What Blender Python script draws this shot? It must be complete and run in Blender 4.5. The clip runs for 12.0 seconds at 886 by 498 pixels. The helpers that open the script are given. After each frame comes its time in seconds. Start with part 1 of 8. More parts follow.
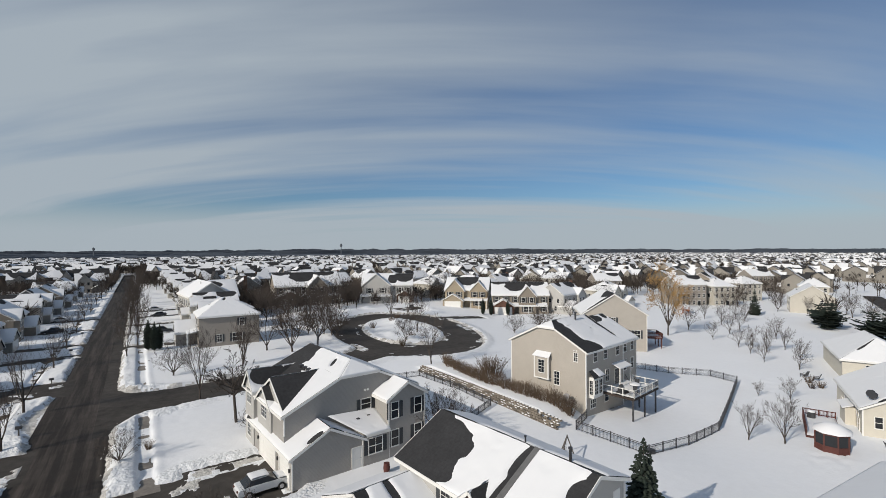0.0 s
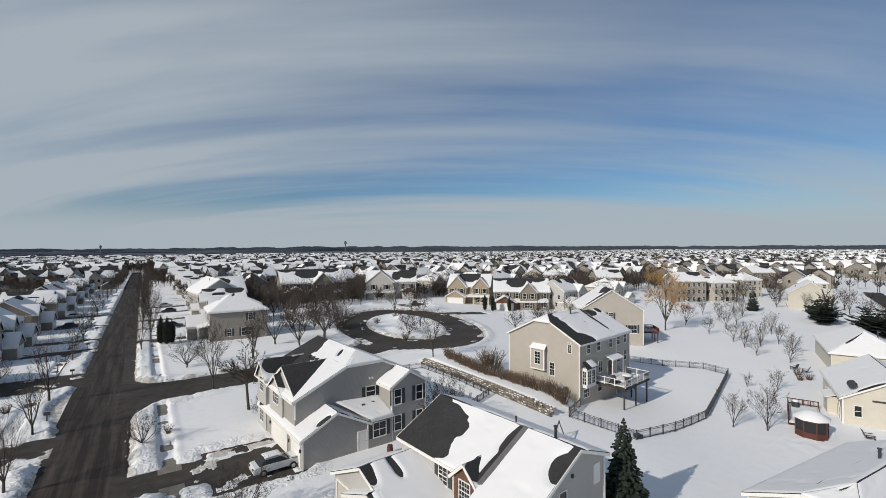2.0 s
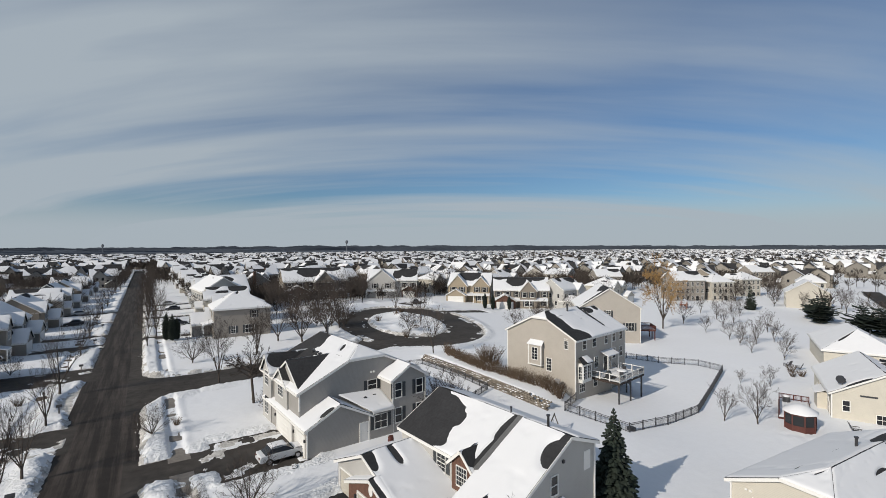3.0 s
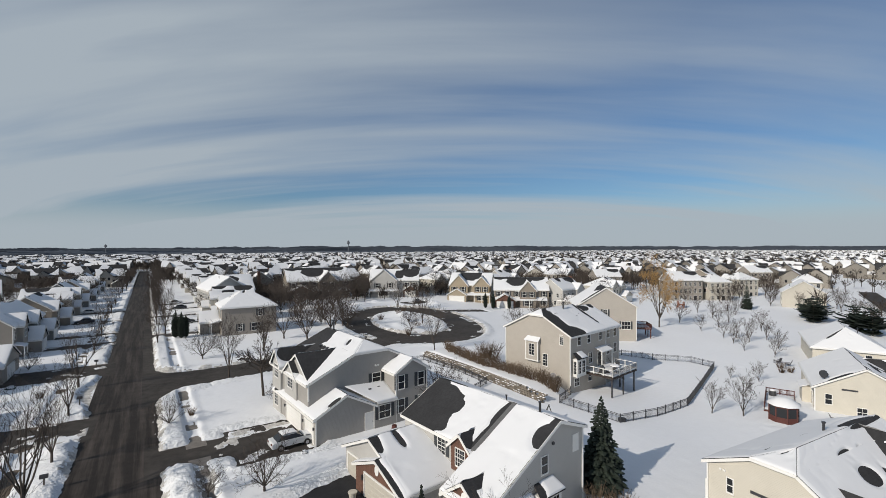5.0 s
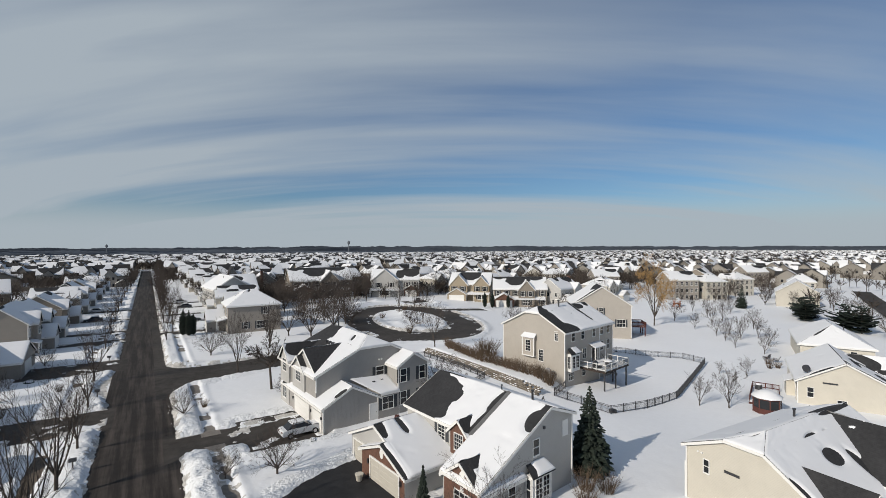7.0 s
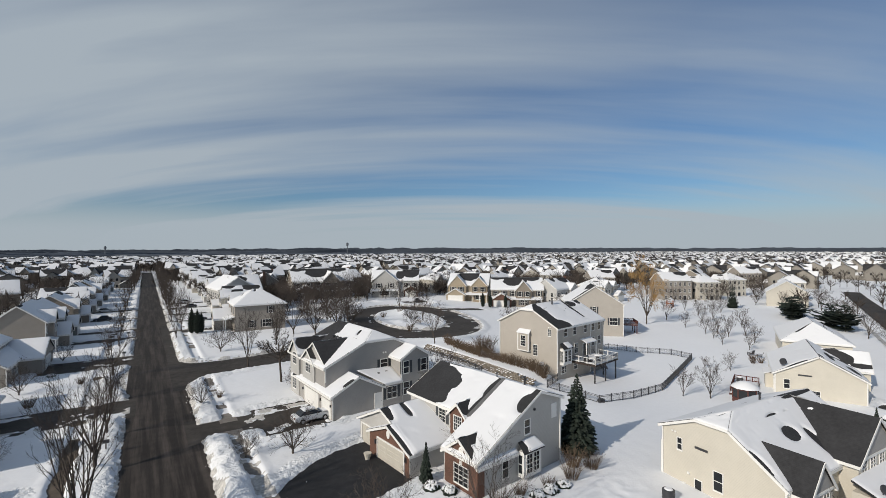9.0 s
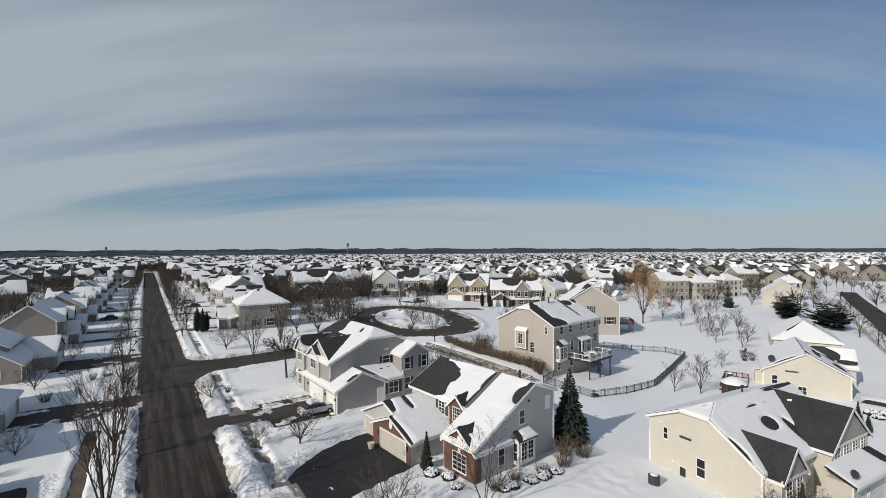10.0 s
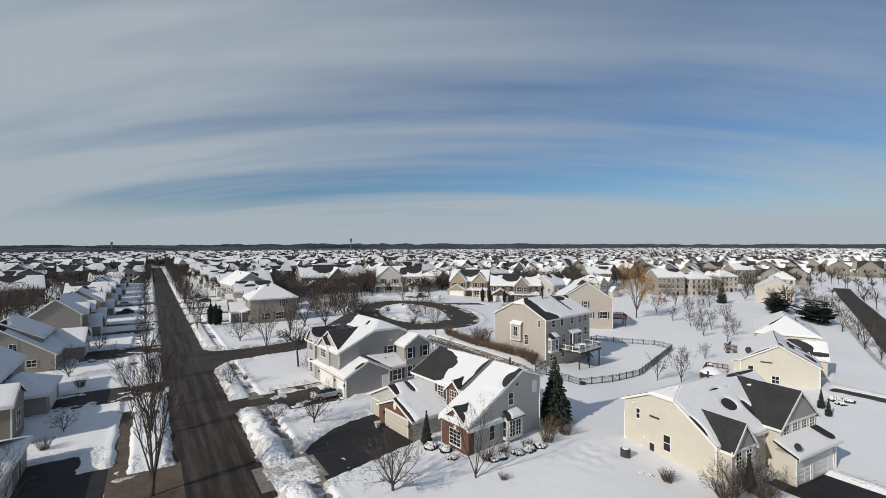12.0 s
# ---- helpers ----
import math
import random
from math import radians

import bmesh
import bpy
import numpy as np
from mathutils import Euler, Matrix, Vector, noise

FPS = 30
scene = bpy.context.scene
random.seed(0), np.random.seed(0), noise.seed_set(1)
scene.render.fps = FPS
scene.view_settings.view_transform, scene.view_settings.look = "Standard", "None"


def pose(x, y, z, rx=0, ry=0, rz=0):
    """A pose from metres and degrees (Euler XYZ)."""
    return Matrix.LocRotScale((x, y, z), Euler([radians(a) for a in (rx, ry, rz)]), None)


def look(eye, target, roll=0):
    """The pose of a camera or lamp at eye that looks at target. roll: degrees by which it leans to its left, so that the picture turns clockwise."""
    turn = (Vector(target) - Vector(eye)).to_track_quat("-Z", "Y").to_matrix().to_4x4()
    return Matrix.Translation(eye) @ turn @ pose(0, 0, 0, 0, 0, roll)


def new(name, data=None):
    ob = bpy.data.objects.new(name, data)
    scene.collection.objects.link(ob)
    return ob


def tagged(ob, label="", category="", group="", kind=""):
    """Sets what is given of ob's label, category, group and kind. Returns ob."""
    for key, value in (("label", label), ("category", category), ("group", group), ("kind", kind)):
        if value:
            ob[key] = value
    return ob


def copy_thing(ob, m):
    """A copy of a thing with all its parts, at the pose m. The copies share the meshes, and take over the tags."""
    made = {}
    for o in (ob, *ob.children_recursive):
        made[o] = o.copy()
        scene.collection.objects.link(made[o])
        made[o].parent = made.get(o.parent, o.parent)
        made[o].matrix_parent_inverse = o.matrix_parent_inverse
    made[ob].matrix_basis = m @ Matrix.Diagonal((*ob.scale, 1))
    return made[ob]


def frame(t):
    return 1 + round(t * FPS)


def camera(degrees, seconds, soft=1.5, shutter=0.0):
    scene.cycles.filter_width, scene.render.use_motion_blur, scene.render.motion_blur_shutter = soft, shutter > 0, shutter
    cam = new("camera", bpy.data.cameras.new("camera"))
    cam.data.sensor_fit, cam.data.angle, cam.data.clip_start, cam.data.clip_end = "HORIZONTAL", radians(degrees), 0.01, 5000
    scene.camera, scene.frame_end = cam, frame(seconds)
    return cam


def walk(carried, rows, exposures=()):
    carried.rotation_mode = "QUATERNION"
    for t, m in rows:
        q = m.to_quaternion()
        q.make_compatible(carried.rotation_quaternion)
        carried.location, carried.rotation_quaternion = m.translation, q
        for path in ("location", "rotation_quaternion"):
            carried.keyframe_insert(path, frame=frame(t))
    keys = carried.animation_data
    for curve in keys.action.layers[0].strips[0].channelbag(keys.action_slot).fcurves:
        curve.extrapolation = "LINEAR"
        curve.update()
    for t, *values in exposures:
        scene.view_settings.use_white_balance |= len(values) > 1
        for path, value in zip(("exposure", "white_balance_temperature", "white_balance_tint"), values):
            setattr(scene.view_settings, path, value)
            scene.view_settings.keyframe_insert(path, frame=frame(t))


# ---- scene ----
cam = camera(88.84, 12.0, soft=0.7)
PATH = [
    (0, look((7.396, 26.204, 21.413), (35.410, 67.617, 21.626), -0.254)),
    (0.5, look((7.077, 25.391, 21.509), (34.936, 66.911, 21.578), -0.276)),
    (1, look((6.726, 24.693, 21.534), (34.505, 66.266, 21.487), -0.247)),
    (1.5, look((6.389, 24.034, 21.492), (34.102, 65.650, 21.410), -0.296)),
    (2, look((6.066, 23.327, 21.407), (33.709, 64.991, 21.312), -0.331)),
    (2.5, look((5.725, 22.603, 21.324), (33.302, 64.310, 21.203), -0.315)),
    (3, look((5.307, 21.793, 21.269), (32.838, 63.531, 21.105), -0.257)),
    (5, look((3.741, 19.220, 21.209), (31.133, 61.048, 21.105), -0.223)),
    (5.5, look((3.387, 18.637, 21.231), (30.763, 60.475, 21.122), -0.234)),
    (6, look((3.001, 17.987, 21.268), (30.342, 59.850, 21.073), -0.216)),
    (6.5, look((2.585, 17.392, 21.247), (29.959, 59.233, 21.088), -0.214)),
    (7, look((2.088, 16.636, 21.217), (29.460, 58.476, 21.122), -0.225)),
    (9, look((-0.472, 13.122, 21.056), (27.045, 54.870, 21.153), -0.225)),
    (9.5, look((-1.131, 12.050, 21.024), (26.372, 53.806, 21.137), -0.239)),
    (10, look((-1.805, 10.966, 21.050), (25.688, 52.729, 21.202), -0.232)),
    (10.5, look((-2.523, 9.811, 21.136), (24.947, 51.588, 21.256), -0.228)),
    (11, look((-3.254, 8.539, 21.274), (24.148, 50.362, 21.231), -0.083)),
    (11.5, look((-3.915, 7.204, 21.449), (23.414, 49.074, 21.204), -0.089)),
    (12, look((-4.503, 5.931, 21.670), (22.717, 47.871, 21.302), -0.145)),
]
walk(cam, PATH)

# ---- light ----
SUN_EL, SUN_AZ = 29.0, 189.0     # degrees; azimuth of the way to the sun, counted from +x to +y
sun_way = Vector((math.cos(radians(SUN_AZ)) * math.cos(radians(SUN_EL)), math.sin(radians(SUN_AZ)) * math.cos(radians(SUN_EL)), math.sin(radians(SUN_EL))))
sun_data = bpy.data.lights.new("sun", "SUN")
sun_data.energy, sun_data.angle, sun_data.color = 3.5, radians(0.53), (1.0, 0.92, 0.81)
sun = new("sun", sun_data)
sun.matrix_basis = sun_way.to_track_quat("Z", "Y").to_matrix().to_4x4()

world = bpy.data.worlds.new("world")
scene.world = world
world.use_nodes = True


def build_world():
    nt = world.node_tree
    nt.nodes.clear()
    N, L = nt.nodes.new, nt.links.new
    out, bg = N("ShaderNodeOutputWorld"), N("ShaderNodeBackground")
    sky = N("ShaderNodeTexSky")
    sky.sky_type, sky.sun_disc = "NISHITA", False
    sky.sun_elevation, sky.sun_rotation = radians(SUN_EL), radians(90 - SUN_AZ)
    sky.air_density, sky.dust_density, sky.ozone_density = 1.0, 0.35, 2.2
    tc, sep = N("ShaderNodeTexCoord"), N("ShaderNodeSeparateXYZ")
    L(tc.outputs["Generated"], sep.inputs[0])

    def mth(op, a, b=None):
        n = N("ShaderNodeMath")
        n.operation = op
        for k, v in enumerate((a, b)):
            if v is None:
                continue
            if isinstance(v, (int, float)):
                n.inputs[k].default_value = v
            else:
                L(v, n.inputs[k])
        return n.outputs[0]

    # cirrus sheets on a high flat layer: u runs north-east, v across
    up = mth("MAXIMUM", mth("ADD", sep.outputs[2], 0.06), 0.02)
    ahead = mth("ADD", mth("MULTIPLY", sep.outputs[0], 0.545), mth("MULTIPLY", sep.outputs[1], 0.839))
    right = mth("SUBTRACT", mth("MULTIPLY", sep.outputs[0], 0.839), mth("MULTIPLY", sep.outputs[1], 0.545))
    u, v = mth("DIVIDE", ahead, up), mth("DIVIDE", right, up)
    bow = mth("ADD", mth("SUBTRACT", u, mth("MULTIPLY", mth("MULTIPLY", v, v), 0.062)), mth("MULTIPLY", v, 0.05))
    comb = N("ShaderNodeCombineXYZ")
    L(mth("MULTIPLY", bow, 1.0), comb.inputs[0]), L(mth("MULTIPLY", v, 0.17), comb.inputs[1])
    n1, n2 = N("ShaderNodeTexNoise"), N("ShaderNodeTexNoise")
    n1.inputs["Scale"].default_value, n1.inputs["Detail"].default_value, n1.inputs["Roughness"].default_value, n1.inputs["Distortion"].default_value = 0.85, 3, 0.45, 0.35
    n2.inputs["Scale"].default_value, n2.inputs["Detail"].default_value, n2.inputs["Roughness"].default_value, n2.inputs["Distortion"].default_value = 2.7, 5, 0.5, 0.3
    L(comb.outputs[0], n1.inputs[0]), L(comb.outputs[0], n2.inputs[0])
    # how thick the sheets are with distance: a clear gap lies low in the north-east
    ramp = N("ShaderNodeValToRGB")
    while len(ramp.color_ramp.elements) < 8:
        ramp.color_ramp.elements.new(0.5)
    for e, (p, c) in zip(ramp.color_ramp.elements, ((0.0, 0.46), (0.16, 0.44), (0.26, 0.46), (0.36, 0.50), (0.42, 0.12), (0.53, -0.02), (0.62, 0.66), (0.80, 0.92))):
        e.position, e.color = p, (c, c, c, 1)
    L(mth("MULTIPLY", bow, 0.1), ramp.inputs[0])
    swirl = mth("ADD", mth("MULTIPLY", mth("SUBTRACT", n1.outputs[0], 0.5), 1.15), mth("MULTIPLY", mth("SUBTRACT", n2.outputs[0], 0.5), 0.8))
    lean = mth("MINIMUM", mth("SUBTRACT", mth("MULTIPLY", u, 0.065), 0.34), 0.0)
    side = mth("MAXIMUM", mth("MINIMUM", mth("MULTIPLY", v, lean), 0.36), -0.22)
    low = mth("MAXIMUM", mth("MINIMUM", mth("MULTIPLY", mth("SUBTRACT", u, 2.4), 0.5), 1.0), 0.0)
    side = mth("ADD", side, mth("MULTIPLY", low, mth("MINIMUM", mth("MULTIPLY", mth("MULTIPLY", v, v), 0.016), 0.40)))
    fac = mth("ADD", mth("ADD", ramp.outputs[0], swirl), side)
    veil = N("ShaderNodeMapRange")
    veil.interpolation_type = "SMOOTHSTEP"
    veil.inputs["From Min"].default_value, veil.inputs["From Max"].default_value = 0.03, 0.12
    veil.inputs["To Min"].default_value, veil.inputs["To Max"].default_value = 0.93, 0.0
    L(sep.outputs[2], veil.inputs["Value"])
    fac = mth("MAXIMUM", mth("MAXIMUM", mth("MINIMUM", fac, 0.95), 0.02), veil.outputs[0])
    mix = N("ShaderNodeMix")
    mix.data_type = "RGBA"
    mix.inputs["B"].default_value = (5.6, 6.4, 7.1, 1)
    tint = N("ShaderNodeMix")
    tint.data_type, tint.blend_type = "RGBA", "MULTIPLY"
    tint.inputs["Factor"].default_value = 1
    tint.inputs["B"].default_value = (0.64, 0.84, 1.04, 1)
    L(sky.outputs[0], tint.inputs["A"])
    L(fac, mix.inputs["Factor"]), L(tint.outputs["Result"], mix.inputs["A"])
    L(mix.outputs["Result"], bg.inputs["Color"])
    bg.inputs["Strength"].default_value = 0.07
    L(bg.outputs[0], out.inputs[0])


build_world()

# ---- materials ----


def material(name, color, rough=0.8, metal=0.0, vary=0.12, grain=6.0, coarse=0.35, bump=0.15, bump_scale=20.0, random_tone=0.0, island=False, spec=0.3, relief=0.05):
    """A surface with two scales of tone and a fine relief, in metres."""
    m = bpy.data.materials.new(name)
    m.use_nodes = True
    nt = m.node_tree
    N, L = nt.nodes.new, nt.links.new
    b = nt.nodes["Principled BSDF"]
    b.inputs["Roughness"].default_value, b.inputs["Metallic"].default_value = rough, metal
    b.inputs["Specular IOR Level"].default_value = spec
    geo = N("ShaderNodeNewGeometry")
    na, nb = N("ShaderNodeTexNoise"), N("ShaderNodeTexNoise")
    na.inputs["Scale"].default_value, na.inputs["Detail"].default_value = grain, 5
    nb.inputs["Scale"].default_value, nb.inputs["Detail"].default_value = coarse, 3
    L(geo.outputs["Position"], na.inputs[0]), L(geo.outputs["Position"], nb.inputs[0])
    add = N("ShaderNodeMath")
    add.operation = "ADD"
    L(na.outputs[0], add.inputs[0]), L(nb.outputs[0], add.inputs[1])
    mr = N("ShaderNodeMapRange")
    mr.inputs["From Min"].default_value, mr.inputs["From Max"].default_value = 0.6, 1.4
    mr.inputs["To Min"].default_value, mr.inputs["To Max"].default_value = 1 - vary, 1 + vary
    L(add.outputs[0], mr.inputs["Value"])
    val = mr.outputs[0]
    if random_tone:
        if island:
            src = geo.outputs["Random Per Island"]
        else:
            src = N("ShaderNodeObjectInfo").outputs["Random"]
        r = N("ShaderNodeMapRange")
        r.inputs["To Min"].default_value, r.inputs["To Max"].default_value = 1 - random_tone, 1 + random_tone
        L(src, r.inputs["Value"])
        mu = N("ShaderNodeMath")
        mu.operation = "MULTIPLY"
        L(val, mu.inputs[0]), L(r.outputs[0], mu.inputs[1])
        val = mu.outputs[0]
    hsv = N("ShaderNodeHueSaturation")
    hsv.inputs["Color"].default_value = (*color, 1)
    L(val, hsv.inputs["Value"])
    L(hsv.outputs[0], b.inputs["Base Color"])
    if bump:
        nc = N("ShaderNodeTexNoise")
        nc.inputs["Scale"].default_value, nc.inputs["Detail"].default_value = bump_scale, 4
        L(geo.outputs["Position"], nc.inputs[0])
        bp = N("ShaderNodeBump")
        bp.inputs["Strength"].default_value, bp.inputs["Distance"].default_value = bump, relief
        L(nc.outputs[0], bp.inputs["Height"])
        L(bp.outputs[0], b.inputs["Normal"])
    return m


def lined(m, spacing, depth, axis=2, dark=0.25):
    """Adds horizontal courses (siding laps, shingle rows) of that spacing to a material."""
    nt = m.node_tree
    N, L = nt.nodes.new, nt.links.new
    b = nt.nodes["Principled BSDF"]
    geo, sep = N("ShaderNodeNewGeometry"), N("ShaderNodeSeparateXYZ")
    L(geo.outputs["Position"], sep.inputs[0])
    d = N("ShaderNodeMath")
    d.operation, d.inputs[1].default_value = "DIVIDE", spacing
    L(sep.outputs[axis], d.inputs[0])
    fr = N("ShaderNodeMath")
    fr.operation = "FRACT"
    L(d.outputs[0], fr.inputs[0])
    bp = N("ShaderNodeBump")
    bp.inputs["Strength"].default_value, bp.inputs["Distance"].default_value = 0.6, depth
    L(fr.outputs[0], bp.inputs["Height"])
    old = b.inputs["Normal"].links
    if old:
        L(old[0].from_socket, bp.inputs["Normal"])
    L(bp.outputs[0], b.inputs["Normal"])
    # the lap's own joint line, a narrow darker gap
    gap = N("ShaderNodeMapRange")
    gap.inputs["From Min"].default_value, gap.inputs["From Max"].default_value = 0.0, 0.16
    gap.inputs["To Min"].default_value, gap.inputs["To Max"].default_value = 1 - dark, 1.0
    L(fr.outputs[0], gap.inputs["Value"])
    mu = N("ShaderNodeMix")
    mu.data_type, mu.blend_type = "RGBA", "MULTIPLY"
    mu.inputs["Factor"].default_value = 1
    L(b.inputs["Base Color"].links[0].from_socket, mu.inputs["A"])
    L(gap.outputs[0], mu.inputs["B"])
    L(mu.outputs["Result"], b.inputs["Base Color"])
    return m


SNOW = material("snow", (0.80, 0.81, 0.83), 0.75, vary=0.03, grain=1.5, coarse=0.08, bump=0.35, bump_scale=3.4, spec=0.2)
DIRTY_SNOW = material("salted_dirty_snow", (0.50, 0.485, 0.46), 0.85, vary=0.55, grain=3.4, coarse=0.9, bump=0.9, bump_scale=4.0, spec=0.15, relief=0.2)
PLOUGHED = material("ploughed_snow", (0.77, 0.78, 0.795), 0.8, vary=0.07, grain=2.2, coarse=0.5, bump=0.9, bump_scale=3.2, spec=0.2, relief=0.22)
ROOF_SNOW = material("roof_snow", (0.745, 0.75, 0.765), 0.75, vary=0.02, grain=1.0, coarse=0.1, bump=0.12, bump_scale=2.0, spec=0.2)
ASPHALT = material("wet_asphalt", (0.056, 0.050, 0.045), 0.8, vary=0.45, grain=0.9, coarse=0.12, bump=0.2, bump_scale=30, spec=0.15)


def streaked(m):
    """Tyre-worn, drier streaks that run along the street."""
    nt = m.node_tree
    N, L = nt.nodes.new, nt.links.new
    b = nt.nodes["Principled BSDF"]
    geo, mp, no, mr, mu = N("ShaderNodeNewGeometry"), N("ShaderNodeMapping"), N("ShaderNodeTexNoise"), N("ShaderNodeMapRange"), N("ShaderNodeMix")
    mp.inputs["Scale"].default_value = (1.1, 0.045, 1)
    L(geo.outputs["Position"], mp.inputs[0]), L(mp.outputs[0], no.inputs[0])
    no.inputs["Scale"].default_value, no.inputs["Detail"].default_value, no.inputs["Roughness"].default_value = 1.0, 6, 0.65
    mr.inputs["From Min"].default_value, mr.inputs["From Max"].default_value, mr.inputs["To Min"].default_value, mr.inputs["To Max"].default_value = 0.44, 0.72, 0.8, 2.8
    L(no.outputs[0], mr.inputs["Value"])
    mu.data_type, mu.blend_type = "RGBA", "MULTIPLY"
    mu.inputs["Factor"].default_value = 1
    L(b.inputs["Base Color"].links[0].from_socket, mu.inputs["A"]), L(mr.outputs[0], mu.inputs["B"])
    L(mu.outputs["Result"], b.inputs["Base Color"])
    return m


ROAD = streaked(material("street_asphalt", (0.032, 0.0265, 0.023), 0.75, vary=0.3, grain=0.9, coarse=0.12, bump=0.2, bump_scale=30, spec=0.2))
BLACKTOP = material("fresh_blacktop", (0.022, 0.022, 0.024), 0.75, vary=0.35, grain=1.2, coarse=0.3, bump=0.2, bump_scale=40)
CONCRETE = material("damp_concrete", (0.20, 0.18, 0.16), 0.8, vary=0.3, grain=2.0, coarse=0.5, bump=0.2)
BROWN = material("damp_brown_paving", (0.105, 0.082, 0.062), 0.85, vary=0.3, grain=1.6, coarse=0.4, bump=0.2)
SHINGLE = lined(material("dark_shingle", (0.034, 0.034, 0.036), 0.9, vary=0.3, grain=4.0, coarse=0.5, bump=0.4, bump_scale=14), 0.11, 0.01, dark=0.2)
TRIM = material("white_trim", (0.74, 0.73, 0.70), 0.5, vary=0.05, bump=0.03)
GLASS = material("window_glass", (0.018, 0.020, 0.023), 0.1, vary=0.3, grain=0.4, bump=0.0, spec=0.4)
SHUTTER = material("dark_shutter", (0.05, 0.055, 0.06), 0.6, vary=0.1)
BRICK = lined(material("red_brick", (0.135, 0.072, 0.052), 0.85, vary=0.3, grain=5.0, coarse=0.6, bump=0.4, bump_scale=12), 0.075, 0.008, dark=0.3)
METAL = material("dark_metal", (0.08, 0.08, 0.085), 0.45, metal=0.6, vary=0.15)
BARK = material("grey_brown_bark", (0.075, 0.062, 0.053), 0.9, vary=0.3, grain=6, bump=0.4)
TWIG = material("thin_twigs", (0.068, 0.054, 0.046), 0.9, vary=0.2, bump=0.0)
NEEDLE = material("spruce_needles", (0.019, 0.027, 0.020), 0.8, vary=0.4, grain=3.0, bump=0.0, random_tone=0.3, island=True)
WOOD = material("grey_deck_wood", (0.13, 0.115, 0.10), 0.8, vary=0.3)
DARKWOOD = material("dark_stained_wood", (0.05, 0.038, 0.032), 0.8, vary=0.3)
REDWOOD = material("red_stained_wood", (0.095, 0.034, 0.028), 0.7, vary=0.25)


def siding(name, color):
    return lined(material(name, color, 0.65, vary=0.06, grain=1.0, coarse=0.2, bump=0.03), 0.12, 0.012, dark=0.14)


GREY_SIDING = siding("grey_siding", (0.33, 0.315, 0.295))
PALE_SIDING = siding("pale_grey_siding", (0.43, 0.42, 0.40))
BEIGE_SIDING = siding("beige_siding", (0.41, 0.375, 0.33))
CREAM_SIDING = siding("cream_siding", (0.56, 0.525, 0.45))
TAN_SIDING = siding("tan_siding", (0.25, 0.215, 0.175))
IVORY_SIDING = siding("ivory_siding", (0.49, 0.46, 0.40))
TAUPE_SIDING = siding("taupe_siding", (0.30, 0.27, 0.235))
SAGE_SIDING = siding("sage_siding", (0.22, 0.215, 0.195))

# ---- building helpers ----


class MB:
    """Collects vertices and faces of one mesh."""

    def __init__(self):
        self.v, self.f = [], []

    def add(self, verts, faces):
        n = len(self.v)
        self.v.extend(tuple(p) for p in verts)
        self.f.extend(tuple(n + k for k in q) for q in faces)
        return self

    def box(self, x0, y0, z0, x1, y1, z1):
        return self.add([(x0, y0, z0), (x1, y0, z0), (x1, y1, z0), (x0, y1, z0), (x0, y0, z1), (x1, y0, z1), (x1, y1, z1), (x0, y1, z1)],
                        [(0, 3, 2, 1), (4, 5, 6, 7), (0, 1, 5, 4), (1, 2, 6, 5), (2, 3, 7, 6), (3, 0, 4, 7)])

    def tube(self, p, q, r0, r1, n=5):
        p, q = Vector(p), Vector(q)
        d = (q - p)
        if d.length < 1e-6:
            return self
        d.normalize()
        a = d.orthogonal().normalized()
        b = d.cross(a)
        ring = [(math.cos(2 * math.pi * k / n), math.sin(2 * math.pi * k / n)) for k in range(n)]
        vs = [p + (a * c + b * s) * r0 for c, s in ring] + [q + (a * c + b * s) * r1 for c, s in ring]
        fs = [(k, (k + 1) % n, n + (k + 1) % n, n + k) for k in range(n)]
        fs += [tuple(range(n - 1, -1, -1)), tuple(range(n, 2 * n))]
        return self.add(vs, fs)

    def bar(self, p, q, w, h):
        """A squared bar from p to q, w wide and h high."""
        p, q = Vector(p), Vector(q)
        d = (q - p).normalized()
        side = d.cross(Vector((0, 0, 1)))
        side = (side.normalized() if side.length > 1e-3 else Vector((1, 0, 0))) * w / 2
        up = side.cross(d).normalized() * h / 2
        vs = [c + s * side + u * up for c in (p, q) for s, u in ((-1, -1), (1, -1), (1, 1), (-1, 1))]
        return self.add(vs, [(3, 2, 1, 0), (4, 5, 6, 7), (0, 1, 5, 4), (1, 2, 6, 5), (2, 3, 7, 6), (3, 0, 4, 7)])

    def slab(self, a, b, c, d, t):
        """A plate with the corners a b c d on top and the thickness t below."""
        lo = [Vector(p) - Vector((0, 0, t)) for p in (a, b, c, d)]
        return self.add([*map(Vector, (a, b, c, d)), *lo], [(0, 1, 2, 3), (7, 6, 5, 4), (0, 4, 5, 1), (1, 5, 6, 2), (2, 6, 7, 3), (3, 7, 4, 0)])

    def mesh(self, name, mats, smooth=False):
        used = sorted({k for f in self.f for k in f})
        if len(used) < len(self.v):
            at = {k: j for j, k in enumerate(used)}
            self.v, self.f = [self.v[k] for k in used], [tuple(at[k] for k in f) for f in self.f]
        me = bpy.data.meshes.new(name)
        me.from_pydata(self.v, [], self.f)
        for m in (mats if isinstance(mats, (list, tuple)) else [mats]):
            me.materials.append(m)
        if smooth:
            me.polygons.foreach_set("use_smooth", [True] * len(me.polygons))
        me.update()
        return me


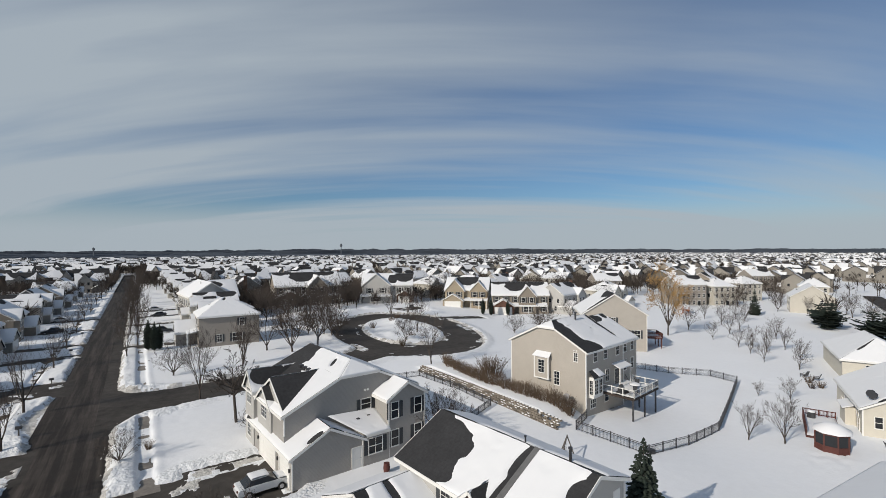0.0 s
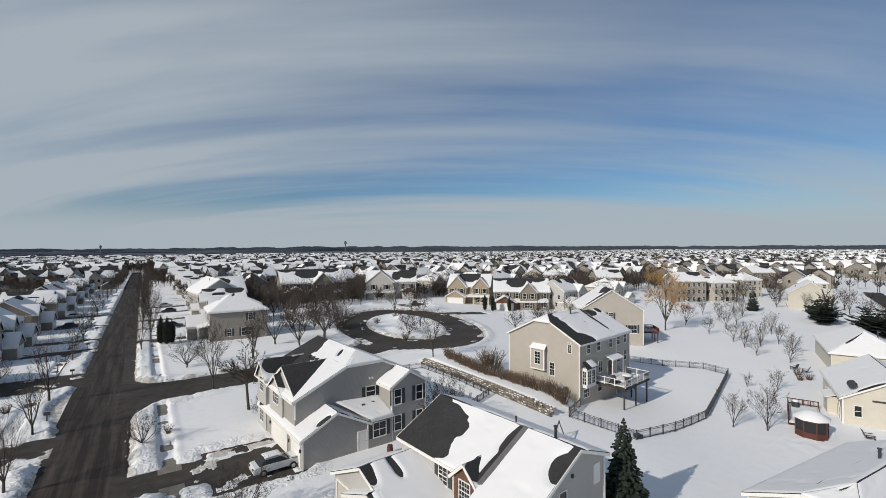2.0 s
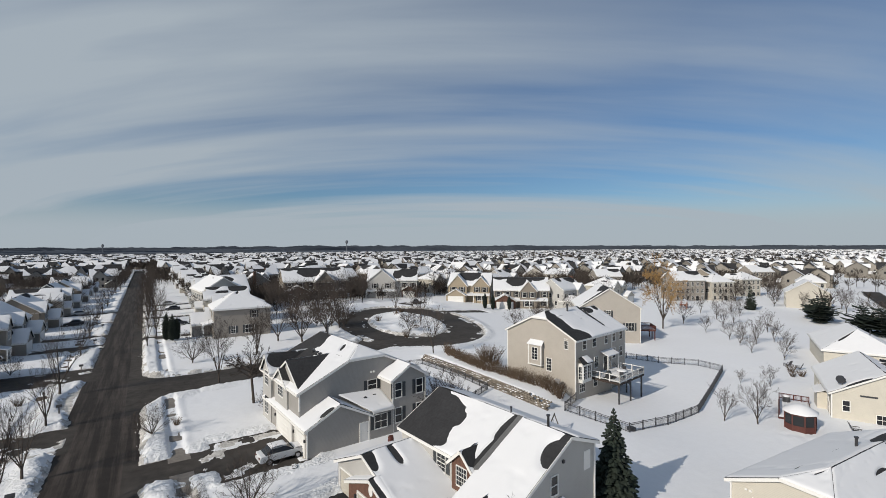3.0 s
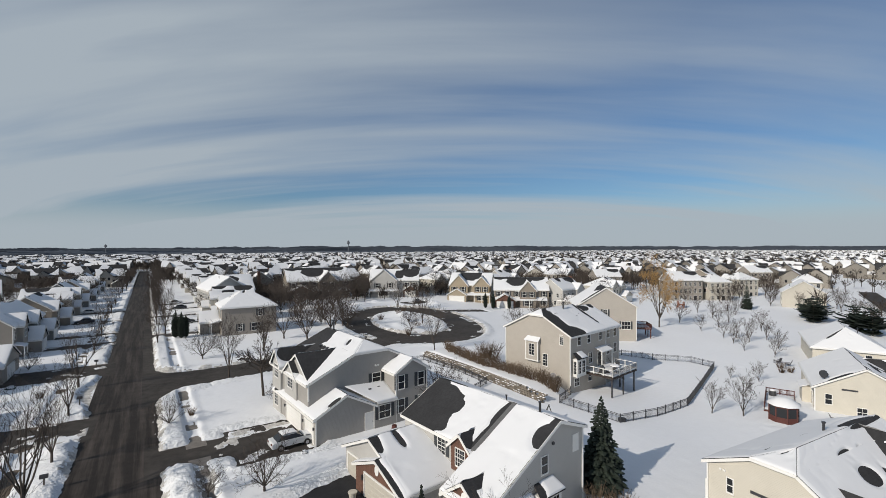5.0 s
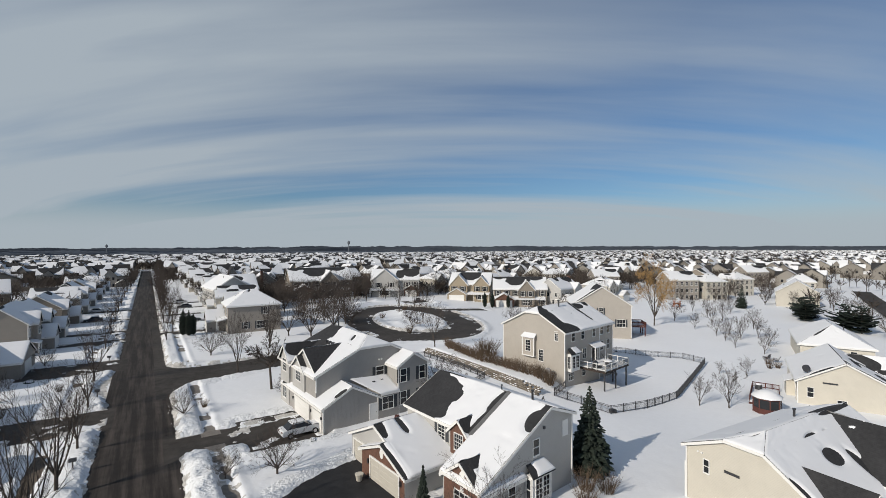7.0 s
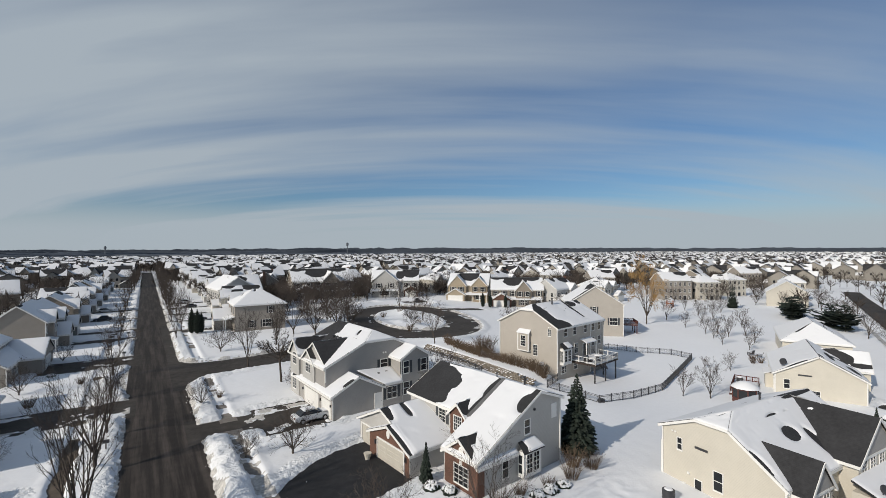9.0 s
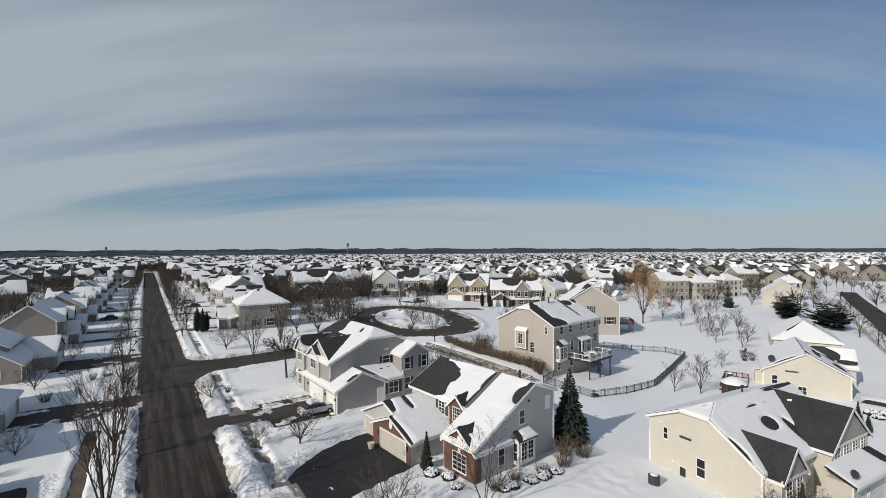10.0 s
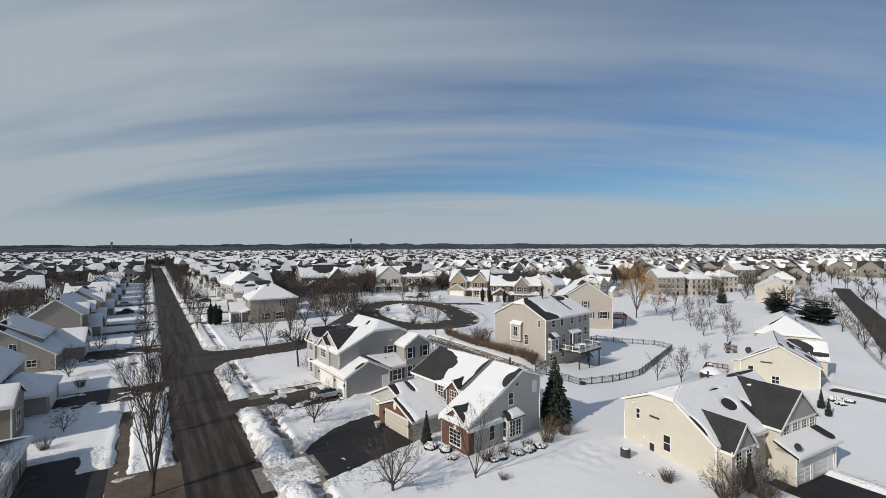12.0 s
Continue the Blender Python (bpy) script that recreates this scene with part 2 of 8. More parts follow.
def part(name, mb, mats, parent=None, label="", smooth=False, m=None):
    me = mb if isinstance(mb, bpy.types.Mesh) else mb.mesh(name, mats, smooth)
    ob = new(name, me)
    if parent is not None:
        ob.parent = parent
    if m is not None:
        ob.matrix_basis = m
    return tagged(ob, label)


def thing(name, label, category, group="", m=None, kind=""):
    ob = new(name)
    ob.empty_display_size = 0.3
    if m is not None:
        ob.matrix_basis = m
    return tagged(ob, label, category, group, kind)


def smooth01(u):
    u = min(max(u, 0.0), 1.0)
    return u * u * (3 - 2 * u)


def land(x, y):
    """Height of the bare land: it falls gently into the back yards."""
    return -1.7 * smooth01((x - 0.5 * (y - 52) - 37) / 33)


# ---- ground, roads and paths ----


def d_rect(X, Y, x0, x1, y0, y1):
    dx = np.maximum(x0 - X, X - x1)
    dy = np.maximum(y0 - Y, Y - y1)
    return np.where((dx > 0) & (dy > 0), np.hypot(np.maximum(dx, 0), np.maximum(dy, 0)), np.maximum(dx, dy))


def d_line(X, Y, pts, half):
    best = np.full_like(X, 1e9)
    for (ax, ay), (bx, by) in zip(pts, pts[1:]):
        ux, uy = bx - ax, by - ay
        s = np.clip(((X - ax) * ux + (Y - ay) * uy) / (ux * ux + uy * uy), 0, 1)
        best = np.minimum(best, np.hypot(X - ax - s * ux, Y - ay - s * uy))
    return best - half


def d_oval(X, Y, cx, cy, a, b, ang):
    c, s = math.cos(radians(ang)), math.sin(radians(ang))
    u, v = (X - cx) * c + (Y - cy) * s, -(X - cx) * s + (Y - cy) * c
    r = np.hypot(u / a, v / b)
    return (r - 1) * np.hypot(u, v) / np.maximum(r, 1e-6)


def smin(a, b, k):
    h = np.clip(0.5 + 0.5 * (b - a) / k, 0, 1)
    return b * (1 - h) + a * h - k * h * (1 - h)


ROAD_W, ROAD_E = -2.1, 4.3
CUL = (67.5, 134.5, 32.5, 18.2, 75.0)
ISLAND = (66.5, 134.0, 20.5, 10.5, 75.0)


def d_roads(X, Y):
    main = d_rect(X, Y, ROAD_W, ROAD_E, -90, 540)
    side = d_line(X, Y, [(2, 103.5), (18, 104.5), (32, 107.5), (48, 113)], 4.4)
    oval = np.maximum(d_oval(X, Y, *CUL), -d_oval(X, Y, *ISLAND))
    west = d_line(X, Y, [(2, 318), (-140, 320)], 4.0)
    return np.minimum(smin(smin(main, side, 7.0), oval, 5.0), west)


DRIVES = [  # groups of x0, x1, y0, y1
    [(4.0, 19.0, 70.4, 74.8), (11.5, 19.0, 67.4, 76.4)],
    [(-15.5, -11.0, 46.0, 65.0), (-11.4, -7.2, 46.0, 60.2)], [(-16, -2, 83.2, 90.8)], [(-15.5, -2, 114.0, 123.0)], [(-15, -2, 142.5, 147)], [(-16, -2, 157, 160.5)], [(-16, -2, 181, 185)], [(-16, -2, 205, 209)],
    [(4.2, 20, 147.5, 151.5)], [(4.2, 20, 166, 170)], [(4.2, 20, 184, 188)], [(4.2, 20, 202, 206)], [(4.2, 20, 220, 224)],
    [(45.4, 52.4, 6.0, 25.0)], [(86.6, 88.6, 8.0, 32.4)], [(86, 96, 168, 176)], [(84, 104, 143, 148)], [(-7.4, -2.6, 40.0, 57.6)]]
WALKS = [(4.0, 9.3, 47.6, 52.4), (7.5, 8.6, 30, 97), (7.5, 8.6, 112, 300), (-7.6, -6.5, 0, 300)]


FAN = [(20.6, 50.0), (19.8, 59.0), (15.6, 58.2), (12.0, 56.2), (9.3, 53.2), (9.3, 47.2)]


def d_fan(X, Y):
    """Distance to the fan-shaped driveway before the double garage."""
    d = np.full_like(X, -1e9)
    for (ax, ay), (bx, by) in zip(FAN, FAN[1:] + FAN[:1]):
        l = math.hypot(bx - ax, by - ay)
        d = np.maximum(d, ((X - ax) * (by - ay) - (Y - ay) * (bx - ax)) / l)
    return d


def d_drives(X, Y):
    d = d_fan(X, Y)
    for g in DRIVES:
        for r in g:
            d = np.minimum(d, d_rect(X, Y, *r))
    return d


def d_walks(X, Y):
    d = np.full_like(X, 1e9)
    for r in WALKS:
        d = np.minimum(d, d_rect(X, Y, *r))
    return d


def np_smooth(u):
    u = np.clip(u, 0, 1)
    return u * u * (3 - 2 * u)


def np_land(X, Y):
    return -1.7 * np_smooth((X - 0.5 * (Y - 52) - 37) / 33)


def terrace(X, Y):
    """The raised bed behind the stone retaining wall."""
    return 1.0 * np_smooth((X - 49.6) / 0.4) * np_smooth((58.0 - X) / 3.0) * np_smooth((Y - 64.2) / 3.5) * np_smooth((99 - Y) / 6)


def grain(X, Y, f, seed):
    """Smooth value noise from -1 to 1, f cells to the metre."""
    x, y = X * f + seed * 17.3, Y * f - seed * 9.1
    xi, yi = np.floor(x), np.floor(y)
    u, v = x - xi, y - yi
    u, v = u * u * (3 - 2 * u), v * v * (3 - 2 * v)

    def h(a, b):
        k = np.sin(a * 127.1 + b * 311.7 + seed * 74.7) * 43758.5453
        return 2 * (k - np.floor(k)) - 1

    return (h(xi, yi) * (1 - u) + h(xi + 1, yi) * u) * (1 - v) + (h(xi, yi + 1) * (1 - u) + h(xi + 1, yi + 1) * u) * v


def zones(lo, bands, hi, growth):
    """Grid lines: bands of even steps, which widen beyond them."""
    mid = np.concatenate([np.arange(a, b, st) for a, b, st in bands])
    up, st = [bands[-1][1]], bands[-1][2]
    while up[-1] < hi:
        st *= growth
        up.append(up[-1] + st)
    dn, st = [bands[0][0]], bands[0][2]
    while dn[-1] > lo:
        st *= growth
        dn.append(dn[-1] - st)
    return np.array(dn[:0:-1] + list(mid) + up)


def build_ground():
    xs = zones(-4500, [(-20, -9, 0.34), (-9, 12, 0.17), (12, 56, 0.34), (56, 104, 0.6)], 4500, 1.04)
    ys = zones(-3000, [(38, 72, 0.22), (72, 124, 0.36), (124, 182, 0.6)], 4700, 1.035)
    X, Y = np.meshgrid(xs, ys)
    N1, N2, N3, N4, N5 = grain(X, Y, 0.55, 1), grain(X, Y, 1.05, 2), grain(X, Y, 0.1, 3), grain(X, Y, 1.7, 4), grain(X, Y, 2.9, 5)
    close = np_smooth((170 - Y) / 60) * np_smooth((60 - X) / 30)
    jit = 0.15 * N1 + 0.07 * N2 + 0.06 * N4 + 0.06 * N5 * close
    dr, dd, dw = d_roads(X, Y) + jit, d_drives(X, Y) + 1.2 * jit, d_walks(X, Y) + 0.6 * jit
    base = np_land(X, Y) + terrace(X, Y)
    snow = 0.22 + 0.07 * N3 + 0.012 * N2
    bank = 0.16 * np.exp(-((dr - 0.9) / 0.6) ** 2) + 0.30 * np.exp(-((dr - 1.9) / 1.1) ** 2)
    bank += 0.20 * np.exp(-((dd - 0.9) / 0.6) ** 2) * (dr > -0.2) + 0.08 * np.exp(-((dw - 0.6) / 0.4) ** 2) * (dr > 0)
    # heaps thrown up beside the driveway mouths
    for hx, hy, r, h in ((5.8, 62, 2.3, 0.7), (6.0, 57.5, 2.3, 0.8), (5.6, 54.6, 1.5, 0.5), (6.0, 66.5, 1.8, 0.5), (5.8, 79.5, 1.8, 0.5), (6.2, 45.5, 1.6, 0.6), (-4.6, 66, 1.6, 0.4), (-4.8, 91, 1.6, 0.4), (-4.4, 54, 1.5, 0.4), (-4.4, 80.5, 1.5, 0.4), (70, 177, 3, 1.3), (95, 164, 3, 1.2), (50, 150, 3, 1.0), (78, 181, 2.5, 1.2), (91, 156, 2.5, 1.0), (6.5, 99.5, 2.0, 0.5), (6.5, 110, 2.0, 0.5), (61, 131, 2.4, 0.8), (70, 144, 2.6, 0.9), (66, 124, 2.2, 0.7), (64, 139, 3.0, 0.6), (62, 121, 2.0, 0.8), (72, 149, 2.2, 0.9), (67, 137, 1.6, 0.7), (60, 127, 1.5, 0.6)):
        bank += h * np.exp(-((X - hx) ** 2 + (Y - hy) ** 2) / r ** 2)
    up = snow + bank * np.clip(0.8 + 0.4 * N1 + 0.15 * N2, 0.25, 1.4)
    # near the kerbs the ploughed snow lies in clods
    clod = np.exp(-(np.minimum(dr, dd + 0.8) / 3.0) ** 2)
    up = up + clod * (0.02 * N2 + 0.045 * N4 + 0.10 * N5 * close)
    # trodden patches by the houses
    for tx, ty, tr in ((33.4, 36.6, 3.2), (22, 41, 2.0), (44, 30, 2.0), (10, 66, 2.5), (69.8, 43.4, 2.5), (95.6, 59.5, 5.5), (90, 58, 4.0)):
        up = up + 0.10 * N4 * np.exp(-((X - tx) ** 2 + (Y - ty) ** 2) / tr ** 2)
    paved = np.minimum(dr, dd)
    keep = np_smooth((paved + 0.1) / (1.5 + 0.35 * N1))
    Z = base - 0.14 + keep * (np.maximum(up, 0.03) + 0.14)
    # packed snow left on the driveways and round the cul-de-sac
    left = grain(X, Y, 0.33, 7) + 0.5 * N1 + 0.35 * N2 + 0.2 * N4
    clean = np.where(((X > 9.5) | (X < -8)) & (Y < 66), 1.2, np.where((Y < 66) & (X > 0), -0.5, np.where(Y < 78, 0.38, 0.5)))
    rest = (paved < 0.15) & (dr > 0.1) & (left > clean)
    rest |= (X > 38) & (Y > 106) & (Y < 190) & (dr > -1.6) & (dr < 0.2) & (left > 0.35)
    Z = np.where(rest, np.maximum(Z, base + 0.035 + 0.02 * N4), Z)
    trod = np_smooth((dw + 0.05) / 0.4)
    floor = base + np.where((X < 0) & (Y < 78), -0.03, np.where((X > 3) & (X < 9.4) & (Y > 47) & (Y < 52.6), 0.075, 0.035)) + 0.05 * N1 + 0.03 * N2
    Z = np.where(paved > 0.3, floor + trod * (Z - floor), Z)
    far = (X < -70) | (X > 190) | (Y < 0) | (Y > 330)
    Z = np.where(far & (np.minimum(paved, dw) > 0), base, Z)
    nx, ny = len(xs), len(ys)
    idx = np.arange(nx * ny).reshape(ny, nx)
    faces = np.stack([idx[:-1, :-1], idx[:-1, 1:], idx[1:, 1:], idx[1:, :-1]], -1).reshape(-1, 4)
    me = bpy.data.meshes.new("ground")
    me.from_pydata(np.stack([X, Y, Z], -1).reshape(-1, 3).tolist(), [], faces.tolist())
    me.polygons.foreach_set("use_smooth", [True] * len(me.polygons))
    me.materials.append(SNOW)
    me.materials.append(DIRTY_SNOW)
    me.materials.append(PLOUGHED)
    soiled = (((dr < 0.8 + 0.55 * N1 + 0.45 * N2 + 0.3 * N5) & (dr > -0.6)) | ((dd < 0.2 + 0.3 * N2) & (dd > -0.5) & (dr < 5)) | (rest & (N2 > 0.1)) | ((dw < 0.3) & (X > 3) & (X < 9.6) & (Y < 70) & (N1 + N4 > -0.1)))
    soiled = (soiled & ~far)[:-1, :-1].ravel()
    ploughed = ((np.minimum(dr, dd + 1.0) < 3.4 + 0.6 * N1) & ~far)[:-1, :-1].ravel()
    me.polygons.foreach_set("material_index", np.where(soiled, 1, np.where(ploughed, 2, 0)).astype(np.int32))
    return tagged(new("ground", me), "snow-covered lawns with rough ploughed banks beside the roads", "ground", kind="structure")


def sheet(name, dist, box, step, lift, mat, label, category):
    """A paved sheet that follows the land; the snow's edge covers its rim."""
    xs, ys = np.arange(box[0], box[1] + step, step), np.arange(box[2], box[3] + step, step)
    X, Y = np.meshgrid(xs, ys)
    ok = dist(X, Y) < 1.1 + step * 0.4
    Z = np_land(X, Y) + lift
    used = ok[:-1, :-1] | ok[1:, :-1] | ok[:-1, 1:] | ok[1:, 1:]
    idx = np.arange(X.size).reshape(X.shape)
    f = np.stack([idx[:-1, :-1], idx[:-1, 1:], idx[1:, 1:], idx[1:, :-1]], -1)[used]
    keep = np.unique(f)
    re = np.full(X.size, -1)
    re[keep] = np.arange(len(keep))
    me = bpy.data.meshes.new(name)
    me.from_pydata(np.stack([X, Y, Z], -1).reshape(-1, 3)[keep].tolist(), [], re[f].tolist())
    me.materials.append(mat)
    return tagged(new(name, me), label, category, kind="structure")


build_ground()
tagged(new("road", MB().box(ROAD_W - 0.8, -90, -0.3, ROAD_E + 0.8, 541, 0.0).mesh("road", ROAD)), "wet dark asphalt street between ploughed snow banks", "road", kind="structure")
sheet("road", lambda X, Y: np.where(X > 3.6, d_roads(X, Y), 9), (3, 92, 92, 178), 1.0, 0.006, ASPHALT, "dark asphalt side street and cul-de-sac ring", "road")


def strip(name, pts, half, lift, mat, label, category):
    """A smooth paved band along a line of points."""
    line = []
    for k in range(len(pts) - 1):
        p0, p1, p2, p3 = (Vector(pts[min(max(k + o, 0), len(pts) - 1)]) for o in (-1, 0, 1, 2))
        for t in (0, 0.2, 0.4, 0.6, 0.8):
            line.append(0.5 * ((2 * p1) + (p2 - p0) * t + (2 * p0 - 5 * p1 + 4 * p2 - p3) * t * t + (3 * p1 - p0 - 3 * p2 + p3) * t ** 3))
    line.append(Vector(pts[-1]))
    mb = MB()
    for k, p in enumerate(line):
        d = (line[min(k + 1, len(line) - 1)] - line[max(k - 1, 0)]).normalized()
        n = Vector((-d.y, d.x)) * half
        z = land(p.x, p.y) + lift
        mb.v.extend([(p.x + n.x, p.y + n.y, z), (p.x - n.x, p.y - n.y, z)])
        if k:
            a = 2 * k
            mb.f.append((a - 2, a - 1, a + 1, a))
    return tagged(new(name, mb.mesh(name, mat)), label, category, kind="structure")


strip("road", [(72, -4), (90, 12), (123, 30.2), (155, 41.5), (201, 57.3), (257, 76.8), (300, 91)], 3.3, 0.42, ASPHALT, "dark cleared street behind the back yards", "road")
strip("pavement", [(66, 8), (95, 24), (124, 37), (189, 60.4), (250, 81)], 0.45, 0.33, DIRTY_SNOW, "narrow snowy path beside the cleared street", "pavement")
for k, g in enumerate(DRIVES):
    def d_group(X, Y):
        return np.minimum.reduce([d_rect(X, Y, *r) for r in g])
    box = (min(r[0] for r in g) - 0.6, max(r[1] for r in g) + 0.4, min(r[2] for r in g) - 0.6, max(r[3] for r in g) + 0.6)
    sheet("driveway", d_group, box, 1.0, 0.018 if k == 17 else 0.012, BROWN if k == 17 else BLACKTOP if k in (1, 13) else ASPHALT, "cleared black asphalt driveway with snowy edges", "driveway")
sheet("driveway", d_fan, (3.4, 21.0, 46.4, 59.6), 0.5, 0.014, BLACKTOP, "cleared black asphalt driveway fanning out before a garage", "driveway")
for r in WALKS:
    sheet("pavement", lambda X, Y: np.where(d_drives(X, Y) < 0.2, 9, d_rect(X, Y, *r)), (r[0] - 0.4, r[1] + 0.4, r[2], r[3]), 1.0, 0.026 if r[0] == 4.0 else 0.02, BROWN if r[0] < 0 else CONCRETE, "damp concrete pavement half covered in snow", "pavement")

# ---- houses ----


def quad_point(q, u, v):
    """A point of the quad q = (ridge start, ridge end, eave end, eave start) at u along and v down."""
    a = q[0].lerp(q[1], u)
    b = q[3].lerp(q[2], u)
    return a.lerp(b, v)


def snow_layer(mb, q, res, thick, bare, seed, loose=0.0, lip=True):
    """Lying snow on one roof slope. bare: (u, v, ru, rv) ovals in metres along the ridge and down from it where shingles show."""
    q = [Vector(p) for p in q]
    wa = max((q[1] - q[0]).length, (q[2] - q[3]).length)
    h = max((q[3] - q[0]).length, (q[2] - q[1]).length)
    nu, nv = max(2, int(wa / res)), max(2, int(h / res))
    n = (q[1] - q[0] if (q[1] - q[0]).length > 0.01 else q[2] - q[3]).cross(q[3] - q[0])
    n = n.normalized() if n.z > 0 else -n.normalized()
    base = len(mb.v)
    lows = []
    for j in range(nv + 1):
        for i in range(nu + 1):
            u, v = i / nu, j / nv
            p = quad_point(q, u, v)
            mu, mv = u * wa, v * h
            m = 0.55 + 0.35 * noise.noise((mu * 0.55 + seed, mv * 0.55, seed * 1.7)) + 0.25 * noise.noise((mu * 1.5, mv * 1.5 + seed, 4.2)) - loose
            for bu, bv, ru, rv in bare:
                r = math.hypot((mu - bu) / ru, (mv - bv) / rv) + 0.26 * noise.noise((mu * 0.5 + seed, mv * 0.6, 8.8)) + 0.06 * noise.noise((mu * 1.5, mv * 1.5 + seed, 3.3))
                m = min(m, (r - 1.0) * 1.6)
            t = max(-0.8, min(1.0, m * 2.2)) * thick
            e = min(u * wa, (1 - u) * wa, (1 - v) * h + 0.05 if lip else 9) / 0.15
            t = min(t, thick * (0.35 + 0.65 * min(1.0, e)))
            lows.append(t)
            mb.v.append(tuple(p + n * (t + 0.005 if t > 0 else t)))
    w = nu + 1
    for j in range(nv):
        for i in range(nu):
            k = j * w + i
            if max(lows[k], lows[k + 1], lows[k + w], lows[k + w + 1]) > 0:
                f = (base + k, base + k + 1, base + k + w + 1, base + k + w)
                mb.f.append(f)
    # the snow's rim along the eave
    rim = {}
    for i in range(nu if lip else 0):
        k = nv * w + i
        if lows[k] > 0 and lows[k + 1] > 0:
            for q in (k, k + 1):
                if q not in rim:
                    rim[q] = len(mb.v)
                    mb.v.append(tuple(Vector(mb.v[base + q]) - n * 0.14))
            mb.f.append((base + k, base + k + 1, rim[k + 1], rim[k]))


SEED = [1.0]


def wing(parent, axis, a0, a1, p0, p1, z0, e0, e1, zr, pr=None, wall=None, roof=None, over=0.35, res=0.2, bare0=(), bare1=(), thick=0.11, loose=0.0, ends=(True, True), rake=0.25, trim=None, gable=None):
    """A gabled block. The ridge runs along axis from a0 to a1; p0 and p1 are its sides, e0 and e1 their eave heights."""
    wall, roof, trim = wall or GREY_SIDING, roof or SHINGLE, trim or TRIM
    pr = (p0 + p1) / 2 if pr is None else pr

    def P(a, p, z):
        return Vector((p, a, z)) if axis == "y" else Vector((a, p, z))

    mb = MB()
    ring = [(p0, z0), (p1, z0), (p1, e1), (pr, zr), (p0, e0)]
    mb.add([P(a0, p, z) for p, z in ring] + [P(a1, p, z) for p, z in ring], [(0, 1, 2, 3, 4), (9, 8, 7, 6, 5)] + [(k, 5 + k, 5 + (k + 1) % 5, (k + 1) % 5) for k in range(5)])
    part("wall", mb, wall, parent)
    b0, b1 = a0 - (rake if ends[0] else 0), a1 + (rake if ends[1] else 0)
    rmb, tmb = MB(), MB()
    boards = []
    for p, e, bare in ((p0, e0, bare0), (p1, e1, bare1)):
        sgn = -1 if p < pr else 1
        run = abs(p - pr)
        fall = (zr - e) / run
        pe, ze = p + sgn * over, e - fall * over
        lift = 0.10
        q = [P(b0, pr, zr + lift), P(b1, pr, zr + lift), P(b1, pe, ze + lift), P(b0, pe, ze + lift)]
        rmb.slab(*q, 0.10)
        SEED[0] += 7.3
        smb = MB()
        snow_layer(smb, q, res, thick, bare, SEED[0], loose)
        part("roof_snow", smb, ROOF_SNOW, parent, "smooth white snow lying on the roof", smooth=True)
        tmb = MB()
        # fascia along the eave and rake boards on the gable ends
        s0, s1 = sorted((pe, pe + sgn * 0.05))
        if axis == "y":
            tmb.box(s0, b0, ze - 0.16, s1, b1, ze + 0.09)
        else:
            tmb.box(b0, s0, ze - 0.16, b1, s1, ze + 0.09)
        boards.append(tmb)
        for b, s, on in ((b0, -1, ends[0]), (b1, 1, ends[1])):
            if on:
                boards.append(MB())
                boards[-1].bar(P(b + s * 0.03, pr, zr - 0.02), P(b + s * 0.03, pe, ze - 0.02), 0.05, 0.22)
    part("roof", rmb, roof, parent)
    if res < 0.45:
        for b in boards:
            part("fascia", b, trim, parent)
    else:
        for b in boards[1:]:
            boards[0].add(b.v, b.f)
        part("fascia", boards[0], trim, parent)


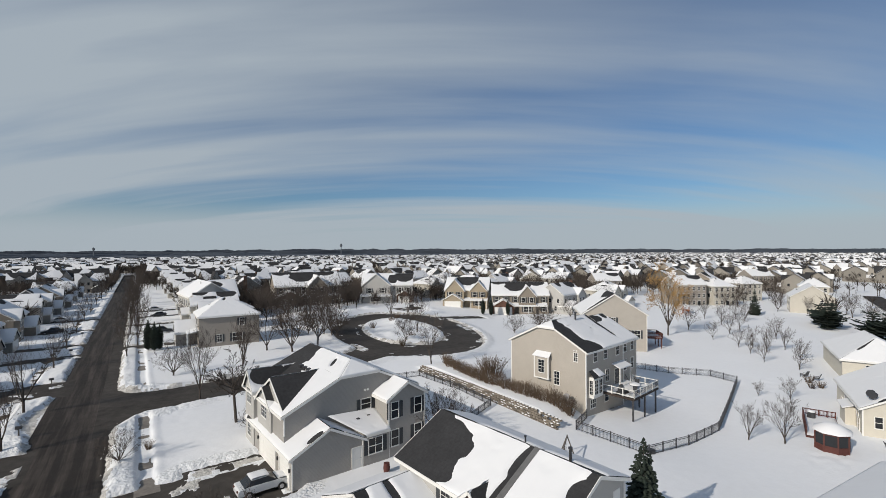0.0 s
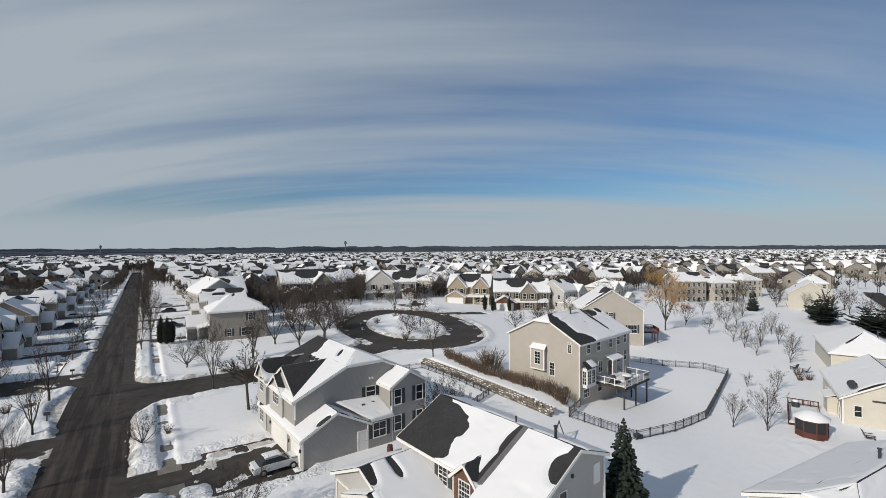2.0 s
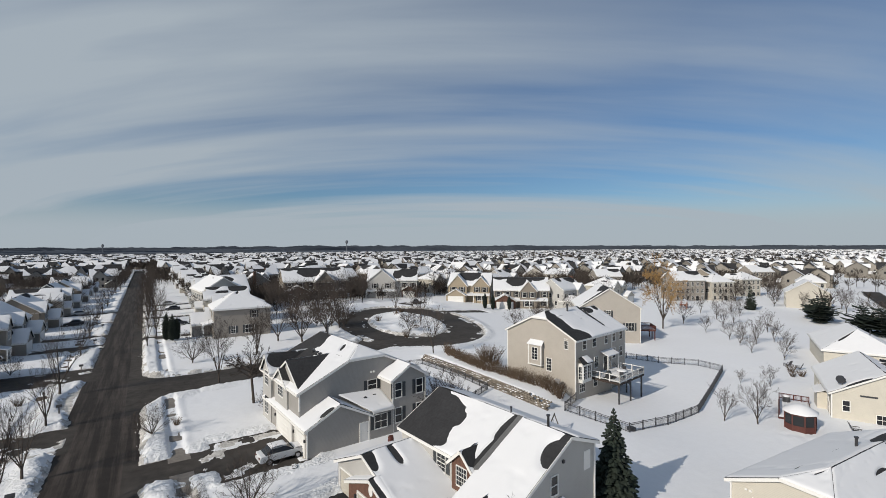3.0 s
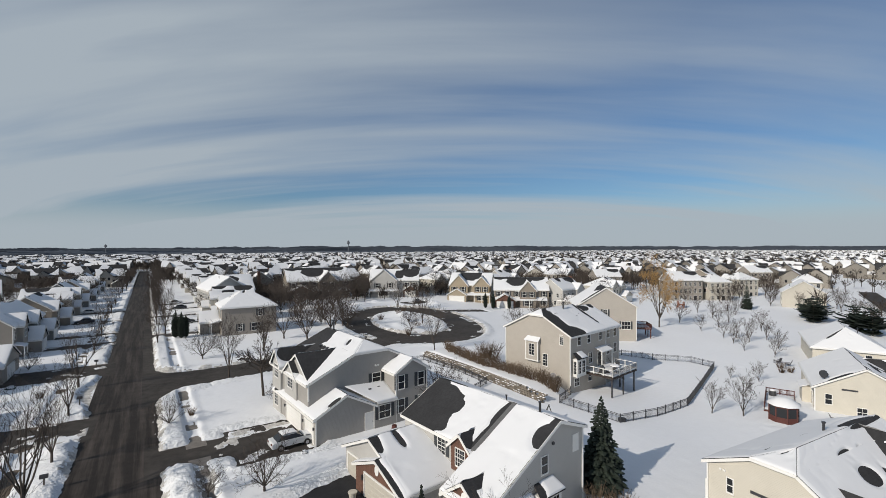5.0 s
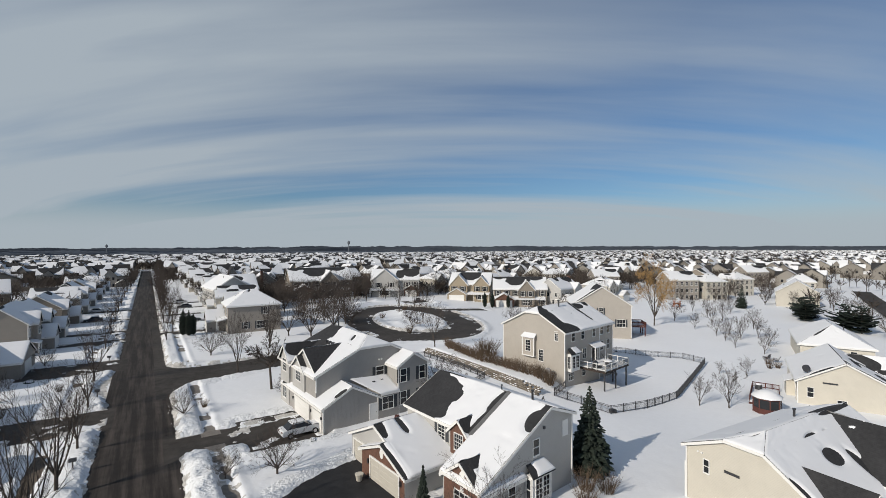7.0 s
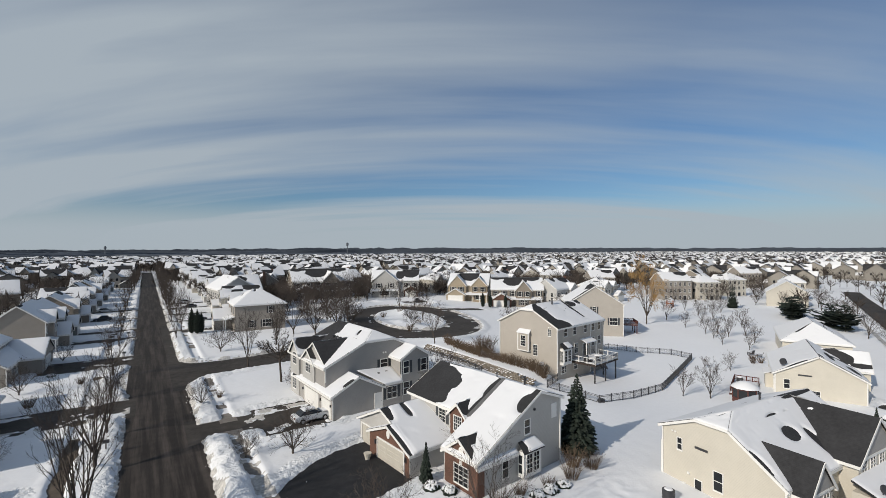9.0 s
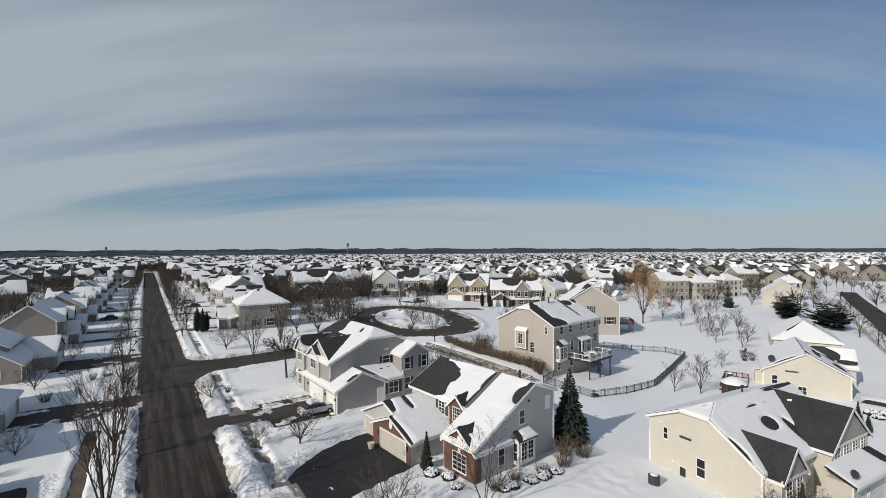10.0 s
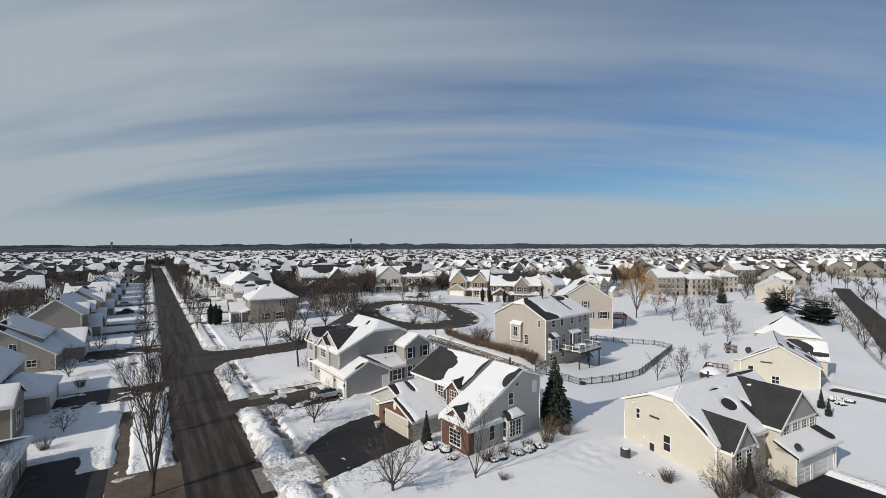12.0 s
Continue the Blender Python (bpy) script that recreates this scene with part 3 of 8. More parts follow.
def clipped_wing(parent, axis, a0, a1, p0, p1, z0, e0, e1, zr, pr, zc, inset, wall, over=0.35, rake=0.25, res=0.22, bare0=(), bare1=(), bare_hip=(), thick=0.11):
    """A gabled block whose gable at a0 is clipped at the height zc by a small hip, which meets the ridge inset metres further in."""
    def P(a, p, z):
        return Vector((p, a, z)) if axis == "y" else Vector((a, p, z))

    c0, c1 = pr + (p0 - pr) * (zr - zc) / (zr - e0), pr + (p1 - pr) * (zr - zc) / (zr - e1)
    ring = [(p0, z0), (p1, z0), (p1, e1), (c1, zc), (c0, zc), (p0, e0)]
    mb = MB().add([P(a, p, z) for a in (a0, a1) for p, z in ring] + [P(a1, pr, zr)], [(0, 1, 2, 3, 4, 5), (11, 10, 12, 9, 8, 7, 6)] + [(k, 6 + k, 6 + (k + 1) % 6, (k + 1) % 6) for k in range(6)])
    part("wall", mb, wall, parent)
    b0, b1, lift = a0 - rake, a1 + rake, 0.10
    rmb = MB()
    hip_eave = []
    for p, e, c, bare in ((p0, e0, c0, bare0), (p1, e1, c1, bare1)):
        sgn = -1 if p < pr else 1
        fall = (zr - e) / abs(p - pr)
        pe, ze = p + sgn * over, e - fall * over
        up = Vector((0, 0, lift))
        low = [P(b0, c, zc) + up, P(b1, c, zc) + up, P(b1, pe, ze) + up, P(b0, pe, ze) + up]
        top = [P(b0 + inset, pr, zr) + up, P(b1, pr, zr) + up, low[1], low[0]]
        hip_eave.append(low[0])
        rmb.slab(*low, 0.10)
        rmb.slab(*top, 0.10)
        h = (low[1] - top[1]).length
        SEED[0] += 7.3
        smb = MB()
        snow_layer(smb, top, res, thick, bare, SEED[0], lip=False)
        snow_layer(smb, low, res, thick, [(u, v - h, ru, rv) for u, v, ru, rv in bare], SEED[0])
        part("roof_snow", smb, ROOF_SNOW, parent, "smooth white snow lying on the roof", smooth=True)
        s0, s1 = sorted((pe, pe + sgn * 0.05))
        part("fascia", MB().box(s0, b0, ze - 0.16, s1, b1, ze + 0.09) if axis == "y" else MB().box(b0, s0, ze - 0.16, b1, s1, ze + 0.09), TRIM, parent)
        part("fascia", MB().bar(P(b0 - 0.03, c, zc - 0.02), P(b0 - 0.03, pe, ze - 0.02), 0.05, 0.22), TRIM, parent)
        part("fascia", MB().bar(P(b1 + 0.03, pr, zr - 0.02), P(b1 + 0.03, pe, ze - 0.02), 0.05, 0.22), TRIM, parent)
    apex = P(b0 + inset, pr, zr + lift)
    A, B = hip_eave
    dn = Vector((0, 0, -0.1))
    rmb.add([apex, A, B, apex + dn, A + dn, B + dn], [(0, 1, 2), (5, 4, 3), (1, 4, 5, 2)])
    part("roof", rmb, SHINGLE, parent)
    smb = MB()
    snow_layer(smb, [apex, apex, B, A], res, thick, bare_hip, SEED[0] + 1.0)
    part("roof_snow", smb, ROOF_SNOW, parent, "smooth white snow lying on the roof", smooth=True)
    part("fascia", MB().bar(P(b0 - 0.03, c0, zc), P(b0 - 0.03, c1, zc), 0.05, 0.22), TRIM, parent)


def gable_face(parent, x0, x1, y0, y1, z0, e, zt, mat, label=""):
    """A facing slab with a pointed top on a wall that looks along -x."""
    ym = (y0 + y1) / 2
    ring = [(y0, z0), (y1, z0), (y1, e), (ym, zt), (y0, e)]
    part("wall", MB().add([(x, y, z) for x in (x0, x1) for y, z in ring], [(4, 3, 2, 1, 0), (5, 6, 7, 8, 9)] + [(k, (k + 1) % 5, 5 + (k + 1) % 5, 5 + k) for k in range(5)]), mat, parent, label)


def oval_vent(parent, face, plane, s, z):
    o, n = MB(), 14
    ring = [(0.3 * math.cos(2 * math.pi * k / n), 0.0, 0.42 * math.sin(2 * math.pi * k / n)) for k in range(n)]
    o.add([*ring, *((x, 0.05, z2) for x, _, z2 in ring)], [tuple(range(n, 2 * n)), *((k, (k + 1) % n, n + (k + 1) % n, n + k) for k in range(n))])
    part("gable_vent", o, TRIM, parent, "white oval gable vent", m=on_wall(face, plane, s, z))


def hip(parent, x0, x1, y0, y1, z0, ze, zr, axis="x", wall=None, over=0.4, res=0.4, bare=((), (), (), ()), loose=0.0, inset=None):
    """A block with a hipped roof."""
    part("wall", MB().box(x0, y0, z0, x1, y1, ze), wall or GREY_SIDING, parent)
    X0, X1, Y0, Y1 = x0 - over, x1 + over, y0 - over, y1 + over
    if axis == "x":
        r = inset if inset is not None else (Y1 - Y0) / 2
        A, B = Vector((X0 + r, (Y0 + Y1) / 2, zr)), Vector((X1 - r, (Y0 + Y1) / 2, zr))
        c = [Vector(p) for p in ((X0, Y0, ze), (X1, Y0, ze), (X1, Y1, ze), (X0, Y1, ze))]
        quads = [(A, B, c[1], c[0]), (B, A, c[3], c[2]), (A, A, c[0], c[3]), (B, B, c[2], c[1])]
    else:
        r = inset if inset is not None else (X1 - X0) / 2
        A, B = Vector(((X0 + X1) / 2, Y0 + r, zr)), Vector(((X0 + X1) / 2, Y1 - r, zr))
        c = [Vector(p) for p in ((X0, Y0, ze), (X1, Y0, ze), (X1, Y1, ze), (X0, Y1, ze))]
        quads = [(A, B, c[3], c[0]), (B, A, c[1], c[2]), (A, A, c[0], c[1]), (B, B, c[2], c[3])]
    rmb = MB()
    vs = [A, B, *c]
    rmb.add([p + Vector((0, 0, 0.06)) for p in vs] + [Vector((p.x, p.y, ze - 0.16)) for p in c], [])
    k = [(0, 1, 3, 2), (1, 0, 5, 4), (0, 2, 5), (1, 4, 3)] if axis == "x" else [(0, 1, 5, 2), (1, 0, 3, 4), (0, 2, 3), (1, 4, 5)]
    rmb.f.extend(k)
    rmb.f.extend([(2, 3, 7, 6), (3, 4, 8, 7), (4, 5, 9, 8), (5, 2, 6, 9), (9, 8, 7, 6)])
    part("roof", rmb, SHINGLE, parent)
    for q, b in zip(quads, bare):
        SEED[0] += 3.1
        smb = MB()
        snow_layer(smb, [p + Vector((0, 0, 0.06)) for p in q], res, 0.10, b, SEED[0], loose)
        part("roof_snow", smb, ROOF_SNOW, parent, "smooth white snow lying on the roof", smooth=True)
    t = MB()
    t.box(X0 - 0.04, Y0 - 0.04, ze - 0.18, X1 + 0.04, Y0, ze + 0.08).box(X0 - 0.04, Y1, ze - 0.18, X1 + 0.04, Y1 + 0.04, ze + 0.08)
    t.box(X0 - 0.04, Y0, ze - 0.18, X0, Y1, ze + 0.08).box(X1, Y0, ze - 0.18, X1 + 0.04, Y1, ze + 0.08)
    part("fascia", t, TRIM, parent)


FACES = {"-x": ((0, -1, 0), (-1, 0, 0)), "+x": ((0, 1, 0), (1, 0, 0)), "-y": ((1, 0, 0), (0, -1, 0)), "+y": ((-1, 0, 0), (0, 1, 0))}


def on_wall(face, plane, s, z):
    """The matrix of a thing set on a wall: its x runs along the wall, its y points out of it. s: the place along the wall's axis."""
    along, out = map(Vector, FACES[face])
    pos = Vector((plane, s, z)) if face[1] == "x" else Vector((s, plane, z))
    m = Matrix.Identity(4)
    for r in range(3):
        m[r][0], m[r][1], m[r][2] = along[r], out[r], (0, 0, 1)[r]
        m[r][3] = pos[r]
    return m


MESHES = {}


def window_meshes(w, h, cols, rows):
    key = ("window", w, h, cols, rows)
    if key not in MESHES:
        t, b = 0.07, 0.012
        xs = [-w / 2 - t, -w / 2]
        for c in range(1, cols):
            x = -w / 2 + w * c / cols
            xs += [x - b, x + b]
        xs += [w / 2, w / 2 + t]
        zs = [-t - 0.05, 0.0]
        for r in range(1, rows):
            z, k = h * r / rows, 0.03 if r * 2 == rows else b
            zs += [z - k, z + k]
        zs += [h, h + t]
        # a grid of bars: odd cells in both ways are the panes and stay open
        f, nx, nz = MB(), len(xs), len(zs)
        f.v = [(x, y, z) for y in (0.065, 0.0) for z in zs for x in xs]
        at = lambda i, j, k: k * nx * nz + j * nx + i
        for j in range(nz - 1):
            for i in range(nx - 1):
                q = [(i, j), (i + 1, j), (i + 1, j + 1), (i, j + 1)]
                if i % 2 and j % 2:
                    for (a, c), (d, e) in zip(q, q[1:] + q[:1]):
                        f.f.append((at(a, c, 0), at(d, e, 0), at(d, e, 1), at(a, c, 1)))
                else:
                    f.f.append(tuple(at(a, c, 0) for a, c in reversed(q)))
        rim = [(i, 0) for i in range(nx)] + [(nx - 1, j) for j in range(1, nz)] + [(i, nz - 1) for i in range(nx - 2, -1, -1)] + [(0, j) for j in range(nz - 2, 0, -1)]
        for (a, c), (d, e) in zip(rim, rim[1:] + rim[:1]):
            f.f.append((at(a, c, 1), at(d, e, 1), at(d, e, 0), at(a, c, 0)))
        g = MB().box(-w / 2, 0.004, 0, w / 2, 0.02, h)
        n = 7
        prof = [(0.045, -0.04)]
        for k in range(n):
            z = h * (k + 0.5) / n
            prof += [(0.045, z - h * 0.03), (0.062, z - h * 0.025), (0.062, z + h * 0.025), (0.045, z + h * 0.03)]
        prof.append((0.045, h + 0.04))
        sh, m = MB(), len(prof)
        sh.v = [(x, y, z) for x in (-0.2, 0.2) for y, z in prof] + [(x, 0.0, z) for z in (-0.04, h + 0.04) for x in (-0.2, 0.2)]
        sh.f = [(k + 1, k, m + k, m + k + 1) for k in range(m - 1)] + [(0, 2 * m, 2 * m + 1, m), (m - 1, 2 * m - 1, 2 * m + 3, 2 * m + 2), tuple([*range(m), 2 * m + 2, 2 * m]), tuple([*range(2 * m - 1, m - 1, -1), 2 * m + 1, 2 * m + 3])]
        MESHES[key] = (f.mesh("window_frame", TRIM), g.mesh("pane", GLASS), sh.mesh("shutter", SHUTTER))
    return MESHES[key]


def window(parent, face, plane, s, z, w=0.95, h=1.45, shutters=False, cols=2, rows=4):
    f, g, sh = window_meshes(w, h, cols, rows)
    m = on_wall(face, plane, s, z)
    ob = part("window", f, None, parent, m=m)
    part("pane", g, None, ob)
    if shutters:
        for k in (-1, 1):
            part("shutter", sh, None, parent, m=m @ Matrix.Translation((k * (w / 2 + 0.33), 0, 0)))
    return ob


def garage_door(parent, face, plane, s, w=4.9, h=2.15, z=0.05, mat=None):
    rows, cols = 4, max(2, int(w / 1.2))
    lines = lambda n, size, o, gap: [v for k in range(n) for v in (o + size * k / n, o + size * k / n + gap, o + size * k / n + gap + 0.025, o + size * (k + 1) / n - gap - 0.025, o + size * (k + 1) / n - gap)] + [o + size]
    xs, zs = lines(cols, w, -w / 2, 0.08), lines(rows, h, 0.0, 0.06)
    mb, nx, nz = MB(), len(xs), len(zs)
    mb.v = [(x, 0.055 if i % 5 in (2, 3) and j % 5 in (2, 3) else 0.03, q) for j, q in enumerate(zs) for i, x in enumerate(xs)]
    mb.f = [(j * nx + i + 1, j * nx + i, (j + 1) * nx + i, (j + 1) * nx + i + 1) for j in range(nz - 1) for i in range(nx - 1)]
    ob = part("garage_door", mb, mat or TRIM, parent, m=on_wall(face, plane, s, z))
    ring = [(-w / 2 - 0.14, 0), (-w / 2 - 0.14, h + 0.14), (w / 2 + 0.14, h + 0.14), (w / 2 + 0.14, 0), (w / 2, 0), (w / 2, h), (-w / 2, h), (-w / 2, 0)]
    fr = MB().add([(x, y, q) for y in (0.0, 0.09) for x, q in ring], [(8, 9, 14, 15), (9, 10, 13, 14), (10, 11, 12, 13)] + [(k, (k + 1) % 8, 8 + (k + 1) % 8, 8 + k) for k in range(8)])
    part("door_frame", fr, TRIM, ob)
    return ob


def house_door(parent, face, plane, s, z=0.2, mat=None, w=0.95, h=2.05):
    mb = MB().box(-w / 2, 0, 0, w / 2, 0.04, h)
    for k in (0, 1):
        mb.box(-w / 2 + 0.14, 0.04, 0.2 + k * 0.95, w / 2 - 0.14, 0.055, 0.95 + k * 0.95)
    ob = part("door", mb, mat or TRIM, parent, m=on_wall(face, plane, s, z))
    part("door_frame", MB().box(-w / 2 - 0.1, 0, 0, -w / 2, 0.07, h + 0.1).box(w / 2, 0, 0, w / 2 + 0.1, 0.07, h + 0.1).box(-w / 2, 0, h, w / 2, 0.07, h + 0.1), TRIM, ob)
    part("door_knob", MB().tube((w / 2 - 0.08, 0.04, 1.0), (w / 2 - 0.08, 0.11, 1.0), 0.03, 0.03, 6), METAL, ob)
    return ob


def corner_boards(parent, pts, z0, z1):
    for x, y in pts:
        part("corner_board", MB().box(x - 0.07, y - 0.07, z0, x + 0.07, y + 0.07, z1), TRIM, parent)


def roof_vent(parent, x, y, z, h=0.6, r=0.07):
    part("roof_vent", MB().tube((x, y, z - 0.3), (x, y, z + h), r, r, 7).tube((x, y, z + h), (x, y, z + h + 0.1), r * 1.5, r * 1.5, 7), METAL, parent)


def corner_house():
    h = thing("house", "grey two-storey corner house with white trim and snow-patched dark roof", "house", m=pose(18.8, 67.0, 0, 0, 0, 4))
    # main block with a clipped gable; local x runs in from the street front
    clipped_wing(h, "y", 3.0, 16.2, 0.25, 15.2, 0, 5.95, 6.3, 9.55, 8.15, 8.5, 2.2, GREY_SIDING, bare0=[(8.2, 6.3, 3.0, 2.6), (11.6, 3.4, 2.9, 5.2), (8.6, 3.6, 2.2, 0.22), (3.3, 1.5, 0.4, 0.8)], bare1=[(2, 5, 1.5, 1.2)])
    for k in range(4):
        y = 7.6 + k * 1.05
        part("ridge_vent", MB().box(4.75, y, 8.0, 5.15, y + 0.42, 8.48), METAL, h)
    # garage block with its low roof, and the two-storey side wing
    wing(h, "y", 0.2, 14.0, 0.0, 7.05, 0, 3.0, 3.0, 4.8, wall=GREY_SIDING, res=0.22, bare0=[(0.4, 1.5, 0.45, 0.9), (13.2, 3, 1.2, 1.4)], bare1=[(0.2, 0.9, 0.5, 0.7)])
    wing(h, "y", 0.2, 9.0, 10.0, 14.5, 0, 6.25, 6.25, 7.6, wall=GREY_SIDING, res=0.22, bare0=[(4.6, 0.6, 1.6, 0.8)], bare1=[(0.9, 0.5, 0.9, 0.9)], ends=(True, False))
    # two nested gables over the garage doors
    wing(h, "x", 0.55, 6.0, 3.35, 11.4, 2.9, 6.0, 6.0, 8.45, over=0.2, wall=PALE_SIDING, res=0.22, bare0=[(2.6, 2.6, 5.0, 3.6)], bare1=[(2.4, 2.4, 2.6, 2.2)], ends=(True, False))
    wing(h, "x", 0.05, 2.2, 6.3, 10.6, 2.9, 5.9, 5.9, 7.45, wall=PALE_SIDING, res=0.22, bare0=[(1.2, 1.0, 1.6, 1.4)], bare1=[(0.9, 0.4, 1.2, 0.5)], ends=(True, False))
    wing(h, "x", -0.1, 5.4, 11.7, 14.9, 0, 6.4, 6.4, 8.1, wall=PALE_SIDING, res=0.22, bare0=[(2.2, 0.8, 2.0, 1.5), (4.6, 1.2, 1.2, 1.2)], bare1=[(3, 1, 1.2, 1.0)], ends=(True, False))
    # low roof between the garage and the side wing
    part("porch_roof", MB().slab((6.3, 3.0, 4.45), (10.0, 3.0, 4.45), (10.0, -0.1, 3.3), (7.4, -0.1, 3.3), 0.12), SHINGLE, h)
    sn = MB()
    snow_layer(sn, [(4.6, 2.98, 4.85), (10.0, 2.98, 4.5), (10.0, -0.15, 3.3), (7.25, -0.15, 3.25)], 0.22, 0.13, [], 3.3)
    part("roof_snow", sn, ROOF_SNOW, h, smooth=True)
    part("fascia", MB().box(7.3, -0.2, 3.05, 10.0, -0.14, 3.3), TRIM, h)
    for x, y in ((7.2, 1.75), (8.5, 2.0)):
        part("roof_light", MB().box(x, y, 3.9, x + 0.35, y + 0.35, 4.4), METAL, h)
    part("wall", MB().box(7.05, 0.1, 0, 10.0, 3.0, 3.3), GREY_SIDING, h)
    window(h, "-y", 0.1, 8.4, 1.25, 1.5, 1.5, True, 2, 2)
    window(h, "-y", 3.0, 8.9, 4.75, 1.1, 1.05, True, 1, 2)
    for x in (10.75, 13.65):
        window(h, "-y", 0.2, x, 4.15, 0.85, 1.6, True, 1, 2)
        window(h, "-y", 0.2, x, 1.3, 0.85, 1.6, True, 1, 2)
    for x in (8.75, 9.1):
        part("outdoor_lamp", MB().tube((x, 2.98, 6.75), (x, 2.86, 6.75), 0.12, 0.12, 8), TRIM, h)
    house_door(h, "-y", 0.2, 6.4, 0.15)
    garage_door(h, "-x", 0.0, 2.1, 2.7, 2.05)
    garage_door(h, "-x", 0.0, 7.1, 5.0, 2.05)
    window(h, "-x", 0.05, 8.45, 4.35, 1.7, 1.5, False, 3, 4)
    window(h, "-x", 0.55, 4.5, 4.45, 0.85, 1.4, True, 2, 4)
    window(h, "-x", -0.1, 13.3, 4.6, 1.4, 1.6, False, 3, 4)
    window(h, "-x", -0.1, 13.3, 1.0, 1.2, 1.6, False, 2, 4)
    corner_boards(h, [(0.0, 0.2), (7.05, 0.2)], 0, 2.95)
    corner_boards(h, [(10.0, 0.2), (14.5, 0.2)], 0, 6.2)
    corner_boards(h, [(0.25, 3.0)], 4, 5.9)
    part("stack", MB().tube((8.9, 15.8, 9.0), (8.9, 15.8, 10.6), 0.12, 0.12, 8).tube((8.9, 15.8, 10.6), (8.9, 15.8, 10.75), 0.2, 0.2, 8), METAL, h)
    for y in (0.65, 3.85, 10.1):
        part("wall_lamp", MB().box(-0.18, y - 0.08, 1.6, 0, y + 0.08, 1.9), METAL, h)


ZINC = material("weathered_roof_strip", (0.13, 0.13, 0.13), 0.75, vary=0.2, grain=3.0, coarse=0.6, bump=0.2)


def brick_front_house():
    h = thing("house", "pale house with red brick gables, double garage and half-bare snowy roof", "house", m=pose(22.4, 42.8, 0, 0, 0, 5.5))
    # near and far half under one straight ridge
    wing(h, "y", 0.25, 4.75, 0.3, 11.4, 0, 3.35, 6.55, 7.68, pr=8.2, wall=PALE_SIDING, res=0.2, bare0=[(0.2, 1.9, 1.0, 1.35), (0.1, 0.5, 0.5, 1.0)], bare1=[(2, 0.4, 3, 0.5)], ends=(True, False))
    wing(h, "y", 4.75, 14.9, 3.7, 11.4, 0, 5.2, 6.55, 7.68, pr=8.2, wall=PALE_SIDING, res=0.2, bare0=[(9.9, 3.6, 5.4, 4.0), (0.2, 1.3, 0.75, 1.5), (0.3, 4.2, 0.5, 1.5)], bare1=[(3, 0.4, 3, 0.5)], ends=(False, True))
    part("roof_seam", MB().slab((8.2, 4.5, 7.93), (8.2, 4.95, 7.93), (3.3, 4.95, 5.24), (3.3, 4.5, 5.24), 0.2), ZINC, h, "grey metal strip over the roof joint")
    # garage: a broad low gable with a brick-faced gable before it
    wing(h, "x", -1.2, 4.0, 7.05, 17.7, 0, 2.35, 2.5, 4.6, pr=13.0, wall=PALE_SIDING, res=0.2, bare0=[(2.6, 0.9, 0.35, 1.3), (0.35, 0.6, 0.6, 1.5)], bare1=[(0.2, 0.6, 4.0, 0.45)], ends=(True, False))
    wing(h, "x", -1.9, -0.95, 7.05, 14.3, 0, 2.28, 2.28, 3.72, wall=PALE_SIDING, res=0.2, bare0=[(0.2, 2, 0.3, 3)], bare1=[], ends=(True, False))
    gable_face(h, -1.96, -1.9, 7.1, 14.25, 0, 2.25, 3.66, BRICK, "red brick gable front")
    garage_door(h, "-x", -1.96, 10.25, 4.7, 1.98, mat=IVORY_SIDING)
    garage_door(h, "-x", -1.2, 15.9, 2.5, 1.95, mat=IVORY_SIDING)
    oval_vent(h, "-x", -1.96, 10.65, 2.95)
    for y in (7.55, 12.95):
        part("wall_lamp", MB().box(-2.14, y - 0.09, 1.35, -1.96, y + 0.09, 1.75), METAL, h)
    # brick gable of the front room
    wing(h, "x", 0.25, 5.0, 0.28, 4.5, 0, 3.05, 3.05, 4.55, wall=PALE_SIDING, res=0.2, bare0=[(0.3, 1.3, 0.5, 1.6), (1.6, 0.4, 1.8, 0.5)], bare1=[(1.5, 1.2, 1.2, 1.1)], ends=(True, False))
    gable_face(h, 0.19, 0.25, 0.25, 4.5, 0, 3.0, 4.5, BRICK, "red brick gable front")
    part("wall", MB().box(0.25, 0.19, 0, 1.0, 0.25, 3.3), BRICK, h)
    window(h, "-x", 0.19, 2.25, 0.7, 1.8, 1.6, False, 3, 4)
    part("keystone", MB().box(0.1, 2.1, 2.42, 0.2, 2.4, 2.75), TRIM, h)
    oval_vent(h, "-x", 0.19, 2.25, 3.55)
    # brick dormer beside the roof strip
    wing(h, "x", 3.3, 6.2, 5.0, 7.4, 0, 4.95, 4.95, 6.0, wall=PALE_SIDING, res=0.2, bare0=[(1.2, 0.7, 1.4, 0.9)], bare1=[(0.6, 0.3, 0.8, 0.4)], ends=(True, False))
    gable_face(h, 3.24, 3.3, 5.02, 7.38, 2.8, 4.9, 5.92, BRICK, "red brick dormer front")
    window(h, "-x", 3.24, 6.2, 3.35, 1.1, 1.4, False, 4, 4)
    window(h, "-x", 3.7, 9.2, 3.3, 1.0, 1.3, True, 2, 4)
    window(h, "-y", 0.25, 6.5, 4.12, 0.72, 1.28, False, 1, 2)
    window(h, "-y", 0.25, 3.6, 1.0, 0.72, 1.6, False, 1, 2)
    part("wall_panel", MB().box(10.05, 0.22, 4.7, 10.85, 0.25, 6.1), TRIM, h)
    part("wall_lamp", MB().box(7.4, 0.1, 6.05, 7.6, 0.25, 6.25), METAL, h)
    # box bay on the side wall
    part("bay", MB().box(5.2, -0.5, 0.6, 7.6, 0.25, 2.95), TRIM, h, "white box bay")
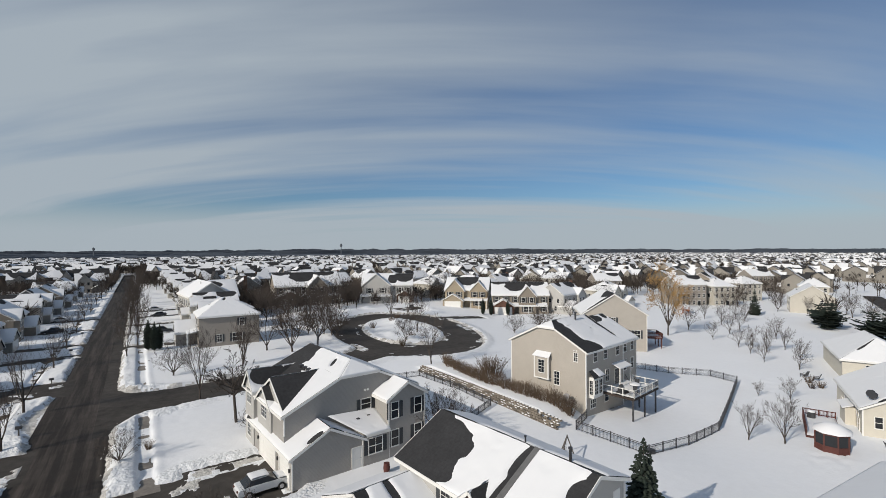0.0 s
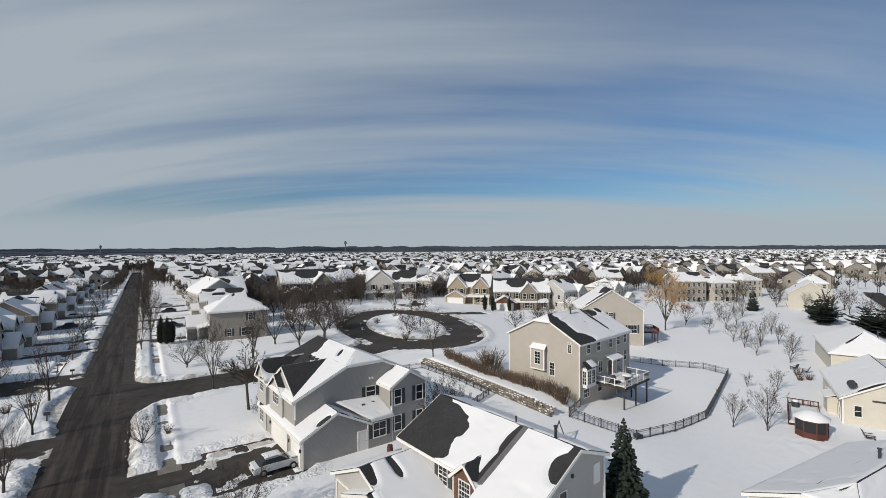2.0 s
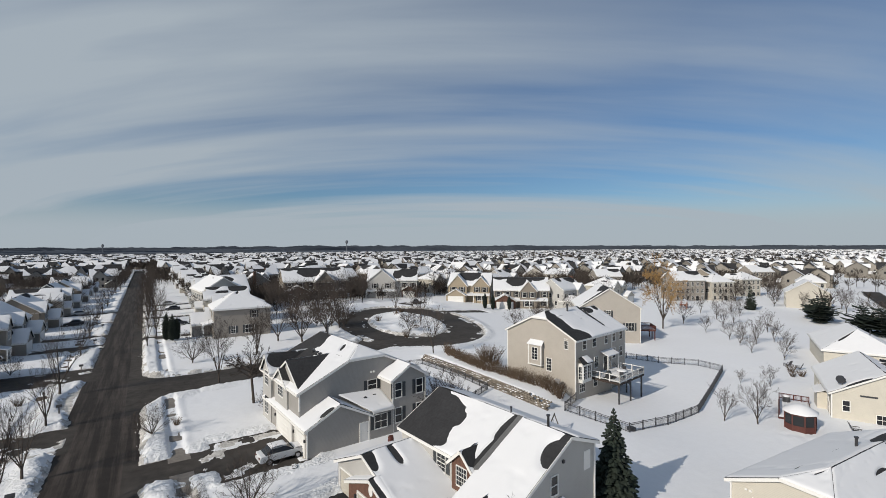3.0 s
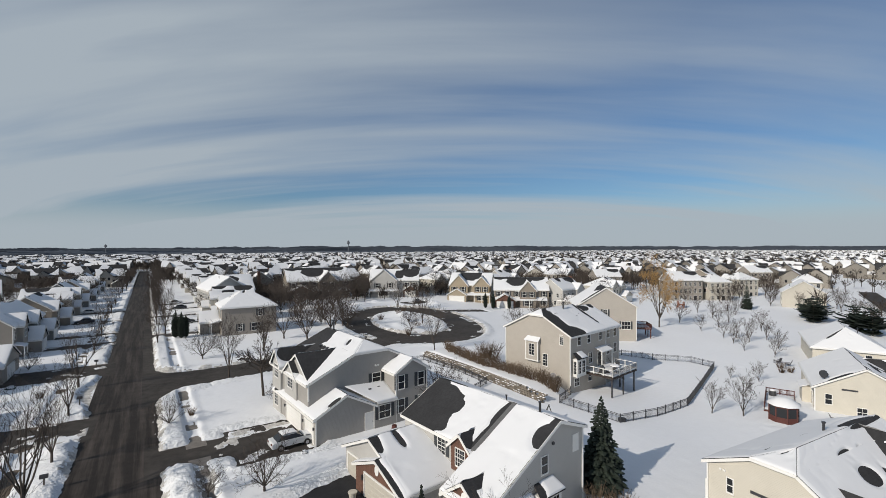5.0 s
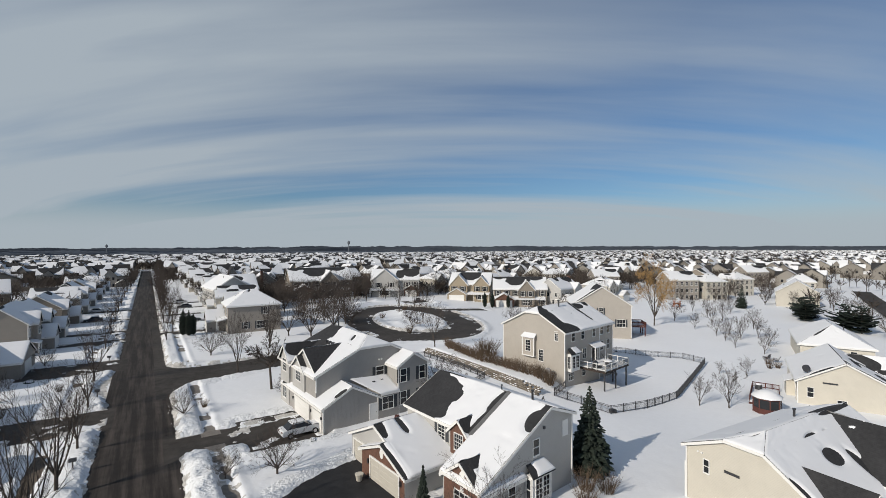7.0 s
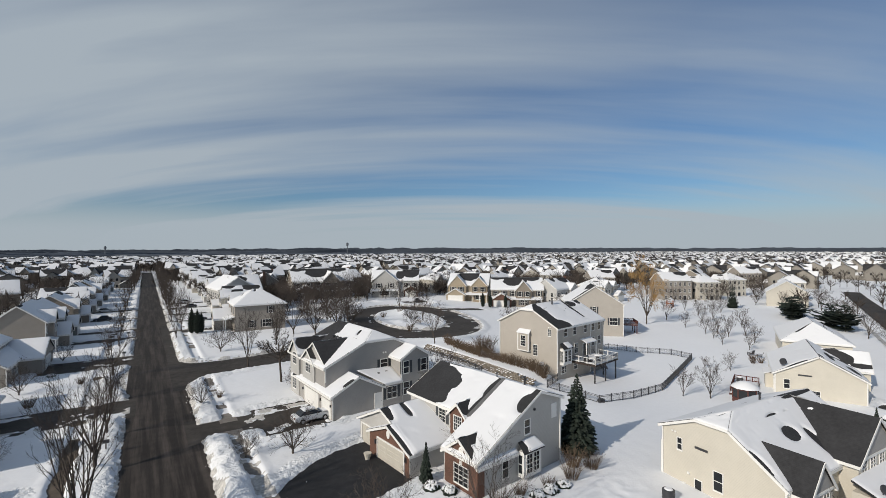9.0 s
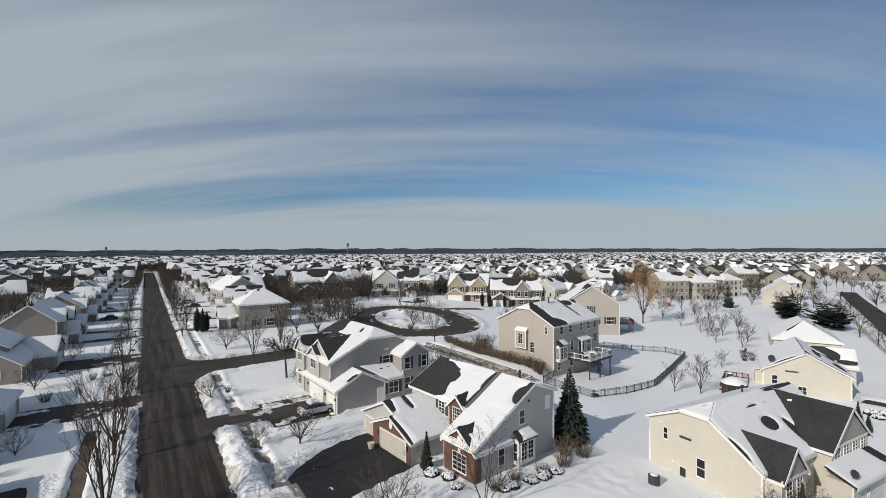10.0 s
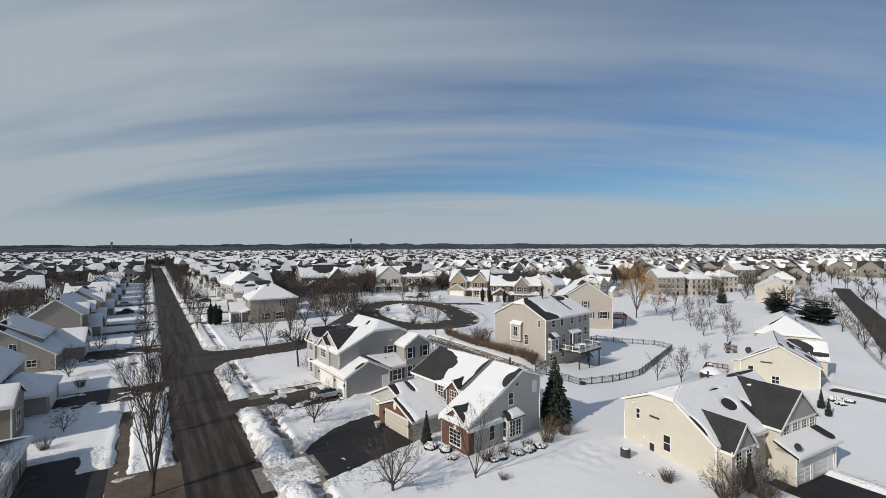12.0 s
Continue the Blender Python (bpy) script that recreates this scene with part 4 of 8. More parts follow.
    part("bay_roof", MB().slab((5.3, 0.25, 3.65), (7.5, 0.25, 3.65), (7.8, -0.75, 2.98), (5.0, -0.75, 2.98), 0.1), SHINGLE, h)
    s2 = MB()
    snow_layer(s2, [(5.4, 0.25, 3.67), (7.5, 0.25, 3.67), (7.8, -0.75, 3.0), (5.0, -0.75, 3.0)], 0.2, 0.1, [(0.1, 0.6, 0.8, 0.9)], 6.6)
    part("roof_snow", s2, ROOF_SNOW, h, smooth=True)
    window(h, "-x", 5.2, -0.12, 1.0, 0.42, 1.65, False, 1, 2)
    for x in (5.95, 6.9):
        window(h, "-y", -0.5, x, 1.0, 0.72, 1.65, False, 2, 4)
    corner_boards(h, [(11.4, 0.25)], 0, 6.4)
    roof_vent(h, 8.9, 2.6, 7.6, 0.75, 0.1)
    roof_vent(h, 9.0, 6.5, 7.6, 0.3, 0.06)


def clipped_gable_house():
    h = thing("house", "beige two-storey house with a bay window above a snowy yard", "house", m=pose(55.8, 64.8, 0, 0, 0, 8))
    # local x: into the house; local y: along the gable wall
    clipped_wing(h, "x", 0.1, 10.2, -0.1, 12.3, -1.4, 8.15, 8.15, 11.3, 6.0, 10.55, 1.5, BEIGE_SIDING, res=0.25, bare0=[(0.3, 3.6, 2.6, 4.4), (1.8, 6.2, 2.8, 1.4), (10.4, 2.2, 0.5, 3.4)], bare1=[(0.4, 5.6, 2.0, 1.6), (3.5, 6.8, 4.2, 0.7), (1.2, 2.4, 0.9, 1.6)])
    wing(h, "x", 10.2, 15.6, 0.5, 11.6, -1.4, 8.0, 8.0, 10.9, wall=BEIGE_SIDING, res=0.25, bare0=[(1.6, 0.7, 2.2, 0.9), (5.2, 0.3, 0.7, 0.9)], bare1=[])
    # box bay on the gable wall
    part("bay", MB().box(-0.5, 5.35, 3.6, 0.1, 7.65, 6.6), BEIGE_SIDING, h, "beige box bay")
    for y in (5.35, 7.65):
        part("corner_board", MB().box(-0.57, y - 0.09, 3.6, -0.45, y + 0.09, 6.6), TRIM, h)
    part("bay_sill", MB().box(-0.6, 5.25, 3.48, 0.1, 7.75, 3.62), TRIM, h)
    part("bay_roof", MB().slab((0.1, 5.25, 7.2), (0.1, 7.75, 7.2), (-0.7, 7.9, 6.62), (-0.7, 5.1, 6.62), 0.1), ROOF_SNOW, h, "white snow on the bay roof")
    window(h, "-x", -0.5, 6.5, 4.35, 0.95, 1.75, False, 2, 4)
    window(h, "-x", 0.1, 4.35, 2.95, 0.8, 1.8, False, 2, 4)
    window(h, "-x", 0.1, 1.4, 6.65, 0.55, 1.1, False, 2, 4)
    for y in (1.25, 1.6):
        part("outdoor_lamp", MB().box(-0.02, y - 0.1, 8.0, 0.1, y + 0.1, 8.12), TRIM, h)
    for x in (2.4, 5.1, 8.5):
        window(h, "-y", -0.1, x, 6.5, 0.85, 1.35, False, 1, 2)
    for x in (12.0, 14.2):
        window(h, "-y", 0.5, x, 6.3, 0.9, 1.5, False, 1, 2)
        window(h, "-y", 0.5, x, 3.6, 0.9, 1.5, False, 1, 2)
    window(h, "-y", -0.1, 5.6, 3.3, 0.85, 1.6, False, 2, 2)
    window(h, "-y", -0.1, 1.8, 0.5, 1.3, 1.1, False, 3, 2)
    window(h, "-y", -0.1, 5.4, 0.6, 1.0, 1.2, False, 1, 2)
    house_door(h, "-y", -0.1, 8.6, 2.45, GLASS, 1.7, 2.1)
    # bay window beside the deck, under a dark metal hood
    part("bay", MB().box(0.8, -0.8, 2.0, 3.2, -0.1, 4.7), TRIM, h, "white bay window box")
    part("bay_roof", MB().slab((0.9, -0.1, 5.5), (3.1, -0.1, 5.5), (3.4, -1.0, 4.72), (0.6, -1.0, 4.72), 0.1), SHINGLE, h)
    s3 = MB()
    snow_layer(s3, [(1.6, -0.1, 5.5), (3.1, -0.1, 5.5), (3.4, -1.0, 4.74), (1.8, -1.0, 4.74)], 0.2, 0.12, [], 4.4)
    part("roof_snow", s3, ROOF_SNOW, h, smooth=True)
    window(h, "-x", 0.8, -0.45, 2.5, 0.45, 1.8, False, 2, 4)
    for x in (1.4, 2.5):
        window(h, "-y", -0.8, x, 2.5, 0.75, 1.8, False, 2, 4)
    part("entry_roof", MB().slab((6.9, -0.1, 5.5), (10.2, -0.1, 5.5), (10.2, -1.4, 5.0), (6.9, -1.4, 5.0), 0.12), ROOF_SNOW, h)
    for x in (7.0, 10.1):
        part("entry_post", MB().box(x - 0.07, -1.35, 2.4, x + 0.07, -1.2, 5.0), TRIM, h)
    corner_boards(h, [(0.1, -0.1), (0.1, 12.3), (15.6, 0.5), (10.2, -0.1)], -1, 8.1)
    part("stack", MB().tube((6.2, 5.2, 10.7), (6.2, 5.2, 12.1), 0.13, 0.13, 8).tube((6.2, 5.2, 12.1), (6.2, 5.2, 12.25), 0.22, 0.22, 8), METAL, h)
    for x, y, z in ((6.9, 3.2, 10.0), (8.0, 3.6, 10.2), (5.0, 2.4, 9.5)):
        part("roof_vent", MB().box(x, y, z - 0.25, x + 0.3, y + 0.3, z + 0.12), METAL, h)
    part("meter_box", MB().box(-0.15, 2.9, 1.1, 0.1, 3.3, 1.7), METAL, h)
    part("dish_mount", MB().tube((-1.2, 2.0, 0.3), (-1.2, 2.0, 2.0), 0.05, 0.05, 6), METAL, h)
    part("satellite_dish", MB().tube((-1.2, 2.0, 2.0), (-1.35, 1.95, 2.08), 0.25, 0.5, 14), METAL, h)
    return h


def cream_house():
    h = thing("house", "cream two-storey house with dark shingles showing through roof snow", "house", m=pose(38.8, 27.4, -0.6, 0, 0, -5))
    # local x runs along the front, local y back from it
    clipped_wing(h, "x", 1.1, 16.8, 0.1, 10.5, -1.6, 3.5, 4.95, 7.2, 5.4, 6.4, 2.6, CREAM_SIDING, over=0.25, res=0.2, bare0=[(6.9, 3.2, 0.95, 0.7), (0.15, 4.4, 0.3, 1.2), (9.2, 4.6, 0.5, 1.6), (13.0, 0.3, 3.6, 0.5)], bare1=[(2, 0.1, 3.2, 0.3), (7, 0.1, 3.4, 0.3), (13, 1, 2.6, 1.3)], bare_hip=[(2.2, 0.9, 0.25, 0.6)])
    wing(h, "y", -1.2, 4.4, 1.3, 5.1, -1.0, 3.3, 3.3, 5.6, wall=CREAM_SIDING, res=0.15, bare0=[(1.0, 0.9, 1.7, 3.4), (4.0, 1.2, 1.9, 3.4), (1.6, 0.1, 2.4, 1.3), (5.2, 0.4, 1.4, 2.6)], bare1=[(2.5, 1.4, 5.0, 3.6)], ends=(True, False), over=0.12)
    wing(h, "y", -1.2, 5.6, 9.6, 16.8, -0.8, 4.1, 4.1, 7.1, wall=CREAM_SIDING, res=0.2, bare0=[(1.6, 2.8, 3.3, 4.8), (4.9, 3.9, 1.7, 2.9), (6.2, 0.1, 2.0, 0.9)], bare1=[(2.5, 1.5, 3, 3)], ends=(True, False))
    # grey panels in the two front gables
    for a, b, zc, zt, y in ((1.45, 4.95, 3.4, 5.4, -1.28), (10.1, 16.3, 4.3, 6.75, -1.28)):
        part("gable_panel", MB().add([(a, y, zc), (b, y, zc), ((a + b) / 2, y, zt), (a, y + 0.07, zc), (b, y + 0.07, zc), ((a + b) / 2, y + 0.07, zt)], [(0, 1, 2), (5, 4, 3), (0, 3, 4, 1), (1, 4, 5, 2), (2, 5, 3, 0)]), GREY_SIDING, h, "grey shingled gable panel")
        part("gable_band", MB().box(a - 0.3, y - 0.04, zc - 0.2, b + 0.3, y + 0.06, zc), TRIM, h)
    # garage and its low roof
    part("wall", MB().box(8.4, -3.0, -0.9, 16.6, -1.2, 2.1), CREAM_SIDING, h)
    part("porch_roof", MB().slab((8.2, -1.2, 3.0), (16.8, -1.2, 3.0), (16.9, -3.5, 2.1), (8.0, -3.5, 2.1), 0.12), SHINGLE, h)
    s = MB()
    snow_layer(s, [(8.2, -1.2, 3.02), (16.8, -1.2, 3.02), (16.9, -3.5, 2.12), (8.0, -3.5, 2.12)], 0.2, 0.13, [(8.2, 0.8, 0.9, 1.3)], 12.0)
    part("roof_snow", s, ROOF_SNOW, h, smooth=True)
    part("fascia", MB().box(8.0, -3.56, 1.9, 16.9, -3.5, 2.15), TRIM, h)
    garage_door(h, "-y", -3.0, 10.0, 2.4, 2.0, z=-0.75)
    garage_door(h, "-y", -3.0, 13.9, 4.0, 2.0, z=-0.75)
    for x in (8.6, 11.6, 16.4):
        part("gable_post", MB().box(x - 0.12, -3.1, -0.8, x + 0.12, -2.95, 2.05), TRIM, h)
    for x in (10.6, 12.3, 14.1, 15.8):
        window(h, "-y", -1.2, x, 2.85, 1.0, 1.15, False, 2, 4)
    for x in (2.35, 4.0):
        window(h, "-y", -1.2, x, 1.6, 0.85, 1.45, False, 2, 4)
        window(h, "-y", -1.2, x, -0.5, 0.85, 1.5, False, 2, 4)
    window(h, "-x", 1.1, 8.7, 3.2, 0.42, 1.05, False, 1, 2)
    part("gable_vent", MB().box(1.04, 6.1, 3.85, 1.1, 7.25, 4.05), METAL, h, "dark slot vent")
    window(h, "-x", 1.1, 5.2, 0.95, 0.75, 1.6, False, 1, 2)
    window(h, "-x", 1.1, 6.95, -0.65, 0.62, 1.75, False, 1, 2)
    part("meter_box", MB().box(0.92, 8.1, -0.3, 1.1, 8.4, 0.4), TRIM, h)
    part("outdoor_lamp", MB().box(0.98, 7.75, 1.3, 1.1, 7.95, 1.5), TRIM, h)
    for y in (9.0, 9.3):
        part("gable_lamp", MB().box(1.0, y, 4.65, 1.1, y + 0.16, 4.78), TRIM, h)
    corner_boards(h, [(1.1, 0.1), (1.1, 10.5)], -0.9, 3.5)
    roof_vent(h, 10.0, 6.4, 6.8, 0.8, 0.10)
    roof_vent(h, 6.0, 8.4, 5.7, 0.2)
    roof_vent(h, 8.0, 8.1, 5.8, 0.2)
    part("satellite_dish", MB().tube((8.9, -2.9, 2.3), (8.8, -3.0, 2.9), 0.04, 0.04, 6).tube((8.8, -3.05, 2.95), (8.75, -3.15, 3.0), 0.36, 0.3, 12), METAL, h)
    part("downspout", MB().box(1.0, 10.35, -0.9, 1.08, 10.45, 4.8), TRIM, h)


HONEY_SIDING = siding("honey_siding", (0.33, 0.275, 0.20))
corner_house()
brick_front_house()
clipped_gable_house()
cream_house()


def suburban(label, wall, w=12.0, d=9.5, gx=(-3.4, 3.4), gd=3.0, eave=5.7, top=8.8, ridge="x", x0=None, accent=None, res=0.6, bare=(), back=(), rich=True, group="", gables=None, porch=None, floors=(0.8, 3.6), chimney=None, open_back=True):
    """A house of the estate: its front looks along local -y, the garage wing stands before it. gables: x, width, how far proud, top."""
    h = thing("house", label, "house", group)
    x0 = -w / 2 if x0 is None else x0
    x1 = x0 + w
    z0 = -1.6
    if ridge == "x":
        wing(h, "x", x0, x1, 0, d, z0, eave, eave, top, wall=wall, res=res, bare0=bare, bare1=back)
    elif ridge == "y":
        wing(h, "y", 0, d, x0, x1, z0, eave, eave, top, wall=wall, res=res, bare0=bare, bare1=back)
    else:
        hip(h, x0, x1, 0, d, z0, eave, top, "x" if w > d else "y", wall=wall, res=res, bare=(bare, back, [(2.0, 0.3, 1.6, 0.6)], ()))
    g0, g1 = gx
    gm = (g0 + g1) / 2
    wing(h, "y", -gd, 2.5, g0, g1, z0, 2.7, 2.7, 2.7 + (g1 - g0) * 0.3, wall=accent or wall, res=res, bare0=[(gd + 2.4, 1.2, 1.6, 1.6)], bare1=[(gd + 2.6, 0.8, 1.2, 2.2)], ends=(True, False))
    garage_door(h, "-y", -gd, gm, min(4.9, g1 - g0 - 1.2))
    fx = x0 + 2.8 if gm > (x0 + x1) / 2 else x1 - 2.8
    if gables is None:
        gables = [(fx, 4.8, 1.0, eave + 2.0)]
    up, low = floors[-1], floors[-2]
    for x, gw, proud, gt in gables:
        wing(h, "y", -proud, d * 0.5, x - gw / 2, x + gw / 2, z0, eave - 0.1, eave - 0.1, gt, wall=wall, res=res, bare0=[(proud + d * 0.42, 1.8, 2.2, 1.3)], bare1=[(proud + d * 0.4, 1.0, 2.4, 1.9)], ends=(True, False))
        for k in ((-0.24, 0.24) if gw > 4 else (0,)):
            window(h, "-y", -proud, x + k * gw, up, 1.05, 1.5, rich, 1, 2)
        if not (g0 - 1 < x < g1 + 1):
            window(h, "-y", -proud, x, low, 2.2, 1.6, rich, 3, 2)
    n = max(2, int(w / 2.7))
    for k in range(n):
        x = x0 + w * (k + 0.5) / n
        if all(abs(x - g[0]) > g[1] / 2 + 0.7 for g in gables):
            window(h, "-y", 0, x, up, 1.0, 1.5, rich, 1, 2)
            if not (g0 - 0.6 < x < g1 + 0.6):
                if abs(x - (fx + gm) / 2) < 1.4:
                    house_door(h, "-y", 0, x, 0.2, SHUTTER)
                else:
                    window(h, "-y", 0, x, low, 1.0, 1.6, rich, 1, 2)
    if porch:
        a, b, deep = porch
        part("porch_roof", MB().slab((a, 0, 3.35), (b, 0, 3.35), (b, -deep, 2.75), (a, -deep, 2.75), 0.16), ROOF_SNOW, h)
        part("porch_beam", MB().box(a + 0.1, -deep + 0.1, 2.4, b - 0.1, -deep + 0.25, 2.62), TRIM, h)
        for k in range(4):
            x = a + 0.2 + (b - a - 0.4) * k / 3
            part("porch_post", MB().box(x - 0.09, -deep + 0.1, -0.2, x + 0.09, -deep + 0.28, 2.42), TRIM, h)
    for face, plane in (("-x", x0), ("+x", x1)):
        for y in (d * 0.2, d * 0.52, d * 0.82):
            window(h, face, plane, y, up, 0.95, 1.45, False, 1, 2)
        window(h, face, plane, d * 0.3, low, 0.95, 1.5, False, 1, 2)
        window(h, face, plane, d * 0.72, low, 1.7, 1.5, False, 2, 2)
    if not open_back:
        window(h, "+y", d, x0 + w * 0.3, up, 0.9, 1.2, False, 1, 2)
        window(h, "+y", d, x0 + w * 0.15, low, 1.0, 1.4, False, 1, 2)
    for z in (floors if open_back else ()):
        for k in range(n):
            if z == floors[0] and k == 1:
                house_door(h, "+y", d, x0 + w * 1.5 / n, z - 0.6, GLASS, 1.8, 2.05)
            else:
                window(h, "+y", d, x0 + w * (k + 0.5) / n, z, 1.2, 1.5, False, 2, 2)
    if chimney:
        part("chimney", MB().box(x1, d * chimney - 0.6, z0, x1 + 0.55, d * chimney + 0.6, top + 0.4).box(x1 - 0.05, d * chimney - 0.65, top + 0.4, x1 + 0.6, d * chimney + 0.65, top + 0.55), BRICK, h)
    roof_vent(h, x0 + w * 0.4, d * 0.62, top - 0.6, 0.5)
    return h


def place(ob, x, y, turn, z=None, size=1.0):
    ob.matrix_basis = pose(x, y, land(x, y) + 0.05 if z is None else z, 0, 0, turn) @ Matrix.Diagonal((size, size, size, 1))
    return ob


G1, G2, G3 = "houses along the street", "houses round the cul-de-sac", "houses of the estate"
street = [
    suburban("tan two-storey street house with front garage and snowy gable roof", TAN_SIDING, 16.5, 10, (-3.5, 3.5), 2.6, 5.8, 9.2, "x", -12.5, group=G1, bare=[(13, 0, 3.5, 1.6), (3, 0.2, 1.5, 0.4)], back=[(4, 0, 3, 1.4)]),
    suburban("sage-grey street house with front garage and snow on its roof", SAGE_SIDING, 15.5, 10, (-3.5, 3.5), 2.6, 5.9, 9.4, "x", -12.0, group=G1, bare=[(2, 0, 2.6, 2.0), (11, 0.1, 3, 0.4)], back=[(12, 0, 2, 2)]),
    suburban("pale grey street house with white trim and a snowy hipped roof", PALE_SIDING, 11.5, 12, (-5.4, -0.6), 2.2, 5.9, 8.6, "hip", group=G1, bare=[(5, 0.2, 2.4, 0.9)], back=[(6, 0.5, 2.5, 1.5)]),
    suburban("ivory street house with a snowy front gable and dark shutters", IVORY_SIDING, 10.5, 12, (-4.8, 0.4), 3.0, 5.7, 8.8, "y", group=G1, bare=[(9, 0, 3.0, 2.4)], back=[(2, 0, 2.5, 1.6), (9, 1, 3, 2)]),
    suburban("beige street house with a snowy front gable and attached garage", BEIGE_SIDING, 11, 11.5, (-0.6, 5.0), 2.6, 5.7, 8.9, "y", group=G1, bare=[(8, 0.2, 3.2, 2.2)], back=[(10, 0, 2.4, 2.6)])]
place(street[1], -17.2, 160.0, 90)
place(street[0], -16.8, 184.0, 90)
for k, y in enumerate((208, 231, 255, 280, 305)):
    copy_thing(street[(4, 1, 0, 4, 1)[k]], pose(-17.2 + (k % 3) * 0.4, y, 0.05, 0, 0, 90))


def west_near_house():
    """Two-storey house whose low garage wing stands beside the black driveway."""
    h = thing("house", "taupe street house with a low snow-covered garage wing", "house", G1)
    wing(h, "y", 46, 63, -33, -21.5, -0.3, 5.6, 5.6, 9.0, wall=TAUPE_SIDING, res=0.4, bare1=[(15, 0.4, 3.0, 1.6)])
    hip(h, -23.5, -14.8, 53.0, 65.6, -0.3, 2.75, 4.7, "x", wall=TAUPE_SIDING, res=0.3, bare=((), (), (), [(2.0, 0.2, 1.2, 0.6)]))
    garage_door(h, "+x", -14.8, 57.0, 4.8)
    house_door(h, "+x", -14.8, 62.6, 0.2, SHUTTER)
    for y in (50.0, 61.0):
        window(h, "+x", -21.5, y, 3.6, 1.0, 1.5, False, 1, 2)
    return h


def west_hip_house():
    """House with a hipped double garage and a tan wing that steps out beside it."""
    h = thing("house", "tan street house with hipped snowy garage and a projecting wing", "house", G1)
    wing(h, "y", 77, 96, -31, -20.2, -0.3, 5.5, 5.5, 8.8, wall=TAUPE_SIDING, res=0.35, bare1=[(15, 0.3, 2.2, 1.0)])
    wing(h, "x", -27, -17.0, 71.4, 77.2, -0.3, 4.8, 4.8, 6.3, wall=TAN_SIDING, res=0.3)
    window(h, "+x", -17.0, 74.4, 1.4, 1.9, 2.0, False, 2, 2)
    window(h, "-y", 71.4, -21.5, 2.6, 0.95, 1.45, False, 1, 2)
    roof_vent(h, -19.5, 73.0, 5.4, 0.5, 0.1)
    hip(h, -22.5, -15.7, 82.0, 91.2, -0.3, 2.75, 4.8, "y", wall=TAUPE_SIDING, res=0.3, bare=((), (), (), ()), inset=4.4)
    garage_door(h, "+x", -15.7, 86.6, 4.9)
    for y in (79.5, 81.2, 84.5, 88.0, 93.0):
        window(h, "+x", -20.2, y, 3.7, 0.95, 1.3, False, 1, 2)
    house_door(h, "+x", -20.2, 80.2, 0.2, SHUTTER)
    corner_boards(h, [(-17.0, 71.4)], 0, 4.7)
    return h


def west_long_house():
    """House with a low eave to the street, an upper storey set back and a gabled garage."""
    h = thing("house", "taupe street house with a raised upper storey and gabled garage", "house", G1)
    wing(h, "y", 108, 123, -33, -18.3, -0.3, 3.2, 3.2, 8.2, wall=TAUPE_SIDING, res=0.35, bare1=[(1.0, 0.2, 2.6, 0.9)])
    wing(h, "y", 110.4, 121.5, -31.0, -20.4, -0.3, 5.9, 5.9, 8.75, wall=TAUPE_SIDING, res=0.35, bare1=[(0.5, 0.1, 3.0, 0.7)])
    wing(h, "x", -21.5, -15.3, 116.3, 127.4, -0.3, 2.8, 2.8, 5.3, wall=TAUPE_SIDING, res=0.35)
    garage_door(h, "+x", -15.3, 121.6, 4.9)
    window(h, "-y", 108, -23.7, 3.9, 0.95, 1.45, False, 2, 4)
    window(h, "-y", 108, -21.4, 1.3, 1.3, 1.1, False, 2, 2)
    for y in (112.5, 115.0, 119.0):
        window(h, "+x", -20.4, y, 4.1, 0.95, 1.3, False, 1, 2)
    house_door(h, "+x", -18.3, 112.0, 0.2, SHUTTER)
    window(h, "+x", -18.3, 114.3, 0.9, 1.6, 1.4, False, 2, 2)
    corner_boards(h, [(-18.3, 108)], 0, 3.2)
    return h


